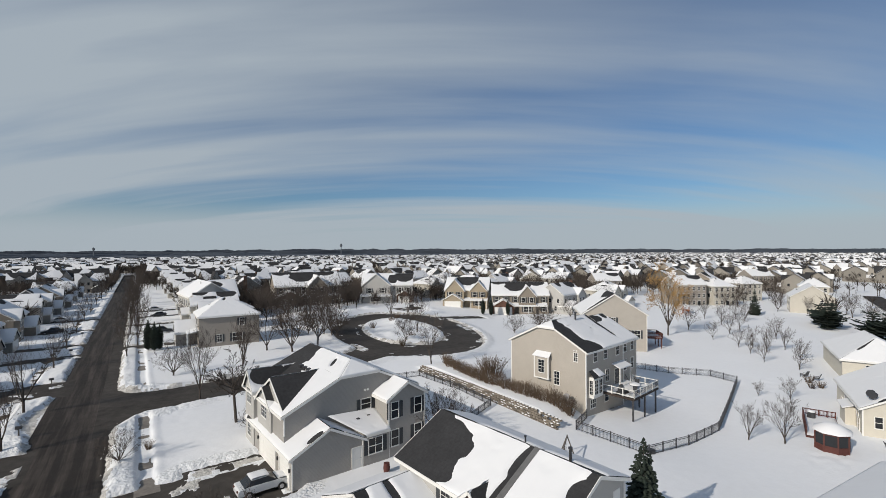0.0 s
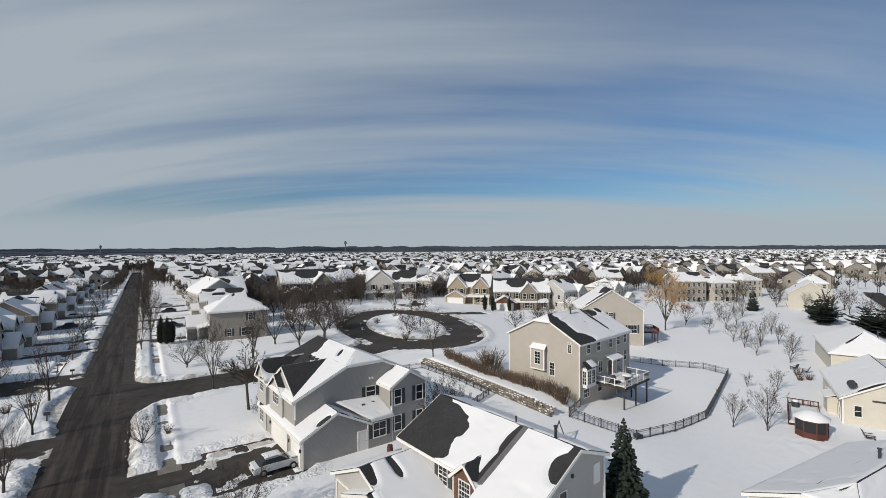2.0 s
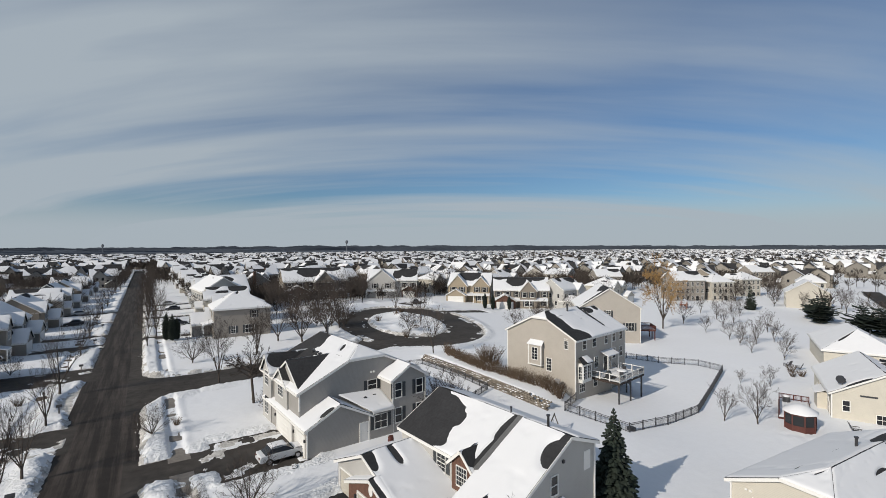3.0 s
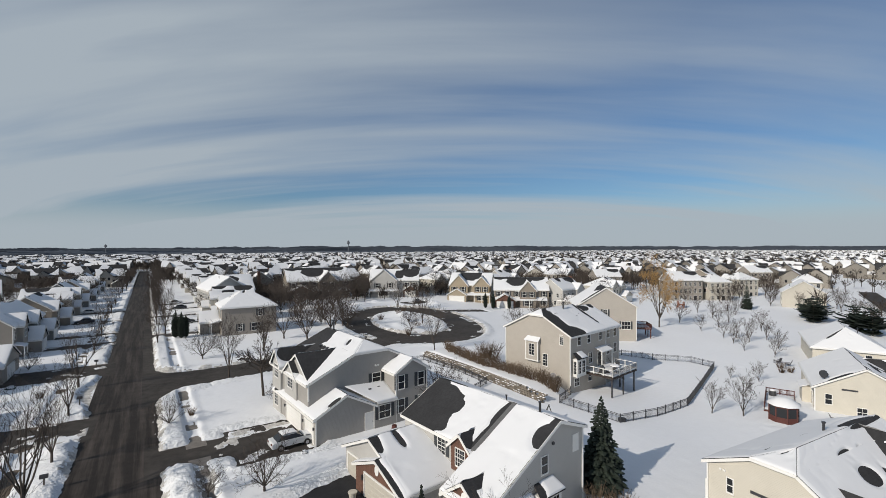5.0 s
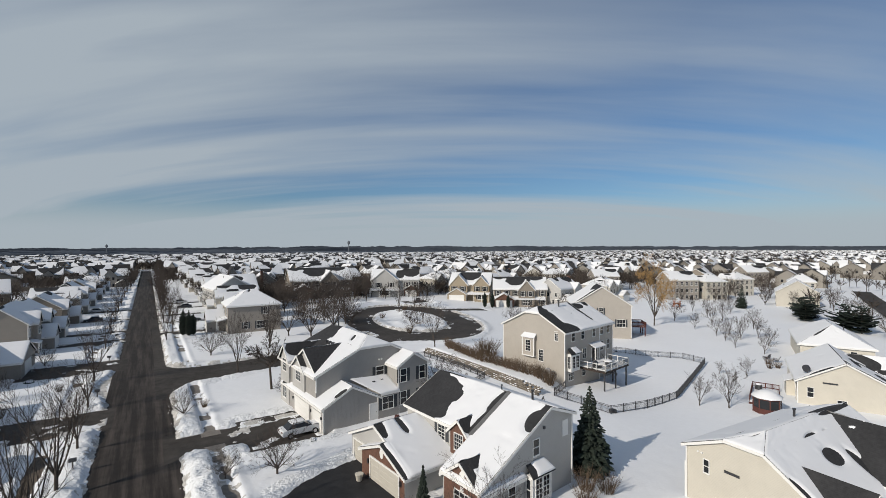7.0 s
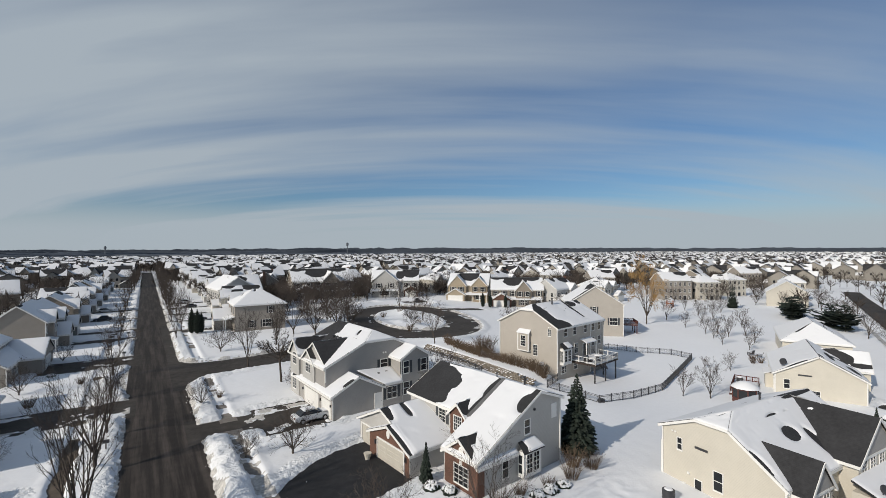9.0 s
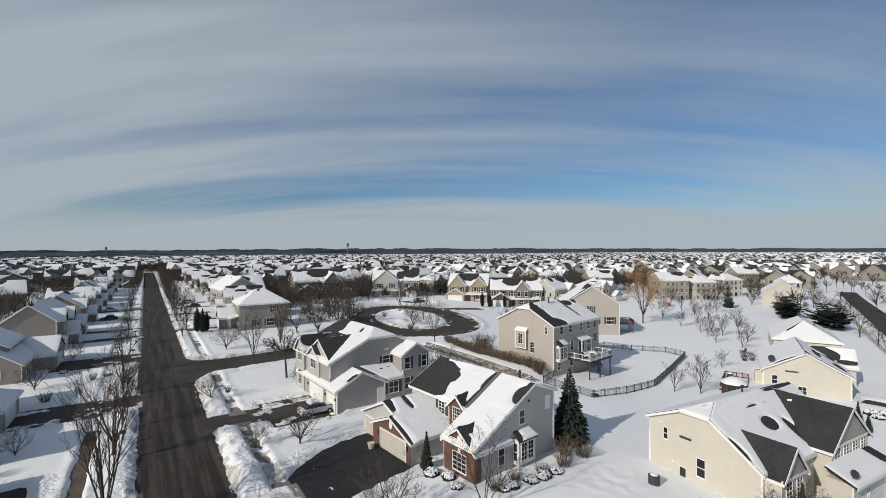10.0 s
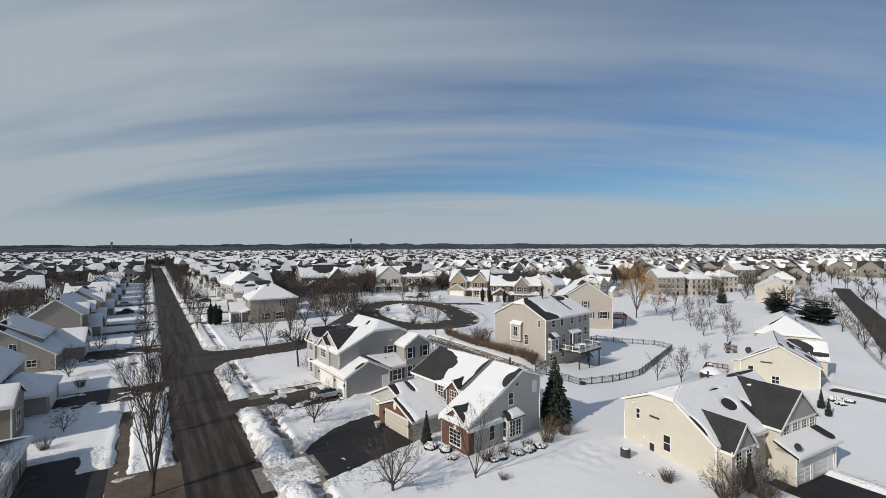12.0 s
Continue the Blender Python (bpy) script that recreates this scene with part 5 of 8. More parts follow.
def west_gable_house():
    """Tall gabled house with a porch at its corner and a front garage."""
    h = thing("house", "tall taupe gabled street house with a front porch and garage", "house", G1)
    wing(h, "y", 135.1, 150, -26.2, -17.5, -0.3, 6.7, 6.7, 10.1, wall=TAUPE_SIDING, res=0.35, bare1=[(1.0, 0.1, 3.6, 0.5)], bare0=[(4, 0.3, 3, 2)])
    wing(h, "x", -22, -16.6, 138.4, 142.4, -0.3, 6.5, 6.5, 8.6, wall=TAUPE_SIDING, res=0.35, bare0=[(1, 1.0, 1.6, 1.2)])
    wing(h, "x", -18.5, -14.6, 142.6, 149.4, -0.3, 2.8, 2.8, 5.0, wall=TAUPE_SIDING, res=0.35, bare0=[(0.6, 1.2, 1.2, 1.4)])
    garage_door(h, "+x", -14.6, 146.0, 4.9)
    part("porch_roof", MB().slab((-17.5, 135.4, 3.3), (-17.5, 138.4, 3.3), (-15.8, 138.4, 2.8), (-15.8, 135.4, 2.8), 0.16), ROOF_SNOW, h)
    for y in (135.6, 138.2):
        part("porch_post", MB().box(-16.05, y - 0.08, -0.2, -15.89, y + 0.08, 2.75), TRIM, h)
    house_door(h, "+x", -17.5, 136.4, 0.2, SHUTTER)
    window(h, "+x", -16.6, 140.4, 4.0, 1.6, 1.5, False, 2, 2)
    window(h, "+x", -16.6, 140.4, 0.9, 1.8, 1.6, False, 2, 2)
    window(h, "+x", -17.5, 136.7, 4.1, 0.95, 1.45, False, 1, 2)
    window(h, "-y", 135.1, -22.8, 1.2, 0.95, 1.5, False, 1, 2)
    window(h, "-y", 135.1, -20.6, 1.2, 0.95, 1.5, False, 1, 2)
    corner_boards(h, [(-17.5, 135.1)], 0, 6.6)
    return h


west_near_house()
west_hip_house()
west_long_house()
west_gable_house()
place(street[2], 22.0, 166, -90)
place(street[3], 21.5, 183, -90)
place(street[4], 22.5, 200, -90)
for k in range(12):
    copy_thing(street[2 + (k * 2 + k // 3) % 3], pose(21.5 + (k * 7 % 5) * 0.5, 217 + 17.2 * k, 0.05, 0, 0, -90))

# the hip-roofed house on the far corner of the side street
hc = thing("house", "tan hip-roofed corner house with dark shutters and snowy roof", "house", m=pose(24.5, 144.0, 0.08, 0, 0, -1.4) @ Matrix.Diagonal((0.947, 1.0, 1.08, 1)) @ Matrix.Translation((-26, -146, 0)))
hip(hc, 20.0, 33.2, 141.0, 152.5, -0.3, 6.3, 9.6, "x", wall=TAUPE_SIDING, res=0.3, bare=([(4.0, 0.6, 1.8, 0.7)], (), [(2, 4, 1.5, 0.6)], ()), inset=6.0)
window(hc, "-y", 141.0, 29.2, 4.2, 1.0, 1.5, True)
window(hc, "-y", 141.0, 24.3, 1.0, 1.0, 1.5, True)
window(hc, "-y", 141.0, 28.2, 0.9, 2.2, 1.7, True, 3, 2)
window(hc, "-x", 20.0, 144, 4.2, 1.0, 1.5, True)
window(hc, "-x", 20.0, 148.5, 4.2, 1.0, 1.5, True)
wing(hc, "x", 15.5, 20, 146, 152.4, -0.3, 2.9, 2.9, 5.0, wall=TAUPE_SIDING, res=0.4, ends=(True, False))
garage_door(hc, "-x", 15.5, 149.2, 4.8)
part("porch_roof", MB().slab((17.5, 141.2, 3.2), (17.5, 146, 3.2), (20.0, 146, 3.7), (20.0, 141.2, 3.7), 0.12), ROOF_SNOW, hc)
for y in (141.5, 145.6):
    part("porch_post", MB().box(17.6, y - 0.1, -0.2, 17.8, y + 0.1, 3.1), TRIM, hc)

cul = [
    suburban("white and grey house with a deep snowy porch on the cul-de-sac", PALE_SIDING, 17, 10, (3.2, 8.2), 0.6, 6.2, 9.6, "x", accent=BRICK, group=G2, bare=[(14.4, 1.4, 3.2, 3.4), (10.5, 3.0, 1.6, 2.4)], gables=[(-3.6, 9.2, 1.6, 9.9)], porch=(-8.8, 1.6, 3.4)),
    suburban("honey-coloured house with brick base and twin garages", HONEY_SIDING, 14, 12, (-7.2, -0.8), 3.0, 5.9, 9.4, "x", accent=HONEY_SIDING, group=G2, bare=[(7, 1.5, 3.8, 3.6)], gables=[(-3.6, 6.0, 1.4, 9.2), (4.0, 5.2, 0.8, 8.6)], porch=(-1.0, 7.0, 2.2)),
    suburban("brown brick-based house with snow-drifted roof on the cul-de-sac", TAN_SIDING, 17, 11, (-8.4, -2.0), 3.0, 5.8, 9.2, "x", accent=BRICK, group=G2, bare=[(8, 1, 4.0, 3.6), (14, 0.2, 2.4, 1.8), (2, 0, 2, 1.4)], gables=[(2.0, 5.0, 1.4, 8.6)], porch=(-8.6, 8.0, 1.8))]
place(cul[0], 93, 194, -30, size=1.22)
place(cul[1], 115, 169, -45, size=1.22)
place(cul[2], 123, 147, -40, size=1.2)
copy_thing(cul[2], pose(64, 205, 0, 0, 0, -6) @ Matrix.Diagonal((1.25, 1.1, 1.15, 1)))
copy_thing(cul[0], pose(32, 196, 0, 0, 0, 95))

# the beige gabled neighbour with its own deck
nb = thing("house", "beige gabled house with dark shutters beside a wooden deck", "house", m=pose(102.6, 85.0, -1.3, 0, 0, 46.8) @ Matrix.Diagonal((1, 1, 1.13, 1)))
wing(nb, "x", 0, 14, 0, 14.0, -0.5, 7.2, 7.2, 11.2, wall=BEIGE_SIDING, res=0.4, bare0=[(6, 4, 2, 2)], bare1=[(0.4, 3.0, 1.5, 4.0), (5, 0, 4.0, 2.0)])
window(nb, "-x", 0, 7.2, 5.0, 0.95, 1.5, True)
window(nb, "-x", 0, 2.4, 2.4, 1.9, 1.6, True, 3, 2)
window(nb, "-x", 0, 5.9, 2.4, 1.0, 1.5, True)
corner_boards(nb, [(0, 0)], 0, 7.3)

# houses at the edge of the open lawn
lawn = [
    suburban("large grey house with rows of back windows facing the lawn", TAUPE_SIDING, 17, 11, (-5, 1), 2.0, 8.6, 11.8, "x", group=G3, back=[(4, 0.2, 4.2, 2.8)], floors=(0.6, 3.4, 6.2)),
    suburban("white house with a back balcony facing the open lawn", IVORY_SIDING, 12, 11, (-5, 1), 2.0, 8.0, 11.2, "hip", group=G3, back=[(3, 0.6, 2.0, 1.0)], floors=(0.6, 3.4, 5.9)),
    suburban("ivory gabled house with a blank side wall by the conifers", IVORY_SIDING, 13, 15, (-5, 1), 2.0, 5.8, 10.0, "y", group=G3, bare=[(12, 0, 2.5, 1.0)], open_back=False)]
lawn[0].matrix_basis = pose(203.5, 133.5, -1.9, 0, 0, 150) @ Matrix.Diagonal((0.76, 1, 1.04, 1))
lawn[1].matrix_basis = pose(215.5, 126.0, -1.9, 0, 0, 150) @ Matrix.Diagonal((0.8, 1, 1, 1))
place(lawn[2], 222, 92, 112, -1.7, 1.0)
copy_thing(lawn[1], pose(242, 127, -2, 0, 0, 155))
copy_thing(lawn[0], pose(300, 144, -2, 0, 0, 150))
copy_thing(lawn[1], pose(201, 205, -1.7, 0, 0, 145))
copy_thing(lawn[0], pose(208, 176, -2.6, 0, 0, 148))
copy_thing(lawn[1], pose(246, 98, -1.8, 0, 0, 110))
copy_thing(lawn[2], pose(216, 236, -1.7, 0, 0, 140))

# the two cream houses behind the front one
b2 = thing("house", "cream gabled house with snow on a steep roof", "house", m=pose(85.6, 33.3, -1.75, 0, 0, 24) @ Matrix.Diagonal((1, 1.045, 0.95, 1)))
wing(b2, "x", 0, 15, 0.4, 10.6, -0.2, 3.9, 3.9, 7.0, wall=CREAM_SIDING, res=0.25, bare0=[(0.3, 3.4, 0.8, 2.2), (4.6, 5.2, 2.4, 0.9), (7.2, 2.4, 3.0, 0.6), (9.2, 4.6, 1.2, 1.8), (2.0, 0.4, 1.2, 0.5)], bare1=[(0.3, 3, 0.6, 1.6)])
wing(b2, "y", -1.6, 4, 9.0, 14.4, -0.2, 3.7, 3.7, 6.2, wall=CREAM_SIDING, bare0=[(4.6, 1.6, 2.6, 1.6), (1.0, 3.0, 1.4, 0.5)], ends=(True, False))
window(b2, "-x", 0, 9.2, 1.5, 0.65, 1.4, False, 1, 2)
window(b2, "-x", 0, 5.9, 0.3, 0.95, 1.2, False, 2, 2)
part("gable_vent", MB().box(-0.06, 6.3, 3.7, 0, 7.9, 3.92), METAL, b2, "dark slot vent")
for x in (2.5, 5.5, 9.0):
    window(b2, "+y", 10.6, x, 2.2, 0.9, 1.3, False, 1, 2)
corner_boards(b2, [(0, 0.4), (0, 10.6)], 0, 3.8)
for dx in (0.0, 1.1):
    part("satellite_dish", MB().tube((1.0 + dx, 9.4, 4.4), (0.9 + dx, 9.5, 5.4), 0.05, 0.05, 6).tube((0.9 + dx, 9.5, 5.4), (0.8 + dx, 9.6, 5.5), 0.5, 0.4, 12), METAL, b2)
part("bay", MB().box(3.6, 10.6, 0.2, 6.6, 11.6, 2.7), CREAM_SIDING, b2)
part("bay_roof", MB().slab((3.4, 10.6, 3.2), (6.8, 10.6, 3.2), (6.9, 11.9, 2.7), (3.3, 11.9, 2.7), 0.12), ROOF_SNOW, b2)
for x in (2.0, 8.5, 11.5):
    window(b2, "+y", 10.6, x, 0.4, 0.9, 1.6, False, 1, 2)
b3 = thing("house", "cream hip-roofed house under smooth snow", "house", m=pose(114.6, 42.8, -1.5, 0, 0, 24))
hip(b3, 0, 18, 0, 11, -0.2, 3.5, 7.0, "x", wall=CREAM_SIDING, res=0.3, bare=([(9, 3.6, 3.4, 0.5), (4, 0.2, 4.0, 0.35), (6.5, 5.0, 2.0, 0.8)], (), [(0.4, 2, 0.6, 3)], ()), inset=5.2)
for y in (3.0, 7.5):
    window(b3, "-x", 0, y, 1.5, 0.9, 1.3, False, 1, 2)
roof_vent(b3, 5.5, 3.6, 5.9, 0.9, 0.09)

# ---- far suburb ----


def far_block(mbw, mbr, mbs, mbg, x, y, z, turn, w, d, e, t, rng):
    """One distant house: walls, roof, lying snow and window panes into four joined meshes."""
    c, s = math.cos(turn), math.sin(turn)

    def P(a, b, h):
        return (x + a * c - b * s, y + a * s + b * c, z + h)

    a, b = w / 2, d / 2
    mbw.add([P(-a, -b, -2), P(a, -b, -2), P(a, b, -2), P(-a, b, -2), P(-a, -b, e), P(a, -b, e), P(a, b, e), P(-a, b, e), P(-a, 0, t), P(a, 0, t)],
            [(0, 1, 5, 4), (2, 3, 7, 6), (1, 2, 6, 9, 5), (3, 0, 4, 8, 7)])
    o = 0.4
    f = (t - e) / b
    A, B = a + 0.35, b + o
    lo = e - f * o
    r = [P(-A, 0, t + 0.05), P(A, 0, t + 0.05), P(A, -B, lo + 0.05), P(-A, -B, lo + 0.05), P(A, B, lo + 0.05), P(-A, B, lo + 0.05)]
    mbr.add(r, [(0, 3, 2, 1), (0, 1, 4, 5)])
    mbr.add([P(-A, 0, t - 0.25), P(A, 0, t - 0.25), P(A, -B, lo - 0.25), P(-A, -B, lo - 0.25), P(A, B, lo - 0.25), P(-A, B, lo - 0.25)], [(1, 2, 3, 0), (5, 4, 1, 0)])
    # snow with a bare bite out of each slope at the ridge
    for sg in (-1, 1):
        uc, ru, rv = rng.uniform(-A, A), rng.uniform(2.0, 6.5), rng.uniform(0.2, 0.95) * (rng.random() < 0.8)
        us = [-A + 2 * A * k / 6 for k in range(7)]
        v0 = [rv * math.sqrt(max(0, 1 - ((u - uc) / ru) ** 2)) for u in us]
        for k in range(6):
            pts = [(us[k], v0[k]), (us[k + 1], v0[k + 1]), (us[k + 1], 1), (us[k], 1)]
            mbs.add([P(u, sg * B * v, t + (lo - t) * v + 0.17) for u, v in pts], [(0, 1, 2, 3)] if sg < 0 else [(3, 2, 1, 0)])
        mbs.add([P(-A, sg * B, lo + 0.17), P(A, sg * B, lo + 0.17), P(A, sg * B, lo + 0.03), P(-A, sg * B, lo + 0.03)], [(0, 1, 2, 3)])
    # a cross gable on both long fronts
    for sg in (-1, 1):
        cx, cw, ct = rng.uniform(-a + 3, a - 3), rng.uniform(2.0, 3.0), e + (t - e) * rng.uniform(0.6, 0.95)
        y1 = sg * (b + 0.9)
        mbw.add([P(cx - cw, y1, -2), P(cx + cw, y1, -2), P(cx + cw, y1, e), P(cx, y1, ct), P(cx - cw, y1, e), P(cx - cw, 0, -2), P(cx - cw, 0, e), P(cx + cw, 0, -2), P(cx + cw, 0, e)],
                [(0, 1, 2, 3, 4), (0, 4, 6, 5), (1, 7, 8, 2)])
        for sd in (-1, 1):
            q = [P(cx, 0, ct + 0.1), P(cx, y1 + sg * 0.3, ct + 0.1), P(cx + sd * (cw + 0.3), y1 + sg * 0.3, e - 0.1), P(cx + sd * (cw + 0.3), 0, e - 0.1)]
            (mbs if rng.random() < 0.72 else mbr).add(q, [(0, 1, 2, 3)])
        for k in (-0.45, 0.45):
            for hh in (1.0, e - 2.4):
                u, q = cx + k * cw, y1 + sg * 0.05
                mbg.add([P(u - 0.5, q, hh), P(u + 0.5, q, hh), P(u + 0.5, q, hh + 1.5), P(u - 0.5, q, hh + 1.5)], [(0, 1, 2, 3) if sg < 0 else (3, 2, 1, 0)])
    # garage wing
    gx, gd, gw = rng.choice((-1, 1)) * (a - 3), 3.5, 2.9
    sg = -1
    mbw.add([P(gx - gw, sg * b, -2), P(gx + gw, sg * b, -2), P(gx + gw, sg * (b + gd), -2), P(gx - gw, sg * (b + gd), -2), P(gx - gw, sg * b, 2.7), P(gx + gw, sg * b, 2.7), P(gx + gw, sg * (b + gd), 2.7), P(gx - gw, sg * (b + gd), 2.7), P(gx, sg * (b + gd), 4.6)],
            [(1, 2, 6, 5), (3, 0, 4, 7), (2, 3, 7, 8, 6)])
    mbs.add([P(gx, sg * (b - 1), 4.75), P(gx, sg * (b + gd + 0.3), 4.75), P(gx + gw + 0.3, sg * (b + gd + 0.3), 2.75), P(gx + gw + 0.3, sg * b, 2.75), P(gx - gw - 0.3, sg * (b + gd + 0.3), 2.75), P(gx - gw - 0.3, sg * b, 2.75)], [(0, 1, 2, 3), (5, 4, 1, 0)])
    # panes, proud of the walls
    for k in range(4):
        u = -a + w * (k + 0.5) / 4
        for h in (3.5, 0.8):
            if rng.random() < 0.2:
                continue
            for sg2 in (-1, 1):
                q = sg2 * (b + 0.05)
                mbg.add([P(u - 0.55, q, h), P(u + 0.55, q, h), P(u + 0.55, q, h + 1.4), P(u - 0.55, q, h + 1.4)], [(0, 1, 2, 3) if sg2 < 0 else (3, 2, 1, 0)])
    for sg2 in (-1, 1):
        for v in (-b * 0.45, b * 0.45):
            q = sg2 * (a + 0.05)
            mbg.add([P(q, v - 0.5, 3.5), P(q, v + 0.5, 3.5), P(q, v + 0.5, 4.9), P(q, v - 0.5, 4.9)], [(0, 1, 2, 3) if sg2 > 0 else (3, 2, 1, 0)])


FAR_WALL = material("distant_siding", (0.235, 0.217, 0.19), 0.7, vary=0.05, bump=0.0, random_tone=0.42, island=True)
FAR_TREE = material("distant_bare_trees", (0.056, 0.045, 0.037), 0.95, vary=0.3, grain=0.4, coarse=0.05, bump=0.0, random_tone=0.3, island=True)
# the woods' blue-grey base colour stands in for the haze of distance
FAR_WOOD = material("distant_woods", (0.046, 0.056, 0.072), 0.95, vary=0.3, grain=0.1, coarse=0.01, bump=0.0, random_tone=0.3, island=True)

TAKEN = [(-17, y) for y in range(40, 320, 24)] + [(22, y) for y in range(140, 430, 17)] + [(88, 184), (113, 164), (118, 137), (58, 200), (32, 196), (102, 92), (191, 126), (228, 126), (196, 80), (268, 132), (300, 144), (186, 196), (214, 184), (246, 98), (203, 129), (85, 40), (118, 52)]


def free_spot(x, y, gap=19.0):
    if -12 < x < 14 and y < 545:
        return False
    if x > 40 and x < 190 and y < 110 + (x - 100) * 0.05:
        return False                                   # the open lawn
    if -50 < x < -22 and y < 330 and (x > -38 or y % 50 < 16):
        return False                                   # back yards along the street
    if 20 < x < 125 and y < 205:
        return False                                   # the cul-de-sac
    if -40 < x < 40 and y < 150:
        return False
    if 190 <= x < 430 and -30 < y - (60 + (x - 190) * 0.34) < 12:
        return False                                   # the street behind the lawn
    if x >= 190 and y < 60 and x < 260:
        return False
    return all(math.hypot(x - a, y - b) > gap for a, b in TAKEN)


def build_far():
    rng = random.Random(11)
    spots = []
    for row in range(60):
        for col in range(-40, 90):
            bend = 0.22 * math.sin(row * 0.35 + col * 0.06)
            x = col * 22.5 + (row % 2) * 7 + rng.uniform(-3, 3)
            y = 95 + row * 25.0 + (row // 2) * 13.0 + 24 * math.sin(col * 0.13 + row * 0.21) + rng.uniform(-2.5, 2.5)
            if y > 1250 or rng.random() < 0.12:
                continue
            # keep what the camera can ever see, and a margin
            ang = math.degrees(math.atan2(x - 2, y - 5))
            if not -18 < ang < 84 or not free_spot(x, y):
                continue
            spots.append((x, y, (0 if row % 2 else math.pi) + bend + (math.pi / 2 if rng.random() < 0.18 else 0)))
    mid, far = [], []
    for q in spots:
        (mid if math.hypot(q[0], q[1]) < 300 else far).append(q)
    mbs = [MB() for _ in range(4)]
    for x, y, t in far:
        far_block(*mbs, x, y, -0.4 + min(0, land(x, y)) * 0.5, t, rng.uniform(11.5, 15.5), rng.uniform(10, 12.5), rng.uniform(6.3, 7.2), rng.uniform(9.8, 11.8), rng)
    for name, mb, mat, label in zip(("distant_house_walls", "distant_roofs", "distant_roof_snow", "distant_windows"), mbs, (FAR_WALL, SHINGLE, ROOF_SNOW, GLASS), ("beige and grey walls of the distant estate houses", "dark shingle roofs of the distant estate houses", "white snow lying on the distant estate roofs", "dark window panes of the distant estate houses")):
        tagged(new(name, mb.mesh(name, mat)), label, "houses", kind="stuff")
    return mid, spots


MID, SPOTS = build_far()


mid_kinds = [
    suburban("pale grey estate house with snow on its gable roof", PALE_SIDING, 13.5, 11, (-6.4, -0.8), 3.2, 6.6, 10.4, "x", group=G3, res=0.8, rich=False, bare=[(11, 0, 3.4, 3.4), (4, 0.5, 1.6, 1.8)], back=[(3, 0, 3.6, 3.4)], chimney=0.5),
    suburban("ivory estate house with a snowy hipped roof", IVORY_SIDING, 13.5, 11.5, (0.8, 6.4), 3.0, 6.6, 10.0, "hip", group=G3, res=0.8, rich=False, bare=[(4, 0.3, 2.8, 2.0), (9, 4, 1.6, 1.2)], back=[(6, 0.2, 3, 1.6)], gables=[(-3.6, 5.0, 0.9, 9.0), (3.4, 3.4, 0.4, 8.4)]),
    suburban("tan estate house with half-bare snowy gable roof", TAN_SIDING, 13, 12, (-6, -0.4), 3.2, 6.5, 10.8, "y", group=G3, res=0.8, rich=False, bare=[(9, 0, 4.2, 4.2)], back=[(3, 0, 4.2, 3.8)]),
    suburban("beige estate house with snow on a long roof", BEIGE_SIDING, 15, 10.5, (1.4, 7.2), 2.6, 6.6, 10.2, "x", group=G3, res=0.8, rich=False, bare=[(2, 0, 3.4, 3.8), (12, 0.2, 3.0, 1.6)], back=[(12, 0, 3.8, 3.4)], gables=[(-4.0, 6.0, 1.2, 9.8)]),
    suburban("brown estate house with white trim and snowy roof", SAGE_SIDING, 13, 11.5, (-6.2, -0.6), 3.0, 6.6, 10.6, "x", group=G3, res=0.8, rich=False, bare=[(7, 0, 3.6, 2.6)], back=[(9, 0, 4.2, 3.8)], gables=[(3.4, 5.4, 1.2, 9.4), (-2.4, 3.6, 0.6, 8.6)], chimney=0.4)]
for k, (x, y, t) in enumerate(MID):
    m = pose(x, y, land(x, y) * 0.7, 0, 0, math.degrees(t)) @ Matrix.Translation((0, -5.5, 0))
    if k < 5:
        mid_kinds[k].matrix_basis = m
    else:
        copy_thing(mid_kinds[(k * 7 + k // 4) % 5], m)

# ---- trees ----


def branch(limbs, twigs, p, d, length, radius, level, rng, o):
    """One limb: it bows outwards, tapers and throws side shoots along its length."""
    steps = 4 if level <= 1 else 3 if level == 2 else 2
    kids = o["kids"][min(level, len(o["kids"]) - 1)]
    pts = [p]
    for k in range(steps):
        wob = Vector((rng.uniform(-1, 1), rng.uniform(-1, 1), rng.uniform(-0.7, 0.7))) * o["wobble"]
        d = (d + wob + Vector((0, 0, o["rise"] * (0.6 if level else 0.2) - o["droop"] * (k + 1) / steps * (level > 0)))).normalized()
        pts.append(pts[-1] + d * length / steps)
    for k in range(steps):
        r0, r1 = radius * (1 - 0.8 * k / steps), radius * (1 - 0.8 * (k + 1) / steps)
        (limbs if level < 2 else twigs).tube(pts[k], pts[k + 1], max(r0, o["thin"]), max(r1, o["thin"] * 0.7), 5 if level == 0 else 4 if level == 1 else 3)
    if level >= o["levels"]:
        return
    for k in range(kids):
        f = 0.25 + 0.75 * (k + rng.random()) / kids
        q = min(int(f * steps), steps - 1)
        at = pts[q].lerp(pts[q + 1], f * steps - q)
        ax = (pts[q + 1] - pts[q]).normalized()
        side = ax.orthogonal().normalized()
        side.rotate(Matrix.Rotation(rng.uniform(0, 6.283), 3, ax))
        nd = (ax * 1.0 + side * o["open"] * rng.uniform(0.7, 1.25)).normalized()
        branch(limbs, twigs, at, nd, length * o["ratio"] * rng.uniform(0.75, 1.15) * (1.15 - 0.45 * f), max(radius * (1 - 0.8 * f) * 0.62, o["thin"]), level + 1, rng, o)


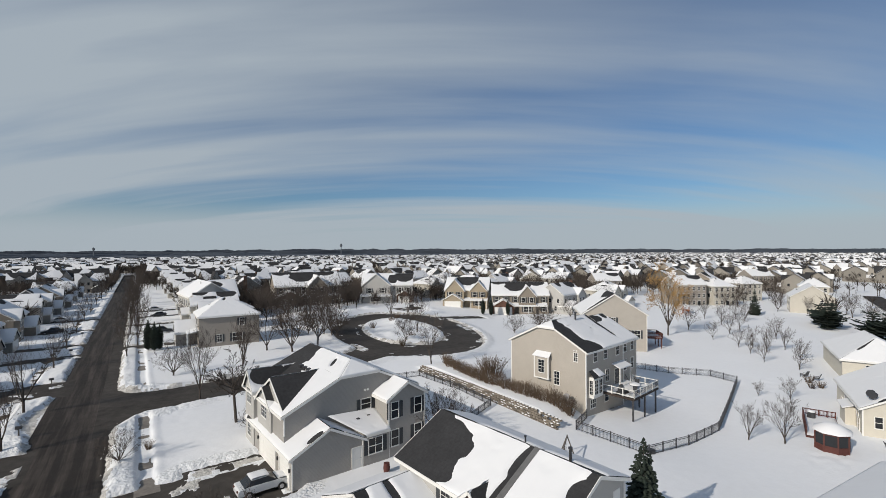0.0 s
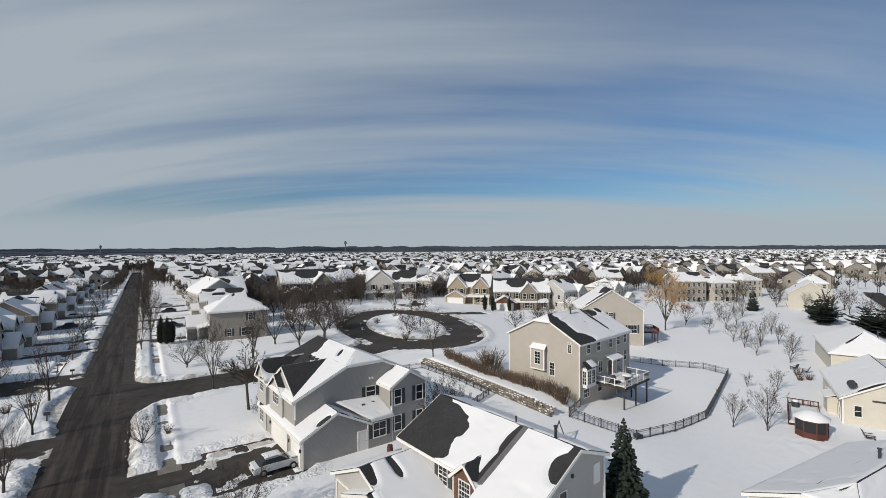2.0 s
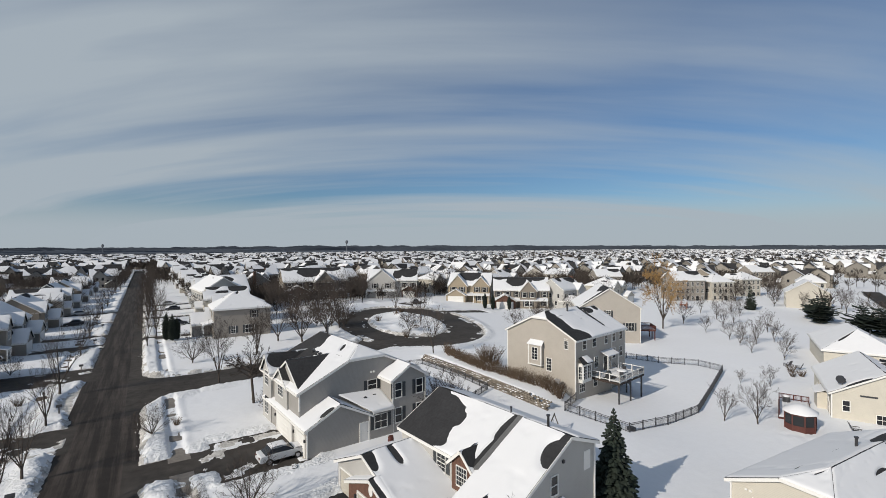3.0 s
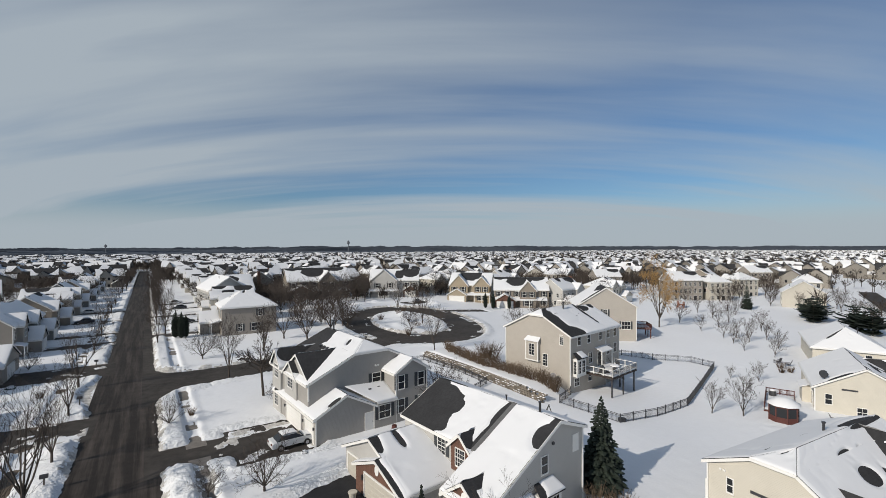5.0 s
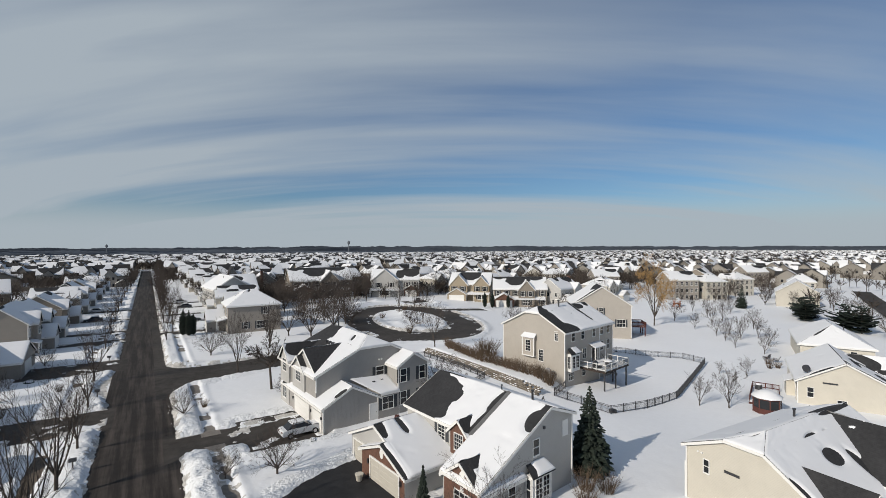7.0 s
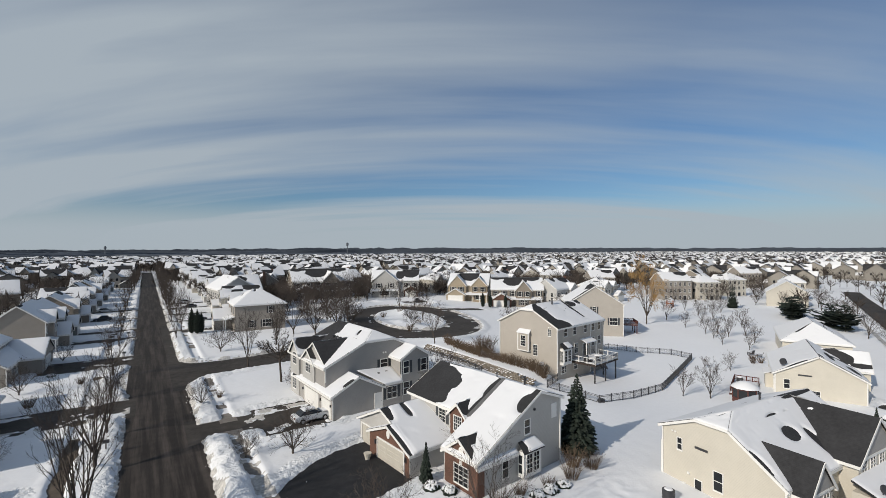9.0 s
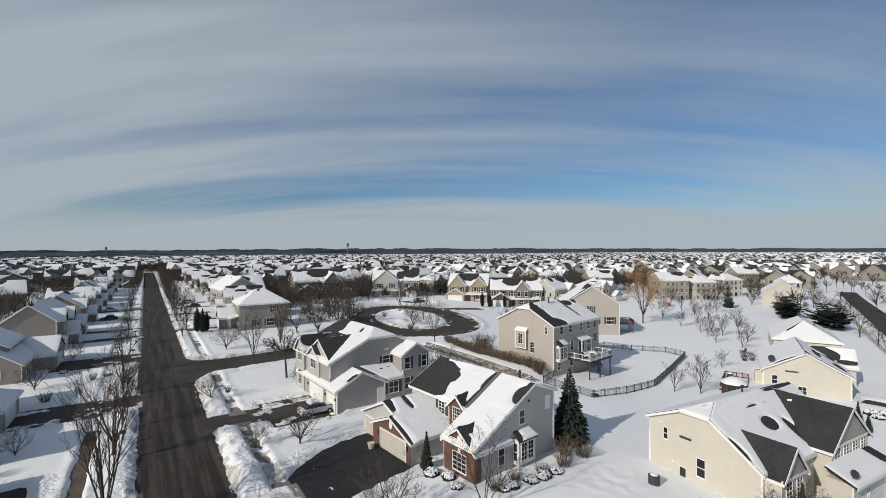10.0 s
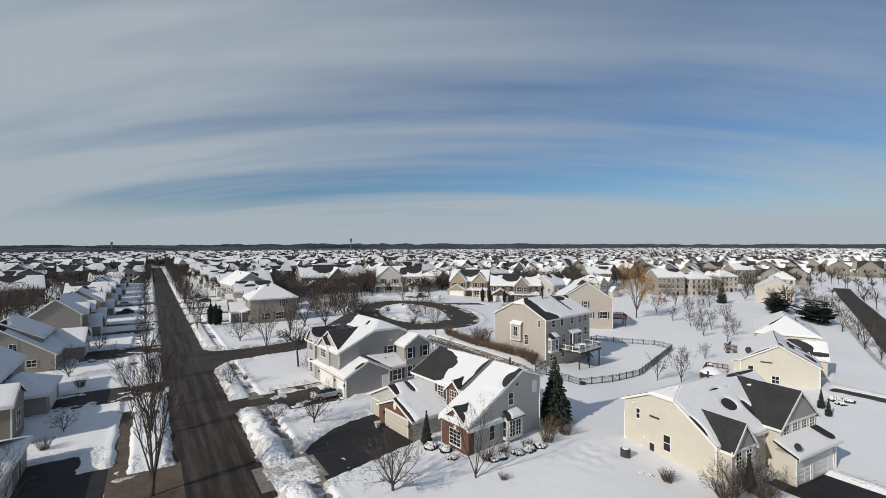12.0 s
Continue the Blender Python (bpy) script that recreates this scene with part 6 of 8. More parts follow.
def bare_tree(name, label, height, seed, stems=6, trunk=0.2, lean=0.6, group="", twig=None, fat=0.017, **more):
    o = dict(kids=(7, 6, 5, 3), levels=3, wobble=0.10, rise=0.10, droop=0.0, thin=0.010, open=0.75, ratio=0.50)
    o.update(more)
    rng = random.Random(seed)
    limbs, twigs = MB(), MB()
    r = height * fat
    th = height * trunk
    top = Vector((rng.uniform(-.03, .03) * height, rng.uniform(-.03, .03) * height, th))
    limbs.tube((0, 0, -0.4), top, r * 1.3, r, 8)
    for k in range(stems):
        a = 2 * math.pi * (k + rng.uniform(-0.3, 0.3)) / stems
        t = lean * rng.uniform(0.55, 1.15) if k else 0.08
        d = Vector((math.cos(a) * t, math.sin(a) * t, 1)).normalized()
        at = top * rng.uniform(0.75, 1.0) if k else top
        branch(limbs, twigs, at, d, (height - th) * rng.uniform(0.8, 1.0) * (1.0 if t < 0.7 else 0.85), r * 0.6, 0, rng, o)
    t = thing(name, label, "tree", group)
    part("trunk", limbs, BARK, t)
    part("crown", twigs, twig or TWIG, t)
    return t


def ground_at(x, y):
    return land(x, y) + 0.1


def scatter(ob, spots):
    """The first spot is the thing's own; the rest get copies. Spots: x, y, scale."""
    for k, (x, y, s) in enumerate(spots):
        m = pose(x, y, ground_at(x, y), 0, 0, (k * 67 + x * 13) % 360)
        o = ob if k == 0 else copy_thing(ob, m)
        o.matrix_basis = m @ Matrix.Diagonal((s, s, s, 1))


G4, G5 = "bare street trees", "young trees on the lawn"
tall_a = bare_tree("street_tree", "bare deciduous street tree with fine upright twigs", 10.0, 3, 6, 0.18, 0.27, group=G4, open=0.55, kids=(7, 6, 4, 1), fat=0.014, thin=0.011)
tall_c = bare_tree("street_tree", "broad bare street tree with sparse spreading limbs", 9.5, 61, 6, 0.20, 0.55, group=G4, open=0.6, ratio=0.5, kids=(6, 5, 4, 1), fat=0.015, thin=0.009)
tall_far = bare_tree("street_tree", "bare street tree with upright twigs far along the road", 10.0, 4, 7, 0.18, 0.32, group=G4, open=0.55, kids=(7, 5, 3), levels=2, fat=0.014, thin=0.022)
tall_b = bare_tree("street_tree", "tall bare street tree with a fan of limbs beside the road", 10.0, 8, 8, 0.10, 0.17, group=G4, rise=0.10, open=0.42, ratio=0.42, kids=(7, 5, 4, 1), fat=0.013, thin=0.008)
round_a = bare_tree("street_tree", "small bare tree with a broad rounded crown in snow", 6.0, 5, 9, 0.13, 1.15, group=G4, rise=0.06, open=0.8, fat=0.02, kids=(7, 6, 4, 2))
round_b = bare_tree("lawn_tree", "young bare tree standing in the snowy lawn", 5.0, 14, 6, 0.16, 0.5, group=G5, kids=(6, 5, 4, 2), rise=0.12)
vase = bare_tree("shade_tree", "large bare shade tree with spreading limbs", 11.0, 21, 9, 0.14, 0.85, group="large bare shade trees", rise=0.08, thin=0.024, kids=(7, 6, 4), levels=2, ratio=0.55)
YEL = material("ochre_twigs", (0.33, 0.20, 0.075), 0.9, vary=0.25, bump=0.0)
willow = bare_tree("willow", "bare willow with ochre-yellow hanging twigs", 12.0, 33, 9, 0.16, 0.8, twig=YEL, droop=0.2, rise=0.06, kids=(8, 7, 6, 3), thin=0.019)
scatter(willow, [(125.0, 92.8, 1.0)])
willow.matrix_basis = willow.matrix_basis @ Matrix.Diagonal((0.84, 0.84, 1.5, 1))
scatter(tall_b, [(-4.5, 52.4, 1.1), (5.9, 190, 0.9), (5.9, 232, 0.9), (24, 118, 0.7)])
scatter(tall_c, [(-4.5, 66.8, 1.05), (-4.1, 76.9, 0.72), (-4.5, 91.8, 0.78), (-5.0, 106.5, 0.95), (-5.3, 134.8, 0.75), (-5.5, 155, 0.8), (-5.8, 178, 0.75), (-6.1, 203, 0.85), (-6.2, 228, 0.8), (-6.3, 257, 0.9)])
scatter(tall_a, [(5.9, 168, 0.8), (6, 182, 0.8), (6, 220, 0.9), (6, 240, 0.9), (5.7, 137.3, 0.75), (6, 250, 0.9), (6, 270, 0.9), (6, 300, 0.9), (-7, 330, 1.0), (14.9, 100.2, 0.85), (23.6, 116.7, 0.75), (52.6, 97.0, 0.8), (68, 128, 0.9), (72, 150, 0.9), (-13.8, 50, 0.6), (80, 154, 0.8)])
scatter(tall_far, [(-6.0, 285, 0.9)])
scatter(round_a, [(12.2, 60.5, 0.8), (36.5, 25.4, 0.55), (38.0, 24.8, 0.62), (40.2, 24.0, 0.6), (41.6, 23.6, 0.52), (13.3, 41.5, 0.92), (5.9, 82.0, 0.62), (12.5, 116.7, 0.95), (8.0, 62.5, 0.45), (-15.8, 101.8, 0.75), (-13, 74, 0.45), (18.5, 83.5, 0.5), (35.0, 66.5, 1.0), (36.5, 70.0, 0.9), (60, 120, 0.8), (66, 132, 0.7), (73, 141, 0.7), (-13.5, 124, 0.6), (93, 118, 0.9), (107, 122, 0.9), (41, 141, 1.1), (44, 142.5, 1.0), (47, 139.5, 1.15), (50, 138, 0.95), (46, 145, 1.1), (38.5, 143.5, 1.0), (52, 141.5, 0.9)])
scatter(round_b, [(68.2, 50.8, 0.78), (70.5, 47.8, 0.98), (124.2, 75.2, 0.8), (126.5, 73.4, 0.85), (113.2, 65.9, 0.75), (129.3, 67.9, 0.9), (129.0, 83.2, 0.8), (111.5, 59.6, 0.75), (87.6, 57.2, 0.42), (89.6, 53.6, 0.6), (119.5, 71.0, 0.7), (121.0, 62.5, 0.8), (163.1, 101.9, 1.0), (137.5, 94.0, 1.2), (155.4, 93.2, 1.1), (140, 84, 1.0), (150, 86, 1.0), (124, 69.5, 1.0), (168, 92, 1.1), (176, 98, 1.1), (142, 74, 1.0), (150, 49, 1.3), (160, 55, 1.2), (171, 59, 1.4), (183, 65, 1.3), (140, 43, 1.2), (128, 39, 1.3), (118, 34, 1.1), (206, 75, 1.4), (216, 79, 1.3), (110, 30, 1.2)])
scatter(vase, [(50, 160, 1.0), (57, 170, 1.0), (47, 172, 0.9), (63, 181, 0.95), (34.6, 123.3, 0.9), (42.2, 130.1, 0.95), (30.5, 128, 0.8), (48, 136, 0.8), (46, 205, 0.9), (72, 205, 1.0), (100, 200, 1.0), (128, 175, 0.95), (135, 158, 0.8), (128, 128, 0.6), (98, 112, 0.7), (140, 120, 0.6), (-36, 120, 0.9), (-34, 160, 0.9), (-38, 195, 0.9), (40, 170, 0.9), (44, 188, 0.9), (42, 225, 0.9), (38, 250, 0.9), (150, 165, 1), (118, 196, 1), (160, 138, 0.9), (-32, 225, 0.9), (41, 158, 0.8), (211, 112, 0.6), (244, 118, 0.7), (226, 104, 0.7), (206, 115, 0.65), (226, 116, 0.75), (231, 121, 0.7), (190, 121, 0.6), (252, 116, 0.75), (236, 106, 0.6), (205, 96, 0.5)])

rng = random.Random(92)
for k in range(26):
    side = -1 if k % 2 else 1
    y = 152 + (k // 2) * 24 + rng.uniform(-4, 4)
    sc = rng.uniform(0.75, 1.05)
    if side < 0 and y < 280:
        continue
    copy_thing(tall_far, pose(1.1 + side * rng.uniform(5.6, 7.0), y, 0.1, 0, 0, rng.uniform(0, 360)) @ Matrix.Diagonal((sc, sc, sc, 1)))
grown, tries = 0, 0
while grown < 150 and tries < 4000:
    tries += 1
    r, a = rng.uniform(150, 330), radians(rng.uniform(-16, 70))
    x, y = r * math.sin(a), 10 + r * math.cos(a)
    if -13 < x < 33 and y < 430 or (40 < x < 106 and 90 < y < 180) or (60 < x < 190 and y < 108) or (x > 120 and y < 70 + 0.3 * (x - 152)) or (140 < x < 280 and 88 < y < 155) or (84 < x < 145 and 90 < y < 205):
        continue
    if any(math.hypot(x - q[0], y - q[1]) < 9.5 for q in MID) or any(math.hypot(x - q[0], y - q[1]) < 9 for q in TAKEN):
        continue
    grown += 1
    sc = rng.uniform(0.6, 1.0)
    copy_thing((vase, vase, tall_far)[grown % 3], pose(x, y, ground_at(x, y), 0, 0, rng.uniform(0, 360)) @ Matrix.Diagonal((sc, sc, sc, 1)))

# a leaning young tree beside the brick-fronted house
fork = bare_tree("forked_tree", "slender bare forked tree by the house wall", 8.0, 41, 5, 0.05, 0.42, fat=0.014, kids=(7, 6, 4, 2), rise=0.12, thin=0.008)
scatter(fork, [(20.8, 39.3, 0.8)])
pine_like = bare_tree("street_tree", "dense dark bare tree on the corner lawn", 9.0, 52, 14, 0.5, 1.6, group=G4, rise=0.02, kids=(8, 6, 4, 2), ratio=0.42, fat=0.016, thin=0.018, twig=material("dark_twigs", (0.036, 0.029, 0.025), 0.9, vary=0.2, bump=0.0))
scatter(pine_like, [(17.6, 87.3, 1.0)])


def conifer(name, label, height, radius, seed, tiers=26, droop=0.25, column=False, ragged=0.0):
    rng = random.Random(seed)
    t = thing(name, label, "conifer")
    part("trunk", MB().tube((0, 0, -0.3), (0, 0, height * 0.97), height * 0.018, 0.02, 7), BARK, t)
    mb = MB()
    for k in range(tiers):
        f = k / (tiers - 1)
        z = height * (0.04 + 0.94 * f)
        R = radius * ((1 - f) ** 0.85 * (1 if f > 0.08 else 0.8) + 0.04) if not column else radius * (0.55 + 0.45 * math.sin(math.pi * min(1, 0.15 + f))) * (1 - f ** 6)
        if ragged:
            R = radius * (0.35 + 0.65 * math.sin(math.pi * min(1, 0.22 + 0.74 * f))) * rng.uniform(1 - ragged, 1 + 0.5 * ragged)
        n = max(7, int(17 * (1 - f) + 7))
        for j in range(n):
            a = 2 * math.pi * (j + rng.random() * 0.8) / n
            L = R * rng.uniform(0.72 - 0.5 * ragged, 1.12 + 0.3 * ragged)
            dz = -droop * L + rng.uniform(-0.1, 0.12)
            if column:
                dz = L * 0.8
            c, s = math.cos(a), math.sin(a)
            tip = Vector((c * L, s * L, z + dz))
            root = Vector((0, 0, z))
            w = max(0.10, L * 0.24)
            # a flat spray of needles with side sprays, each with some depth
            for g in range(3 if L > 0.5 else 2):
                u0 = 0.25 + 0.27 * g
                p = root.lerp(tip, u0)
                q = root.lerp(tip, min(1.05, u0 + 0.5))
                side = Vector((-s, c, 0)) * w * (1.15 - 0.3 * g) * rng.uniform(0.8, 1.2)
                mb.add([p, p.lerp(q, 0.45) + side + Vector((0, 0, -0.05)), q, p.lerp(q, 0.45) - side + Vector((0, 0, -0.05)), p.lerp(q, 0.5) + Vector((0, 0, 0.09 + 0.05 * rng.random())), p.lerp(q, 0.55) - Vector((0, 0, 0.12))],
                       [(0, 1, 4), (1, 2, 4), (2, 3, 4), (3, 0, 4), (1, 0, 5), (2, 1, 5), (3, 2, 5), (0, 3, 5)])
    part("crown", mb, NEEDLE, t)
    return t


spruce = conifer("spruce", "tall dark green spruce behind the brick-fronted house", 8.8, 2.5, 4, 30)
scatter(spruce, [(37.0, 44.8, 0.93)])
far_spruce = conifer("spruce", "dark green spruce on the snowy lawn", 8.0, 2.0, 9, 20)
scatter(far_spruce, [(186.2, 96.2, 1.15), (98, 214, 0.9), (125, 152, 0.8), (-30, 300, 1), (36, 260, 1), (110, 250, 1), (150, 240, 1.1), (210, 210, 1), (270, 200, 1.1), (300, 180, 1)])
pine = conifer("pine", "broad dark green pine with dense boughs in snow", 6.5, 3.0, 19, 12, droop=-0.3, ragged=0.55)
scatter(pine, [(170, 71.5, 1.0), (174, 72, 1.1), (178, 75, 1.0), (183, 77, 0.9), (163, 60.5, 1.05), (158, 55.5, 1.1), (160.5, 58, 0.9), (55, 212, 1.2), (61, 216, 1.0), (79, 203, 1.1), (84, 207, 0.9)])
arbor = conifer("arborvitae", "dark columnar arborvitae beside a driveway", 5.6, 0.75, 12, 22, column=True)
scatter(arbor, [(9.3, 143.0, 1.2), (10.4, 141.6, 1.15), (11.4, 142.6, 1.0), (108, 150, 1.1), (110, 148, 1.1), (116, 146, 1.0)])
dwarf = conifer("small_spruce", "small dark spruce by the garage wall", 3.6, 0.7, 15, 16)
scatter(dwarf, [(20.6, 48.0, 1.0), (18.6, 83.0, 0.5), (41.3, 25.2, 0.95), (75.2, 30.4, 0.8), (72.3, 28.7, 0.7)])


def build_far_trees():
    """Bare crowns between the far houses, each a trunk and a spray of thin blades."""
    rng = random.Random(5)
    mb = MB()
    n = 0
    while n < 15000:
        r = 185 + 950 * rng.random() ** 1.1
        a = radians(rng.uniform(-16, 82) if rng.random() < 0.78 else rng.uniform(-18, 14))
        x, y = 2 + r * math.sin(a), 5 + r * math.cos(a)
        if (-4 < x < 8 and y < 540) or (60 < x and y < 62 + 0.32 * (x - 152) and rng.random() < 0.85) or (60 < x < 185 and y < 105) or (40 < x < 150 and 90 < y < 186) or (-16 < x < 20 and y < 330) or (140 < x < 285 and 80 < y < 155) or (x < -24 and r < 340 and rng.random() < 0.8):
            continue
        n += 1
        z = -0.5
        H = rng.uniform(5, 10.5) if r < 500 else rng.uniform(8, 14)
        big = 1 + r / 700
        mb.tube((x, y, z), (x, y, z + H * 0.5), 0.12 * big, 0.08 * big, 3)
        for _ in range(26 if r < 420 else 14):
            b, e = rng.uniform(0, 6.28), rng.uniform(0.5, 1.5)
            p = Vector((x, y, z + H * rng.uniform(0.2, 0.5)))
            q = p + Vector((math.cos(b), math.sin(b), e)).normalized() * H * rng.uniform(0.35, 0.55)
            s = Vector((-math.sin(b), math.cos(b), 0)) * (0.085 + 0.10 * (r > 420)) * big
            m = p.lerp(q, 0.6)
            mb.add([p, m + s, q, m - s, m + Vector((0, 0, 0.10 * big))], [(0, 1, 4), (1, 2, 4), (2, 3, 4), (3, 0, 4)])
    # a thicker stand west of the street
    for _ in range(2600):
        r, a = 330 + 530 * rng.random(), radians(rng.uniform(-19, -1.5))
        x, y = 2 + r * math.sin(a), 5 + r * math.cos(a)
        if x > -28:
            continue
        H = rng.uniform(5, 9)
        mb.tube((x, y, -0.5), (x, y, H * 0.5), 0.15, 0.1, 3)
        for _ in range(16):
            b, e = rng.uniform(0, 6.28), rng.uniform(0.5, 1.5)
            p = Vector((x, y, H * rng.uniform(0.2, 0.5)))
            q = p + Vector((math.cos(b), math.sin(b), e)).normalized() * H * rng.uniform(0.35, 0.55)
            sd = Vector((-math.sin(b), math.cos(b), 0)) * 0.13
            m = p.lerp(q, 0.6)
            mb.add([p, m + sd, q, m - sd, m + Vector((0, 0, 0.15))], [(0, 1, 4), (1, 2, 4), (2, 3, 4), (3, 0, 4)])
    tagged(new("distant_bare_trees", mb.mesh("distant_bare_trees", FAR_TREE)), "bare brown trees standing between the distant houses", "trees", kind="stuff")
    # wooded belts along the horizon, with haze painted into their blue-grey colour
    wb = MB()
    for dist, hgt, a0, a1 in ((760, 9, -20, -4), (900, 10, -20, -1), (1100, 11, -20, 1), (1320, 10, -20, 24), (1500, 10, -20, 84), (1850, 13, -20, 84), (2350, 17, -20, 84), (3100, 23, -20, 84), (3900, 31, -20, 84)):
        n = int(radians(a1 - a0) * dist / 7)
        prev = None
        for k in range(n + 1):
            a = radians(a0 + (a1 - a0) * k / n)
            r = dist + 50 * math.sin(a * 11 + dist) + 30 * math.sin(a * 29 + dist)
            t = noise.noise((a * 30, dist * 0.37, 0.5)) + 0.5 * noise.noise((a * 110, dist * 0.31, 2.5))
            h = max(0.0, (hgt + max(0, dist - 2000) * 0.0012) * min(1.0, 0.85 + 0.22 * t) + rng.uniform(-0.9, 0.9)) * (1.0 if a < 0.45 else 0.86)
            if a > 0.25 and dist < 3000:
                h *= 0.45
            if dist > 2000:
                h *= 1 + 0.5 * math.exp(-((a - 0.56) / 0.42) ** 2)
            c, sn = math.cos(a), math.sin(a)
            ring = [((r - 12) * sn, (r - 12) * c, -3), ((r - 9) * sn, (r - 9) * c, h * 0.8), (r * sn, r * c, h), ((r + 14) * sn, (r + 14) * c, h * 0.8), ((r + 14) * sn, (r + 14) * c, -3)]
            i = len(wb.v)
            wb.v.extend(ring)
            if prev is not None:
                wb.f.extend([(prev + j, i + j, i + j + 1, prev + j + 1) for j in range(4)])
            prev = i
    tagged(new("distant_woods", wb.mesh("distant_woods", FAR_WOOD)), "dark wooded belts along the flat horizon, tinted blue-grey for haze", "woods", kind="stuff")


build_far_trees()

# ---- things in the yards ----


def fence(name, label, pts, height=1.25, step=2.2):
    """A black metal fence: posts, and between them panels of rails and pickets."""
    f = thing(name, label, "fence")
    for (ax, ay), (bx, by) in zip(pts, pts[1:]):
        n = max(1, round(math.hypot(bx - ax, by - ay) / step))
        for k in range(n):
            p = Vector((ax + (bx - ax) * k / n, ay + (by - ay) * k / n, 0))
            q = Vector((ax + (bx - ax) * (k + 1) / n, ay + (by - ay) * (k + 1) / n, 0))
            p.z, q.z = land(p.x, p.y) + 0.05, land(q.x, q.y) + 0.05
            part("post", MB().box(p.x - 0.05, p.y - 0.05, p.z - 0.3, p.x + 0.05, p.y + 0.05, p.z + height + 0.12), METAL, f)
            mb = MB()
            for h in (0.3, height - 0.18, height):
                mb.bar(p + Vector((0, 0, h)), q + Vector((0, 0, h)), 0.04, 0.05)
            m = 13
            for j in range(1, m):
                c = p.lerp(q, j / m)
                mb.box(c.x - 0.012, c.y - 0.012, c.z + 0.1, c.x + 0.012, c.y + 0.012, c.z + height)
            part("panel", mb, METAL, f)
    return f


fence("fence", "black metal picket fence round the snowy back yard", [(55.6, 64.4), (51.0, 62.3), (52.5, 53.9), (60, 53.6), (68.2, 54.1), (80, 58.0), (92.8, 62.4), (93.4, 67.0), (89.2, 72.5), (87.2, 78.2), (74.0, 77.0)])
fence("fence", "grey metal fence along the stone wall and lawn", [(34.5, 67.0), (40.5, 70.5), (47.5, 74.0), (48.0, 82), (47.0, 92), (40.0, 93)], 1.1)
bin_dark = thing("compost_bin", "low dark bin at the corner of the fence", "bin", m=pose(53.4, 54.3, land(53.4, 54.3)))
part("body", MB().tube((0, 0, 0), (0, 0, 0.55), 0.55, 0.5, 12), METAL, bin_dark)
part("lid", MB().tube((0, 0, 0.55), (0, 0, 0.65), 0.54, 0.3, 12), METAL, bin_dark)


def stems(mb, x, y, z, h, r, n, rng, fat=0.014):
    """Bare upright shoots of a shrub."""
    for _ in range(n):
        a, q = rng.uniform(0, 6.283), r * math.sqrt(rng.random())
        p = Vector((x + q * 0.35 * math.cos(a), y + q * 0.35 * math.sin(a), z - 0.1))
        m = Vector((x + q * 0.8 * math.cos(a), y + q * 0.8 * math.sin(a), z + h * rng.uniform(0.45, 0.7)))
        t = m + Vector((q * 0.35 * math.cos(a) + rng.uniform(-.15, .15), q * 0.35 * math.sin(a) + rng.uniform(-.15, .15), h * rng.uniform(0.2, 0.42)))
        mb.tube(p, m, fat * 1.5, fat, 3)
        mb.tube(m, t, fat, fat * 0.5, 3)
        for _ in range(2):
            b = m.lerp(t, rng.random())
            mb.tube(b, b + Vector((rng.uniform(-.3, .3), rng.uniform(-.3, .3), rng.uniform(.1, .4))) * h * 0.35, fat * 0.7, fat * 0.4, 3)


SHRUB = material("brown_shrub_stems", (0.105, 0.075, 0.052), 0.9, vary=0.3, bump=0.0)


def shrub(label, h, r, n, seed, mat=None, group=""):
    t = thing("shrub", label, "shrub", group)
    mb = MB()
    stems(mb, 0, 0, 0, h, r, n, random.Random(seed))
    part("crown", mb, mat or SHRUB, t)
    return t


shrub_a = shrub("bare brown shrub standing in the snow", 1.9, 1.3, 90, 2, group="bare shrubs")
scatter(shrub_a, [(37.0, 25.2, 0.9), (40.8, 23.9, 0.85), (33.8, 42.6, 1.0), (35.0, 41.4, 0.9), (55.5, 83.0, 2.0), (57.5, 86.5, 1.6), (8.4, 84.8, 0.5), (-14.0, 69, 0.7), (-9, 104, 0.6), (-13.5, 94, 0.8), (29.0, 41.3, 0.55), (26.0, 41.6, 0.6), (23.6, 41.4, 0.75), (31.8, 41.0, 0.9), (22.6, 37.6, 0.4), (57, 116, 0.9), (63, 122, 0.8), (70, 146, 0.9), (75, 152, 0.9), (61, 140, 0.9), (35.4, 29.5, 0.62), (35.5, 29.7, 0.55), (103, 55.5, 0.7), (101, 53.2, 0.6), (99.5, 54, 0.6)])
ever = thing("evergreen_shrub", "low dark evergreen shrub dusted with snow", "shrub", "evergreen shrubs")
eb, es = MB(), MB()
rng = random.Random(77)
for _ in range(260):
    a, e = rng.uniform(0, 6.283), rng.uniform(0.05, 1.5)
    n = Vector((math.cos(a) * math.cos(e), math.sin(a) * math.cos(e), math.sin(e) * 0.8))
    p = n * rng.uniform(0.45, 0.62)
    s1 = n.orthogonal().normalized() * 0.12
    s2 = n.cross(s1).normalized() * 0.12
    eb.add([p - s1, p + s2, p + s1, p - s2, p + n * 0.14], [(0, 1, 4), (1, 2, 4), (2, 3, 4), (3, 0, 4)])
    if e > 0.55 and rng.random() < 0.6:
        p = p + n * 0.1
        es.add([p - s1, p + s2, p + s1, p - s2, p + n * 0.1], [(0, 1, 4), (1, 2, 4), (2, 3, 4), (3, 0, 4)])
part("foliage", eb, NEEDLE, ever)
part("snow_cap", es, ROOF_SNOW, ever, "patches of white snow")
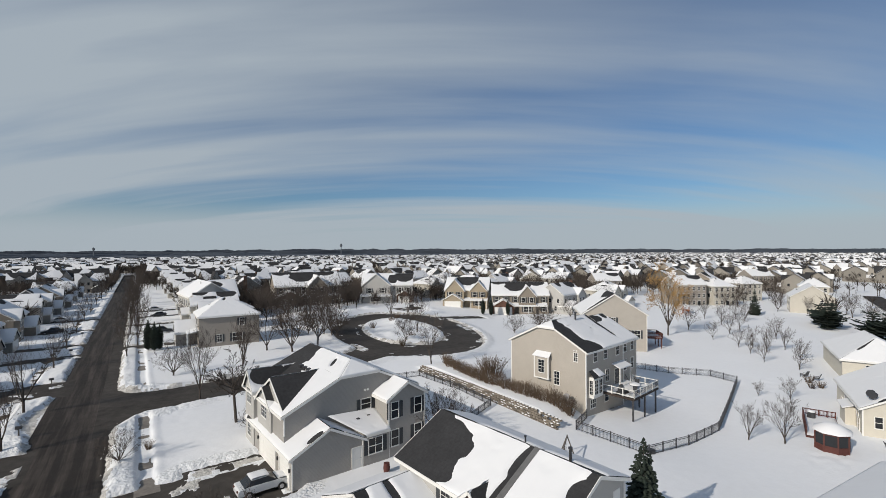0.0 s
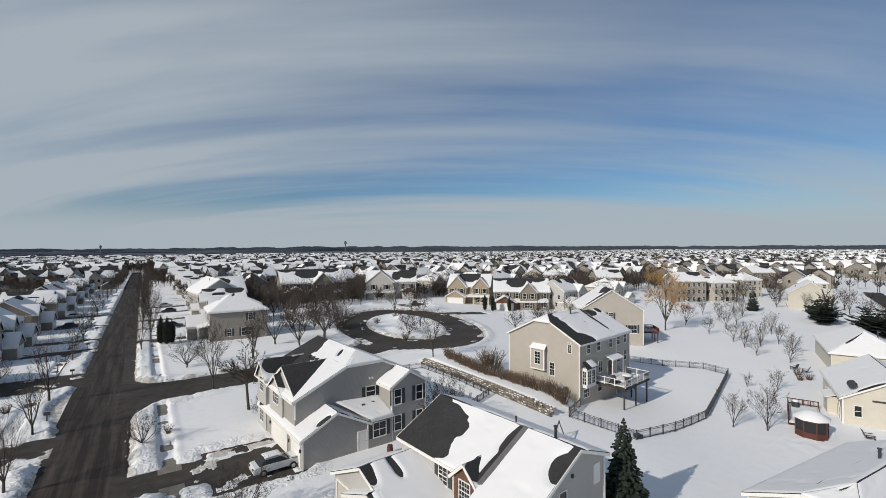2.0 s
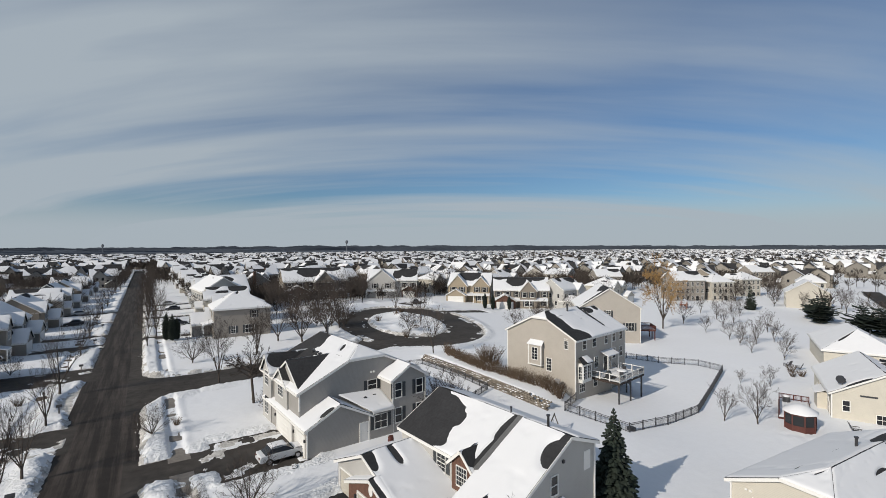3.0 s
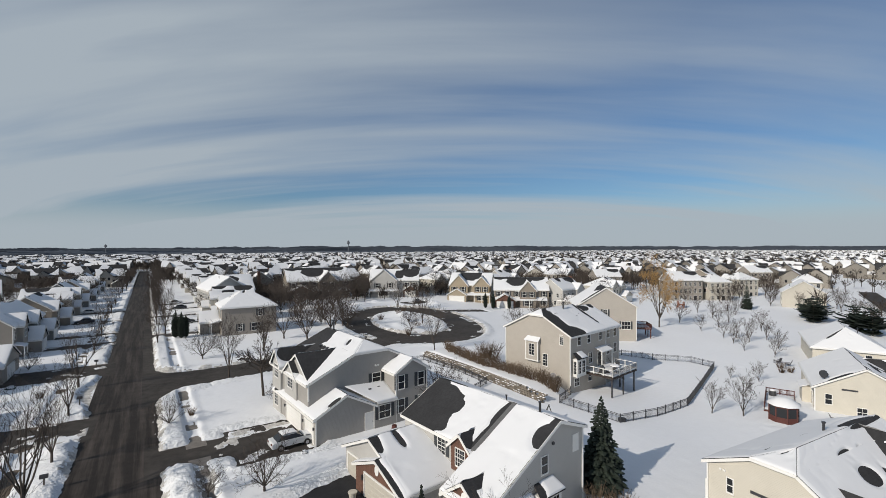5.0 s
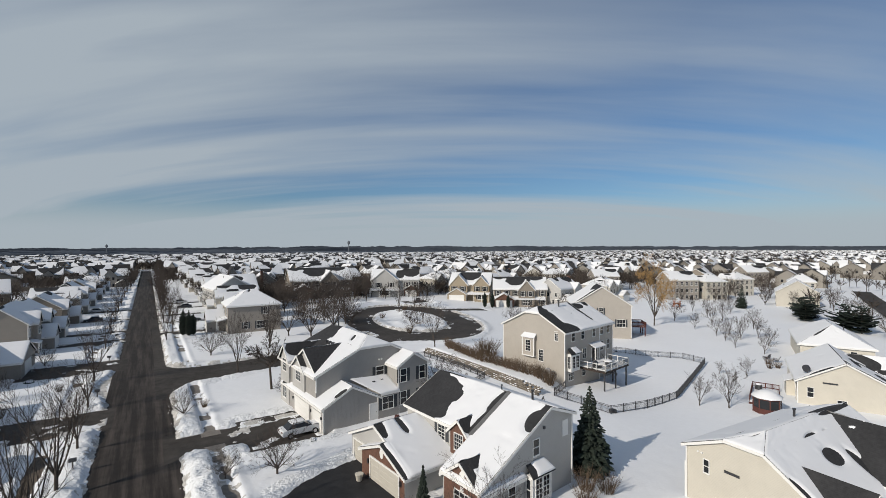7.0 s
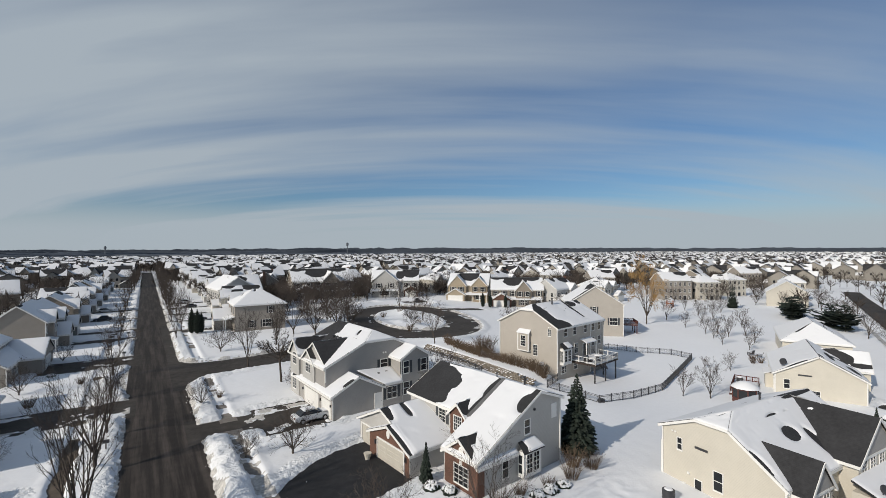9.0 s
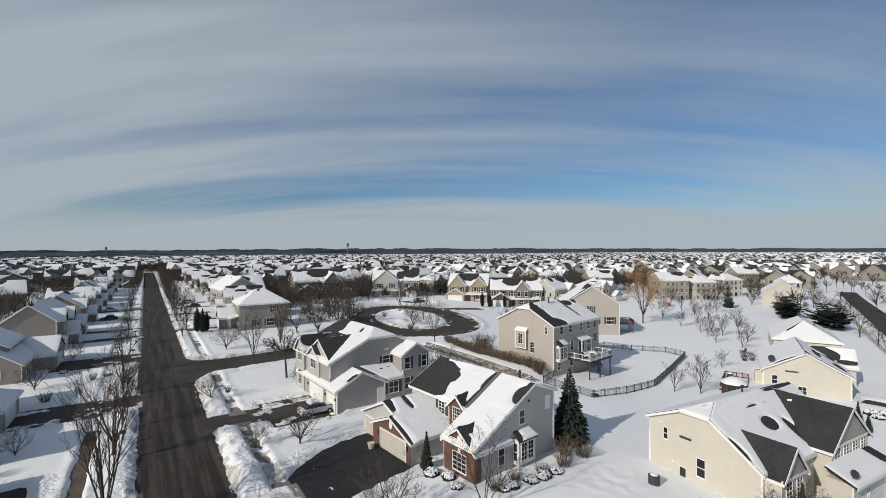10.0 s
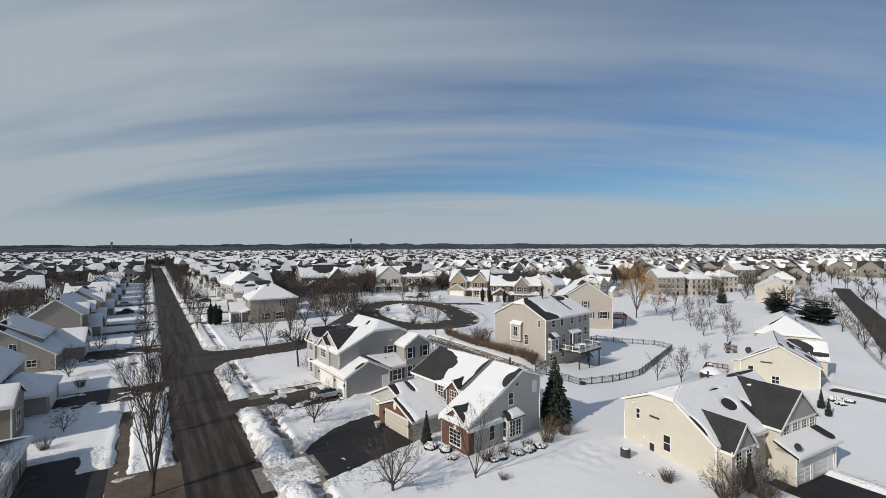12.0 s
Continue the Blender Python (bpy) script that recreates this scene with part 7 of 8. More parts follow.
scatter(ever, [(21.4, 45.4, 1.1), (21.0, 43.6, 0.9), (20.4, 46.8, 1.2), (80.6, 30.2, 1.5), (81.8, 29.2, 1.3), (79.4, 29.4, 1.1), (35.0, 30.9, 0.5), (34.6, 31.6, 0.45), (24.2, 41.0, 0.9), (25.2, 40.9, 1.0), (27.2, 40.7, 1.1), (28.6, 40.6, 1.2), (30.2, 40.6, 1.1), (-13.6, 112, 1.0), (17.2, 66.0, 0.6)])

hedge = thing("hedge", "long bare brown hedge above the stone wall", "hedge")
rng = random.Random(31)
seg = MB()
for k in range(9):
    seg = MB()
    for j in range(4):
        y = 64.8 + (k * 4 + j) * 0.82
        x = 52.6 + 0.7 * math.sin(y * 0.21) + rng.uniform(-0.3, 0.3)
        stems(seg, x, y, land(x, y) + 0.9, rng.uniform(1.5, 2.3), 1.15, 60, rng, 0.016)
    part("shrub_clump", seg, SHRUB, hedge)


def deck():
    d = thing("deck", "raised wooden back deck with white railing and snow", "deck", m=pose(56.0, 65.2, 0.45, 0, 0, 8))
    part("floor_frame", MB().box(3.8, -5.0, 1.45, 11.2, 0.0, 1.72), DARKWOOD, d, "dark stained deck boards and joists")
    sn = MB()
    snow_layer(sn, [(3.9, -0.05, 1.73), (11.1, -0.05, 1.73), (11.1, -4.9, 1.73), (3.9, -4.9, 1.73)], 0.3, 0.2, [(1.4, 2.6, 1.3, 0.8)], 5.0)
    part("snow", sn, ROOF_SNOW, d, "white snow on the boards", smooth=True)
    for x, y in ((4.1, -4.7), (7.5, -4.7), (10.9, -4.7), (10.9, -2.4)):
        part("post", MB().box(x - 0.09, y - 0.09, -1.9, x + 0.09, y + 0.09, 1.45), METAL, d)
    runs = [((3.9, -4.95), (11.1, -4.95)), ((11.1, -4.95), (11.1, -1.4)), ((3.9, -4.95), (3.9, -0.4))]
    for (ax, ay), (bx, by) in runs:
        n = max(2, round(math.hypot(bx - ax, by - ay) / 1.8))
        for k in range(n + 1):
            x, y = ax + (bx - ax) * k / n, ay + (by - ay) * k / n
            part("railing_post", MB().box(x - 0.06, y - 0.06, 1.7, x + 0.06, y + 0.06, 2.85), TRIM, d)
        part("railing", MB().bar((ax, ay, 2.72), (bx, by, 2.72), 0.09, 0.08).bar((ax, ay, 1.95), (bx, by, 1.95), 0.06, 0.08), TRIM, d)
        sl = MB()
        m = int(math.hypot(bx - ax, by - ay) / 0.16)
        for k in range(m):
            x, y = ax + (bx - ax) * k / m, ay + (by - ay) * k / m
            sl.box(x - 0.015, y - 0.015, 1.95, x + 0.015, y + 0.015, 2.72)
        part("railing_infill", sl, METAL, d)
    st = part("stair", MB().bar((11.3, -1.3, 1.6), (14.4, -1.3, -1.4), 0.08, 0.3).bar((11.3, -0.2, 1.6), (14.4, -0.2, -1.4), 0.08, 0.3), WOOD, d)
    for k in range(12):
        x, z = 11.4 + k * 0.26, 1.5 - k * 0.25
        part("tread", MB().box(x, -1.3, z, x + 0.28, -0.2, z + 0.05), WOOD, st)
    part("stair_rail", MB().bar((11.2, -1.35, 2.6), (14.4, -1.35, -0.4), 0.06, 0.07).bar((11.2, -0.15, 2.6), (14.4, -0.15, -0.4), 0.06, 0.07), METAL, d)
    g = thing("grill", "covered dark grill on the deck", "grill", m=pose(61.2, 63.2, 2.2, 0, 0, 20))
    part("body", MB().box(-0.5, -0.3, 0.0, 0.5, 0.3, 0.75), METAL, g)
    part("hood", MB().add([(-0.5, -0.3, 0.75), (0.5, -0.3, 0.75), (0.5, 0.3, 0.75), (-0.5, 0.3, 0.75), (-0.45, -0.12, 1.1), (0.45, -0.12, 1.1), (0.45, 0.18, 1.1), (-0.45, 0.18, 1.1)], [(0, 1, 5, 4), (1, 2, 6, 5), (2, 3, 7, 6), (3, 0, 4, 7), (4, 5, 6, 7)]), METAL, g)
    t = thing("patio_table", "round patio table under a dome of snow", "table", m=pose(63.9, 62.9, 2.25, 0, 0, 0))
    part("tabletop", MB().tube((0, 0, 0.66), (0, 0, 0.72), 0.75, 0.75, 16), METAL, t)
    part("pedestal", MB().tube((0, 0, -0.05), (0, 0, 0.66), 0.06, 0.06, 8).tube((0, 0, -0.05), (0, 0, 0.02), 0.4, 0.3, 10), METAL, t)
    part("snow_cap", MB().tube((0, 0, 0.72), (0, 0, 0.86), 0.74, 0.66, 16).tube((0, 0, 0.86), (0, 0, 0.95), 0.66, 0.35, 16), ROOF_SNOW, t, "dome of white snow")
    c = thing("patio_chair", "dark metal patio chair on the deck", "chair", "patio chairs", m=pose(65.5, 63.6, 2.25, 0, 0, -60))
    part("seat", MB().box(-0.28, -0.26, 0.4, 0.28, 0.28, 0.46), METAL, c)
    part("backrest", MB().box(-0.28, 0.24, 0.46, 0.28, 0.3, 1.0), METAL, c)
    for x in (-0.25, 0.25):
        for y in (-0.23, 0.25):
            part("leg", MB().box(x - 0.025, y - 0.025, -0.05, x + 0.025, y + 0.025, 0.4), METAL, c)
    copy_thing(c, pose(62.6, 62.0, 2.25, 0, 0, 120))


deck()


def neighbour_deck():
    d = thing("deck", "red-stained wooden deck on posts beside the gabled house", "deck", m=pose(102.6, 85.0, -1.5, 0, 0, 46.8))
    part("floor_frame", MB().box(3.5, -4.4, 2.3, 8.8, 0, 2.6), REDWOOD, d)
    for x, y in ((3.8, -4.2), (6.2, -4.2), (8.5, -4.2)):
        part("post", MB().box(x - 0.1, y - 0.1, -0.5, x + 0.1, y + 0.1, 2.3), REDWOOD, d)
    for (ax, ay), (bx, by) in (((3.5, -4.4), (8.8, -4.4)), ((8.8, -4.4), (8.8, 0)), ((3.5, -4.4), (3.5, 0))):
        part("railing", MB().bar((ax, ay, 3.5), (bx, by, 3.5), 0.1, 0.1).bar((ax, ay, 2.8), (bx, by, 2.8), 0.08, 0.1), REDWOOD, d)
        sl = MB()
        for k in range(22):
            x, y = ax + (bx - ax) * k / 21, ay + (by - ay) * k / 21
            sl.box(x - 0.03, y - 0.03, 2.6, x + 0.03, y + 0.03, 3.5)
        part("railing_infill", sl, REDWOOD, d)
    part("snow", MB().box(3.6, -4.3, 2.6, 8.7, -0.05, 2.72), ROOF_SNOW, d)


neighbour_deck()


def gazebo():
    z = land(72.4, 44.8)
    g = thing("gazebo", "red wooden screened gazebo with a thick snow roof", "gazebo", m=pose(73.1, 44.2, z, 0, 0, 12))
    n, R = 8, 1.6
    pts = [(R * math.cos(2 * math.pi * (k + .5) / n), R * math.sin(2 * math.pi * (k + .5) / n)) for k in range(n)]
    part("floor", MB().tube((0, 0, -0.1), (0, 0, 0.25), R + 0.1, R + 0.1, n), REDWOOD, g)
    for k in range(n):
        (ax, ay), (bx, by) = pts[k], pts[(k + 1) % n]
        part("post", MB().box(ax - 0.07, ay - 0.07, 0.2, ax + 0.07, ay + 0.07, 2.4), REDWOOD, g)
        part("side_panel", MB().bar((ax, ay, 0.62), (bx, by, 0.62), 0.06, 0.75), REDWOOD, g)
        part("header", MB().bar((ax, ay, 2.3), (bx, by, 2.3), 0.09, 0.2), REDWOOD, g)
        part("screen", MB().bar((ax, ay, 1.6), (bx, by, 1.6), 0.015, 1.2), GLASS, g)
    eave = [(p[0] * 1.16, p[1] * 1.16, 2.38) for p in pts]
    part("roof", MB().add([*eave, (0, 0, 3.2)], [(k, (k + 1) % n, n) for k in range(n)] + [tuple(range(n - 1, -1, -1))]), SHINGLE, g)
    ring = [(p[0] * 1.18, p[1] * 1.18, 2.40) for p in pts]
    mid = [(p[0] * 1.12, p[1] * 1.12, 2.62) for p in pts]
    top = [(p[0] * 0.45, p[1] * 0.45, 3.18) for p in pts]
    part("roof_snow", MB().add([*ring, *mid, *top, (0, 0, 3.32)], [(k, (k + 1) % n, n + (k + 1) % n, n + k) for k in range(n)] + [(n + k, n + (k + 1) % n, 2 * n + (k + 1) % n, 2 * n + k) for k in range(n)] + [(2 * n + k, 2 * n + (k + 1) % n, 3 * n) for k in range(n)]), ROOF_SNOW, g, "thick white snow", smooth=True)
    d = thing("low_deck", "low snowy deck with red railing by the gazebo", "deck", m=pose(74.9, 47.1, z, 0, 0, 20))
    part("floor_frame", MB().box(0, -3.5, 0, 8.8, 0.1, 0.4), REDWOOD, d)
    sn = MB()
    snow_layer(sn, [(0.1, 0.0, 0.41), (8.7, 0.0, 0.41), (8.7, -3.4, 0.41), (0.1, -3.4, 0.41)], 0.4, 0.25, [], 9.0)
    part("snow", sn, ROOF_SNOW, d, smooth=True)
    for (ax, ay), (bx, by) in (((0.5, 0.0), (8.7, 0.0)), ((8.7, 0.0), (8.7, -3.4))):
        part("railing", MB().bar((ax, ay, 1.35), (bx, by, 1.35), 0.1, 0.1).bar((ax, ay, 0.7), (bx, by, 0.7), 0.08, 0.1), REDWOOD, d)
        for k in range(5):
            x, y = ax + (bx - ax) * k / 4, ay + (by - ay) * k / 4
            part("railing_post", MB().box(x - 0.06, y - 0.06, 0.3, x + 0.06, y + 0.06, 1.42), REDWOOD, d)
        sl = MB()
        for k in range(26):
            x, y = ax + (bx - ax) * k / 25, ay + (by - ay) * k / 25
            sl.box(x - 0.02, y - 0.02, 0.7, x + 0.02, y + 0.02, 1.3)
        part("railing_infill", sl, REDWOOD, d)
    b = thing("covered_grill", "black covered grill with a cap of snow", "grill", m=pose(82.0, 48.8, z + 0.4, 0, 0, 0))
    part("cover", MB().tube((0, 0, 0), (0, 0, 1.0), 0.5, 0.42, 10), METAL, b)
    part("snow_cap", MB().tube((0, 0, 1.0), (0, 0, 1.2), 0.42, 0.2, 10), ROOF_SNOW, b)


gazebo()


def lawn_chair(label, x, y, turn):
    c = thing("lawn_chair", label, "chair", "lawn chairs in the snow", m=pose(x, y, land(x, y) + 0.2, 0, 0, turn))
    part("seat", MB().add([(-0.4, -0.4, 0.5), (0.4, -0.4, 0.5), (0.4, 0.3, 0.35), (-0.4, 0.3, 0.35), (-0.4, -0.4, 0.44), (0.4, -0.4, 0.44), (0.4, 0.3, 0.29), (-0.4, 0.3, 0.29)], [(0, 1, 2, 3), (7, 6, 5, 4), (0, 4, 5, 1), (2, 6, 7, 3), (1, 5, 6, 2), (3, 7, 4, 0)]), METAL, c)
    part("backrest", MB().add([(-0.4, 0.3, 0.3), (0.4, 0.3, 0.3), (0.3, 0.7, 1.2), (-0.3, 0.7, 1.2), (-0.4, 0.36, 0.3), (0.4, 0.36, 0.3), (0.3, 0.76, 1.2), (-0.3, 0.76, 1.2)], [(0, 1, 2, 3), (7, 6, 5, 4), (0, 4, 5, 1), (2, 6, 7, 3), (1, 5, 6, 2), (3, 7, 4, 0)]), METAL, c)
    for x in (-0.45, 0.45):
        part("armrest", MB().box(x - 0.08, -0.45, 0.62, x + 0.08, 0.4, 0.66), METAL, c)
        part("leg", MB().box(x - 0.04, -0.42, -0.2, x + 0.04, -0.34, 0.62), METAL, c)
    part("snow_cap", MB().box(-0.36, -0.36, 0.5, 0.36, 0.28, 0.62), ROOF_SNOW, c)
    return c


lawn_chair("dark slatted lawn chair half buried in snow", 106.5, 57.2, 160)
lawn_chair("dark slatted lawn chair beside a shrub bed", 105.5, 55.2, 200)
lawn_chair("black lawn chair standing in deep snow", 77.3, 40.0, 30)


def playset():
    p = thing("swing_frame", "wooden A-frame swing set in the snowy yard", "swing set", m=pose(43.2, 57.2, 0.1, 0, 0, 35))
    for x in (-1.6, 1.6):
        for y in (-0.8, 0.8):
            part("leg", MB().tube((x, y, -0.2), (x * 0.95, 0, 2.0), 0.06, 0.06, 6), WOOD, p)
    part("beam", MB().tube((-1.7, 0, 2.0), (1.7, 0, 2.0), 0.07, 0.07, 6), WOOD, p)
    for x in (-0.7, 0.5):
        part("swing", MB().box(x - 0.25, -0.1, 0.55, x + 0.25, 0.1, 0.6).tube((x - 0.22, 0, 0.6), (x - 0.22, 0, 2.0), 0.012, 0.012, 4).tube((x + 0.22, 0, 0.6), (x + 0.22, 0, 2.0), 0.012, 0.012, 4), METAL, p)
    g = thing("play_climber", "bright wooden climbing frame by the far lawn", "playset", m=pose(171, 112, -1.5, 0, 0, 20))
    OR = material("orange_cedar", (0.36, 0.13, 0.06), 0.75, vary=0.2)
    for x in (-1.2, 1.2):
        for y in (-1.0, 1.0):
            part("post", MB().box(x - 0.08, y - 0.08, -0.2, x + 0.08, y + 0.08, 2.6), OR, g)
    part("platform", MB().box(-1.3, -1.1, 1.2, 1.3, 1.1, 1.35), OR, g)
    part("roof", MB().slab((-1.5, 0, 3.4), (1.5, 0, 3.4), (1.5, -1.3, 2.5), (-1.5, -1.3, 2.5), 0.08).slab((-1.5, 0, 3.4), (1.5, 0, 3.4), (1.5, 1.3, 2.5), (-1.5, 1.3, 2.5), 0.08), ROOF_SNOW, g)
    part("slide", MB().bar((1.3, 0, 1.3), (4.2, 0, 0.2), 0.6, 0.12), OR, g)
    part("swing_beam", MB().bar((-1.2, 0, 2.4), (-5.2, 0, 2.4), 0.12, 0.14).bar((-5.2, 0, 2.4), (-5.4, 1.0, -0.1), 0.1, 0.1).bar((-5.2, 0, 2.4), (-5.4, -1.0, -0.1), 0.1, 0.1), OR, g)


playset()

CAR_WHITE = material("white_car_paint", (0.62, 0.63, 0.64), 0.3, vary=0.04, bump=0.0, spec=0.5)
CAR_DARK = material("dark_car_paint", (0.03, 0.035, 0.045), 0.3, vary=0.1, bump=0.0, spec=0.5)
RUBBER = material("tyre_rubber", (0.02, 0.02, 0.02), 0.9, vary=0.2, bump=0.0)
ALLOY = material("grey_alloy", (0.4, 0.4, 0.42), 0.35, metal=0.8, vary=0.1, bump=0.0)


def car(label, paint, snowy=True, group="parked cars", tall=0.0):
    """A saloon; its nose points along +x."""
    c = thing("car", label, "car", group)
    prof = [(-2.25, 0.35), (-2.3, 0.75), (-2.15, 0.95 + tall), (-1.3, 1.02 + tall * 0.5), (1.15, 0.98), (2.05, 0.82), (2.28, 0.62), (2.25, 0.35)]
    mb, n = MB(), len(prof)
    mb.add([(x, y * (0.86 if k in (1, 6, 0, 7) else 0.9), z) for y in (-1, 1) for k, (x, z) in enumerate(prof)], [tuple(range(n - 1, -1, -1)), tuple(range(n, 2 * n))] + [(k, (k + 1) % n, n + (k + 1) % n, n + k) for k in range(n)])
    part("body", mb, paint, c, smooth=False)
    cab = [(-1.75, 0.98), (-1.15, 1.42 + tall), (0.25, 1.45 + tall), (1.1, 0.98)]
    mb = MB()
    mb.add([(x, y * (0.84 if z < 1.1 else 0.66), z) for y in (-1, 1) for x, z in cab], [(3, 2, 1, 0), (4, 5, 6, 7), (0, 1, 5, 4), (1, 2, 6, 5), (2, 3, 7, 6)])
    part("glazing", mb, GLASS, c)
    part("roof_panel", MB().box(-1.12, -0.66, 1.40 + tall, 0.28, 0.66, 1.48 + tall), paint, c)
    if snowy:
        s = MB()
        snow_layer(s, [(-1.2, -0.7, 1.49 + tall), (0.4, -0.7, 1.49 + tall), (0.4, 0.7, 1.49 + tall), (-1.2, 0.7, 1.49 + tall)], 0.2, 0.14, [], 2.0)
        part("roof_snow", s, ROOF_SNOW, c, smooth=True)
        s = MB()
        snow_layer(s, [(1.1, -0.8, 1.0), (2.1, -0.75, 0.84), (2.1, 0.75, 0.84), (1.1, 0.8, 1.0)], 0.2, 0.1, [], 4.0)
        part("bonnet_snow", s, ROOF_SNOW, c, smooth=True)
    for x in (-1.4, 1.4):
        for y in (-0.88, 0.88):
            w = part("wheel", MB().tube((x, y - 0.1, 0.32), (x, y + 0.1, 0.32), 0.33, 0.33, 16), RUBBER, c)
            o = 0.105 if y > 0 else -0.105
            part("rim", MB().tube((x, y + o * 0.9, 0.32), (x, y + o * 1.12, 0.32), 0.2, 0.18, 12), ALLOY, w)
    for y in (-0.6, 0.6):
        part("headlight", MB().box(2.2, y - 0.16, 0.62, 2.3, y + 0.16, 0.74), TRIM, c)
        part("tail_light", MB().box(-2.32, y - 0.16, 0.72, -2.24, y + 0.16, 0.86), REDWOOD, c)
    return c


ca = car("white saloon under snow parked on a driveway", CAR_WHITE)
ca.matrix_basis = pose(16.7, 69.0, 0.03, 0, 0, 4)
cb = car("dark estate car parked on a snowy driveway", CAR_DARK, True, tall=0.2)
cb.matrix_basis = pose(13.0, 168.0, 0.03, 0, 0, 0)
for x, y, t in ((13.2, 204, 180), (-11.2, 183, 180), (91.5, 171.5, 60)):
    copy_thing(cb, pose(x, y, land(x, y) + 0.03, 0, 0, t))
for x, y, t in ((-12.0, 207, 0), (13.0, 221.6, 0)):
    copy_thing(ca, pose(x, y, 0.03, 0, 0, t))

# small things beside the road
mb_post = thing("mailbox", "dark mailbox on a post in the roadside snow", "mailbox", "roadside mailboxes", m=pose(-3.9, 96.6, 0.2))
part("post", MB().box(-0.06, -0.06, -0.3, 0.06, 0.06, 1.0), WOOD, mb_post)
part("box", MB().box(-0.3, -0.14, 1.0, 0.3, 0.14, 1.2).tube((-0.3, 0, 1.2), (0.3, 0, 1.2), 0.14, 0.14, 12), METAL, mb_post)
for x, y in ((-3.9, 71.5), (-3.9, 120.5), (-3.9, 146), (-4.0, 170), (-3.9, 96.5)):
    copy_thing(mb_post, pose(x, y, 0.2, 0, 0, 0 if x < 0 else 180))
ac = thing("air_conditioner", "round dark air-conditioning unit by the cream wall", "appliance", m=pose(36.4, 34.6, land(36.4, 34.6) + 0.15))
part("housing", MB().tube((0, 0, 0), (0, 0, 0.85), 0.5, 0.5, 18), METAL, ac)
part("grille", MB().tube((0, 0, 0.85), (0, 0, 0.9), 0.46, 0.4, 18), METAL, ac)
part("snow_cap", MB().tube((0, 0, 0.9), (0, 0, 0.98), 0.36, 0.25, 14), ROOF_SNOW, ac)
for k, (x, y) in enumerate(((54.6, 68.6), (34.0, 45.8))):
    a2 = copy_thing(ac, pose(x, y, land(x, y) + 0.15))
barrel = thing("red_barrel", "small red barrel beside the grey house wall", "barrel", m=pose(27.2, 65.3, 0.2))
part("body", MB().tube((0, 0, 0), (0, 0, 0.45), 0.28, 0.33, 12).tube((0, 0, 0.45), (0, 0, 0.9), 0.33, 0.28, 12), REDWOOD, barrel)
pot = thing("flower_pot", "pale clay pot by the garage door", "pot", m=pose(18.2, 55.4, 0.03))
part("body", MB().tube((0, 0, 0), (0, 0, 0.55), 0.25, 0.36, 12).tube((0, 0, 0.55), (0, 0, 0.62), 0.4, 0.4, 12), CREAM_SIDING, pot)

for x, y, w, d, t in ((-210, 620, 90, 30, 4), (-120, 700, 70, 26, -6), (-290, 760, 120, 34, 8), (-40, 830, 80, 26, 0), (60, 900, 100, 30, 5)):
    b = thing("long_building", "long low flat-roofed building far off under snow", "building", "far low buildings", m=pose(x, y, 0, 0, 0, t))
    part("wall", MB().box(-w / 2, -d / 2, -1, w / 2, d / 2, 8.0), BRICK if x < -200 else PALE_SIDING, b)
    part("roof_snow", MB().box(-w / 2 - 0.4, -d / 2 - 0.4, 8.0, w / 2 + 0.4, d / 2 + 0.4, 8.7), ROOF_SNOW, b)
    for k in range(int(w / 10)):
        part("window", MB().box(-w / 2 + 3 + k * 10, -d / 2 - 0.1, 2.0, -w / 2 + 9 + k * 10, -d / 2, 5.0), GLASS, b)
TOWER = material("grey_steel", (0.10, 0.11, 0.125), 0.5, metal=0.2, vary=0.05, bump=0.0)
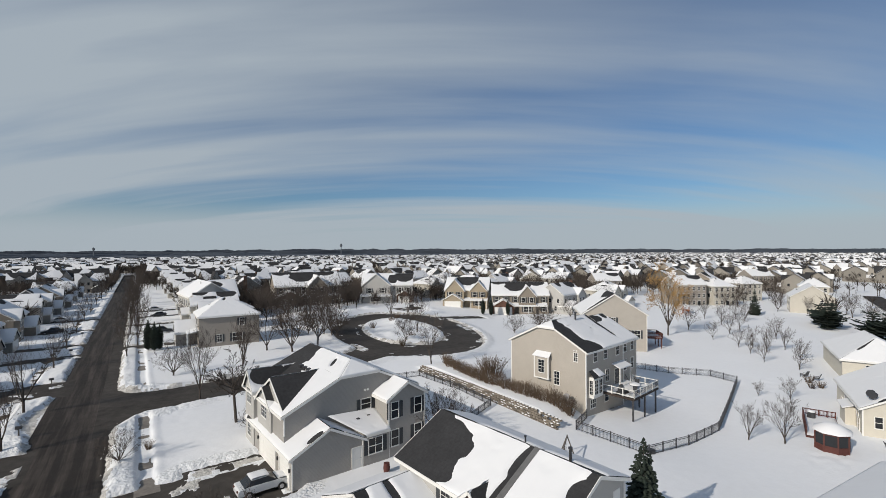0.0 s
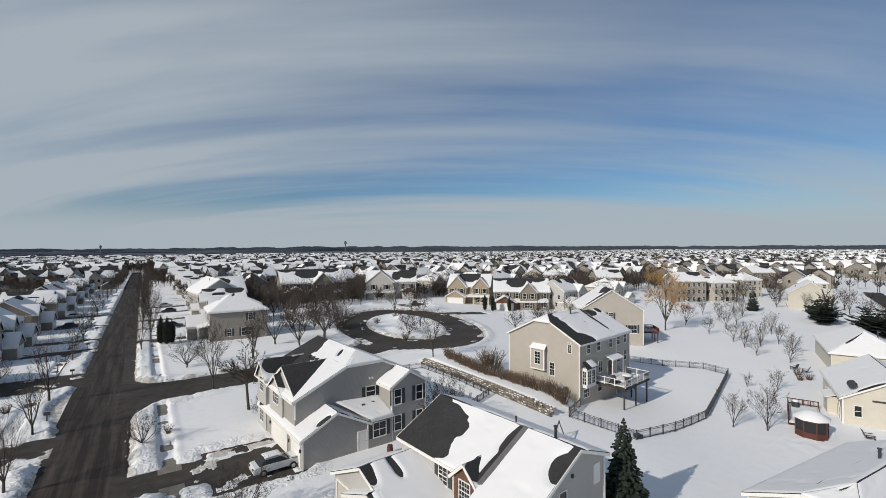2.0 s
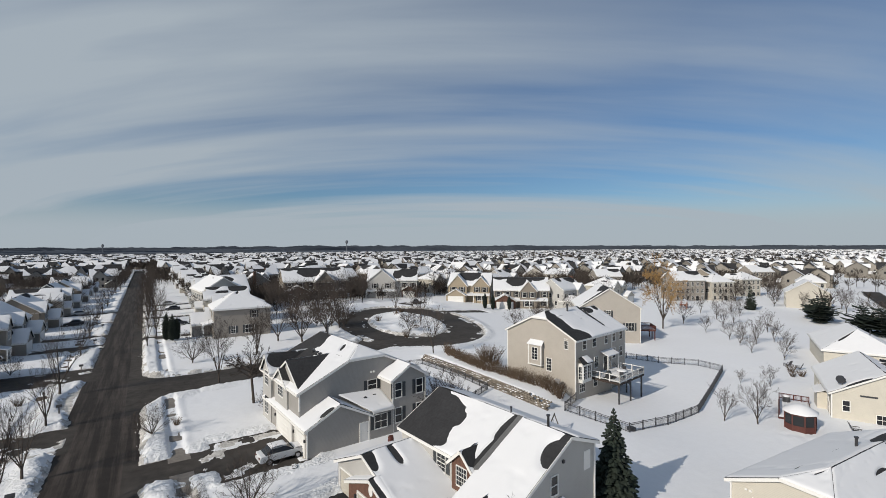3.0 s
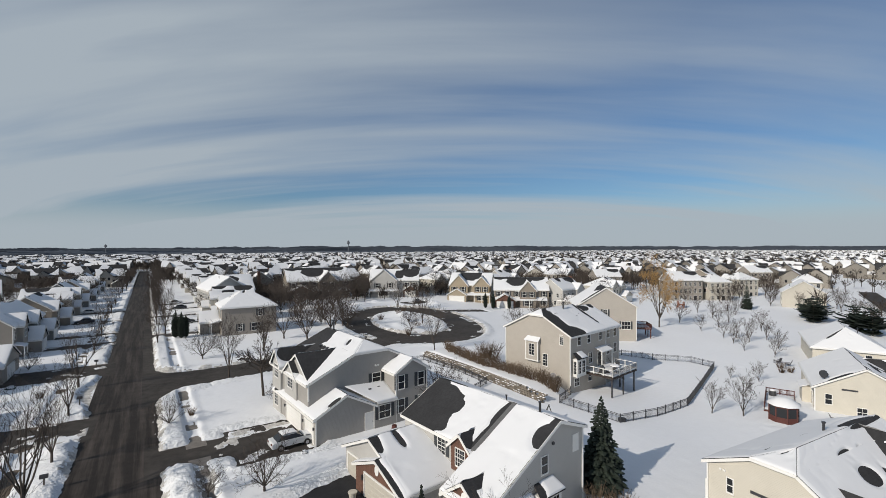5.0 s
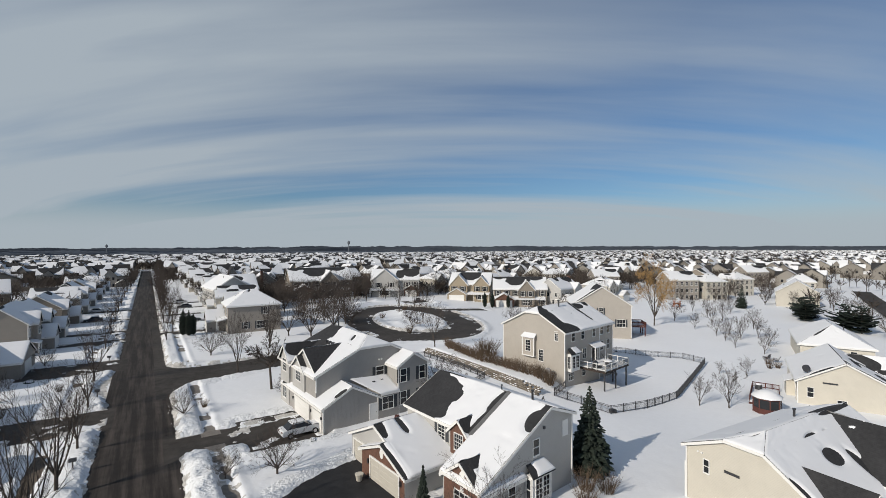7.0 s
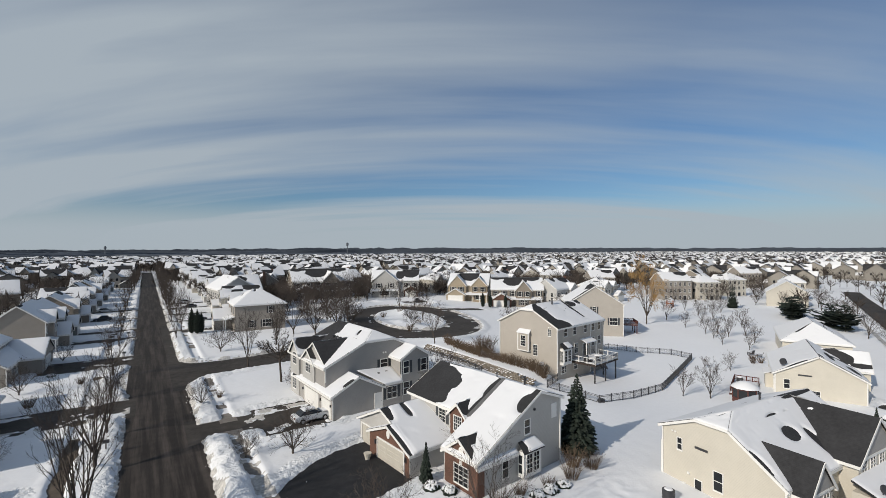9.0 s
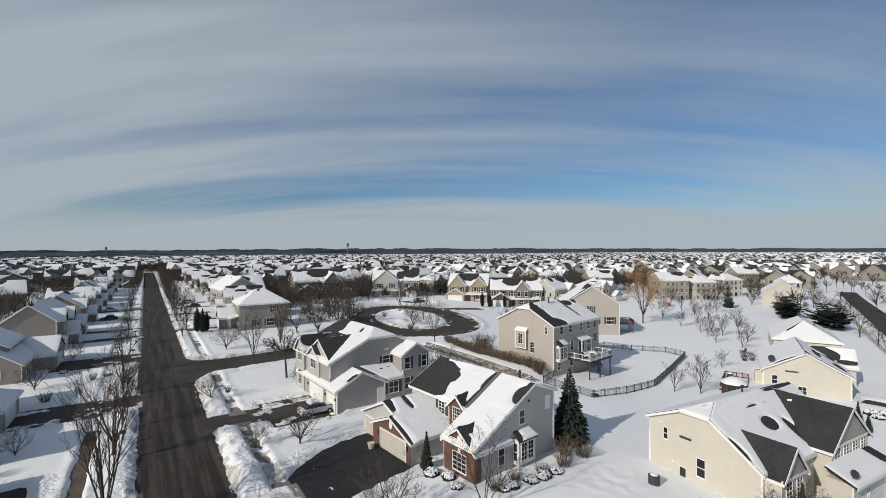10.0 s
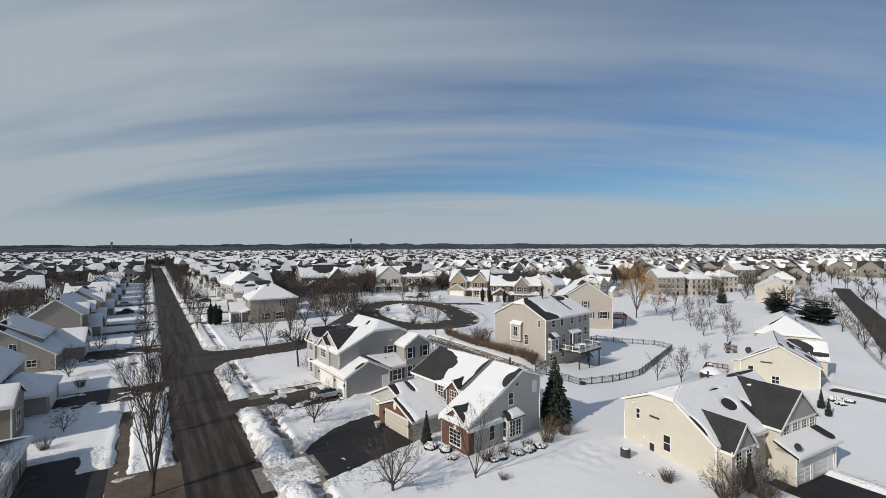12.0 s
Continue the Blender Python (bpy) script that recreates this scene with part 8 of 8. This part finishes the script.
for k, (x, y, s) in enumerate(((780, 2000, 1.4), (-118, 2000, 0.95))):
    w = thing("water_tower", "grey steel water tower far off on the horizon", "water tower", "far water towers", m=pose(x, y, 0) @ Matrix.Diagonal((0.5 * s, 0.5 * s, s, 1)))
    part("stem", MB().tube((0, 0, 0), (0, 0, 30), 4.0, 2.2, 14), TOWER, w)
    part("tank", MB().tube((0, 0, 28), (0, 0, 32), 3, 8.5, 18).tube((0, 0, 32), (0, 0, 37), 8.5, 8.5, 18).tube((0, 0, 37), (0, 0, 41), 8.5, 2.5, 18), TOWER, w)

# ---- stone retaining wall, stone by stone ----
STONE = material("buff_wall_stone", (0.17, 0.148, 0.122), 0.9, vary=0.3, grain=5, coarse=0.8, bump=0.5, bump_scale=12, random_tone=0.3)
rw = thing("retaining_wall", "stepped buff stone retaining wall with snow in its joints", "wall", kind="structure")
stone_meshes = []
rng = random.Random(8)
for k in range(5):
    mb = MB()
    l, d, h = 0.52, 0.34, 0.23
    j = lambda: rng.uniform(-0.02, 0.02)
    b = 0.03
    mb.add([(-l / 2 + j(), -d / 2 + j(), j()), (l / 2 + j(), -d / 2 + j(), j()), (l / 2 + j(), d / 2, j()), (-l / 2 + j(), d / 2, j()),
            (-l / 2 + b + j(), -d / 2 + b + j(), h + j()), (l / 2 - b + j(), -d / 2 + b + j(), h + j()), (l / 2 - b, d / 2, h), (-l / 2 + b, d / 2, h)],
           [(0, 3, 2, 1), (4, 5, 6, 7), (0, 1, 5, 4), (1, 2, 6, 5), (2, 3, 7, 6), (3, 0, 4, 7)])
    stone_meshes.append(mb.mesh("stone", STONE))
capm = MB().add([(-0.2, -0.1, 0.225), (0.2, -0.1, 0.225), (0.2, 0.15, 0.225), (-0.2, 0.15, 0.225), (-0.14, -0.05, 0.29), (0.14, -0.05, 0.29), (0.14, 0.12, 0.3), (-0.14, 0.12, 0.3)], [(4, 5, 6, 7), (0, 1, 5, 4), (1, 2, 6, 5), (2, 3, 7, 6), (3, 0, 4, 7)]).mesh("snow_cap", ROOF_SNOW)
for row in range(5):
    for k in range(56):
        y = 63.6 + k * 0.56 + (row % 2) * 0.28
        x = 48.9 + 0.17 * row - 0.012 * max(0, y - 80) ** 1.3
        if rng.random() < 0.04 and row > 2:
            continue
        z = land(x, y) + 0.08 + row * 0.235
        m = pose(x, y, z, 0, 0, -90 + rng.uniform(-4, 4))
        part("stone", stone_meshes[rng.randrange(5)], None, rw, m=m)
        if rng.random() < 0.55 or row == 4:
            part("snow_cap", capm, None, rw, m=m)
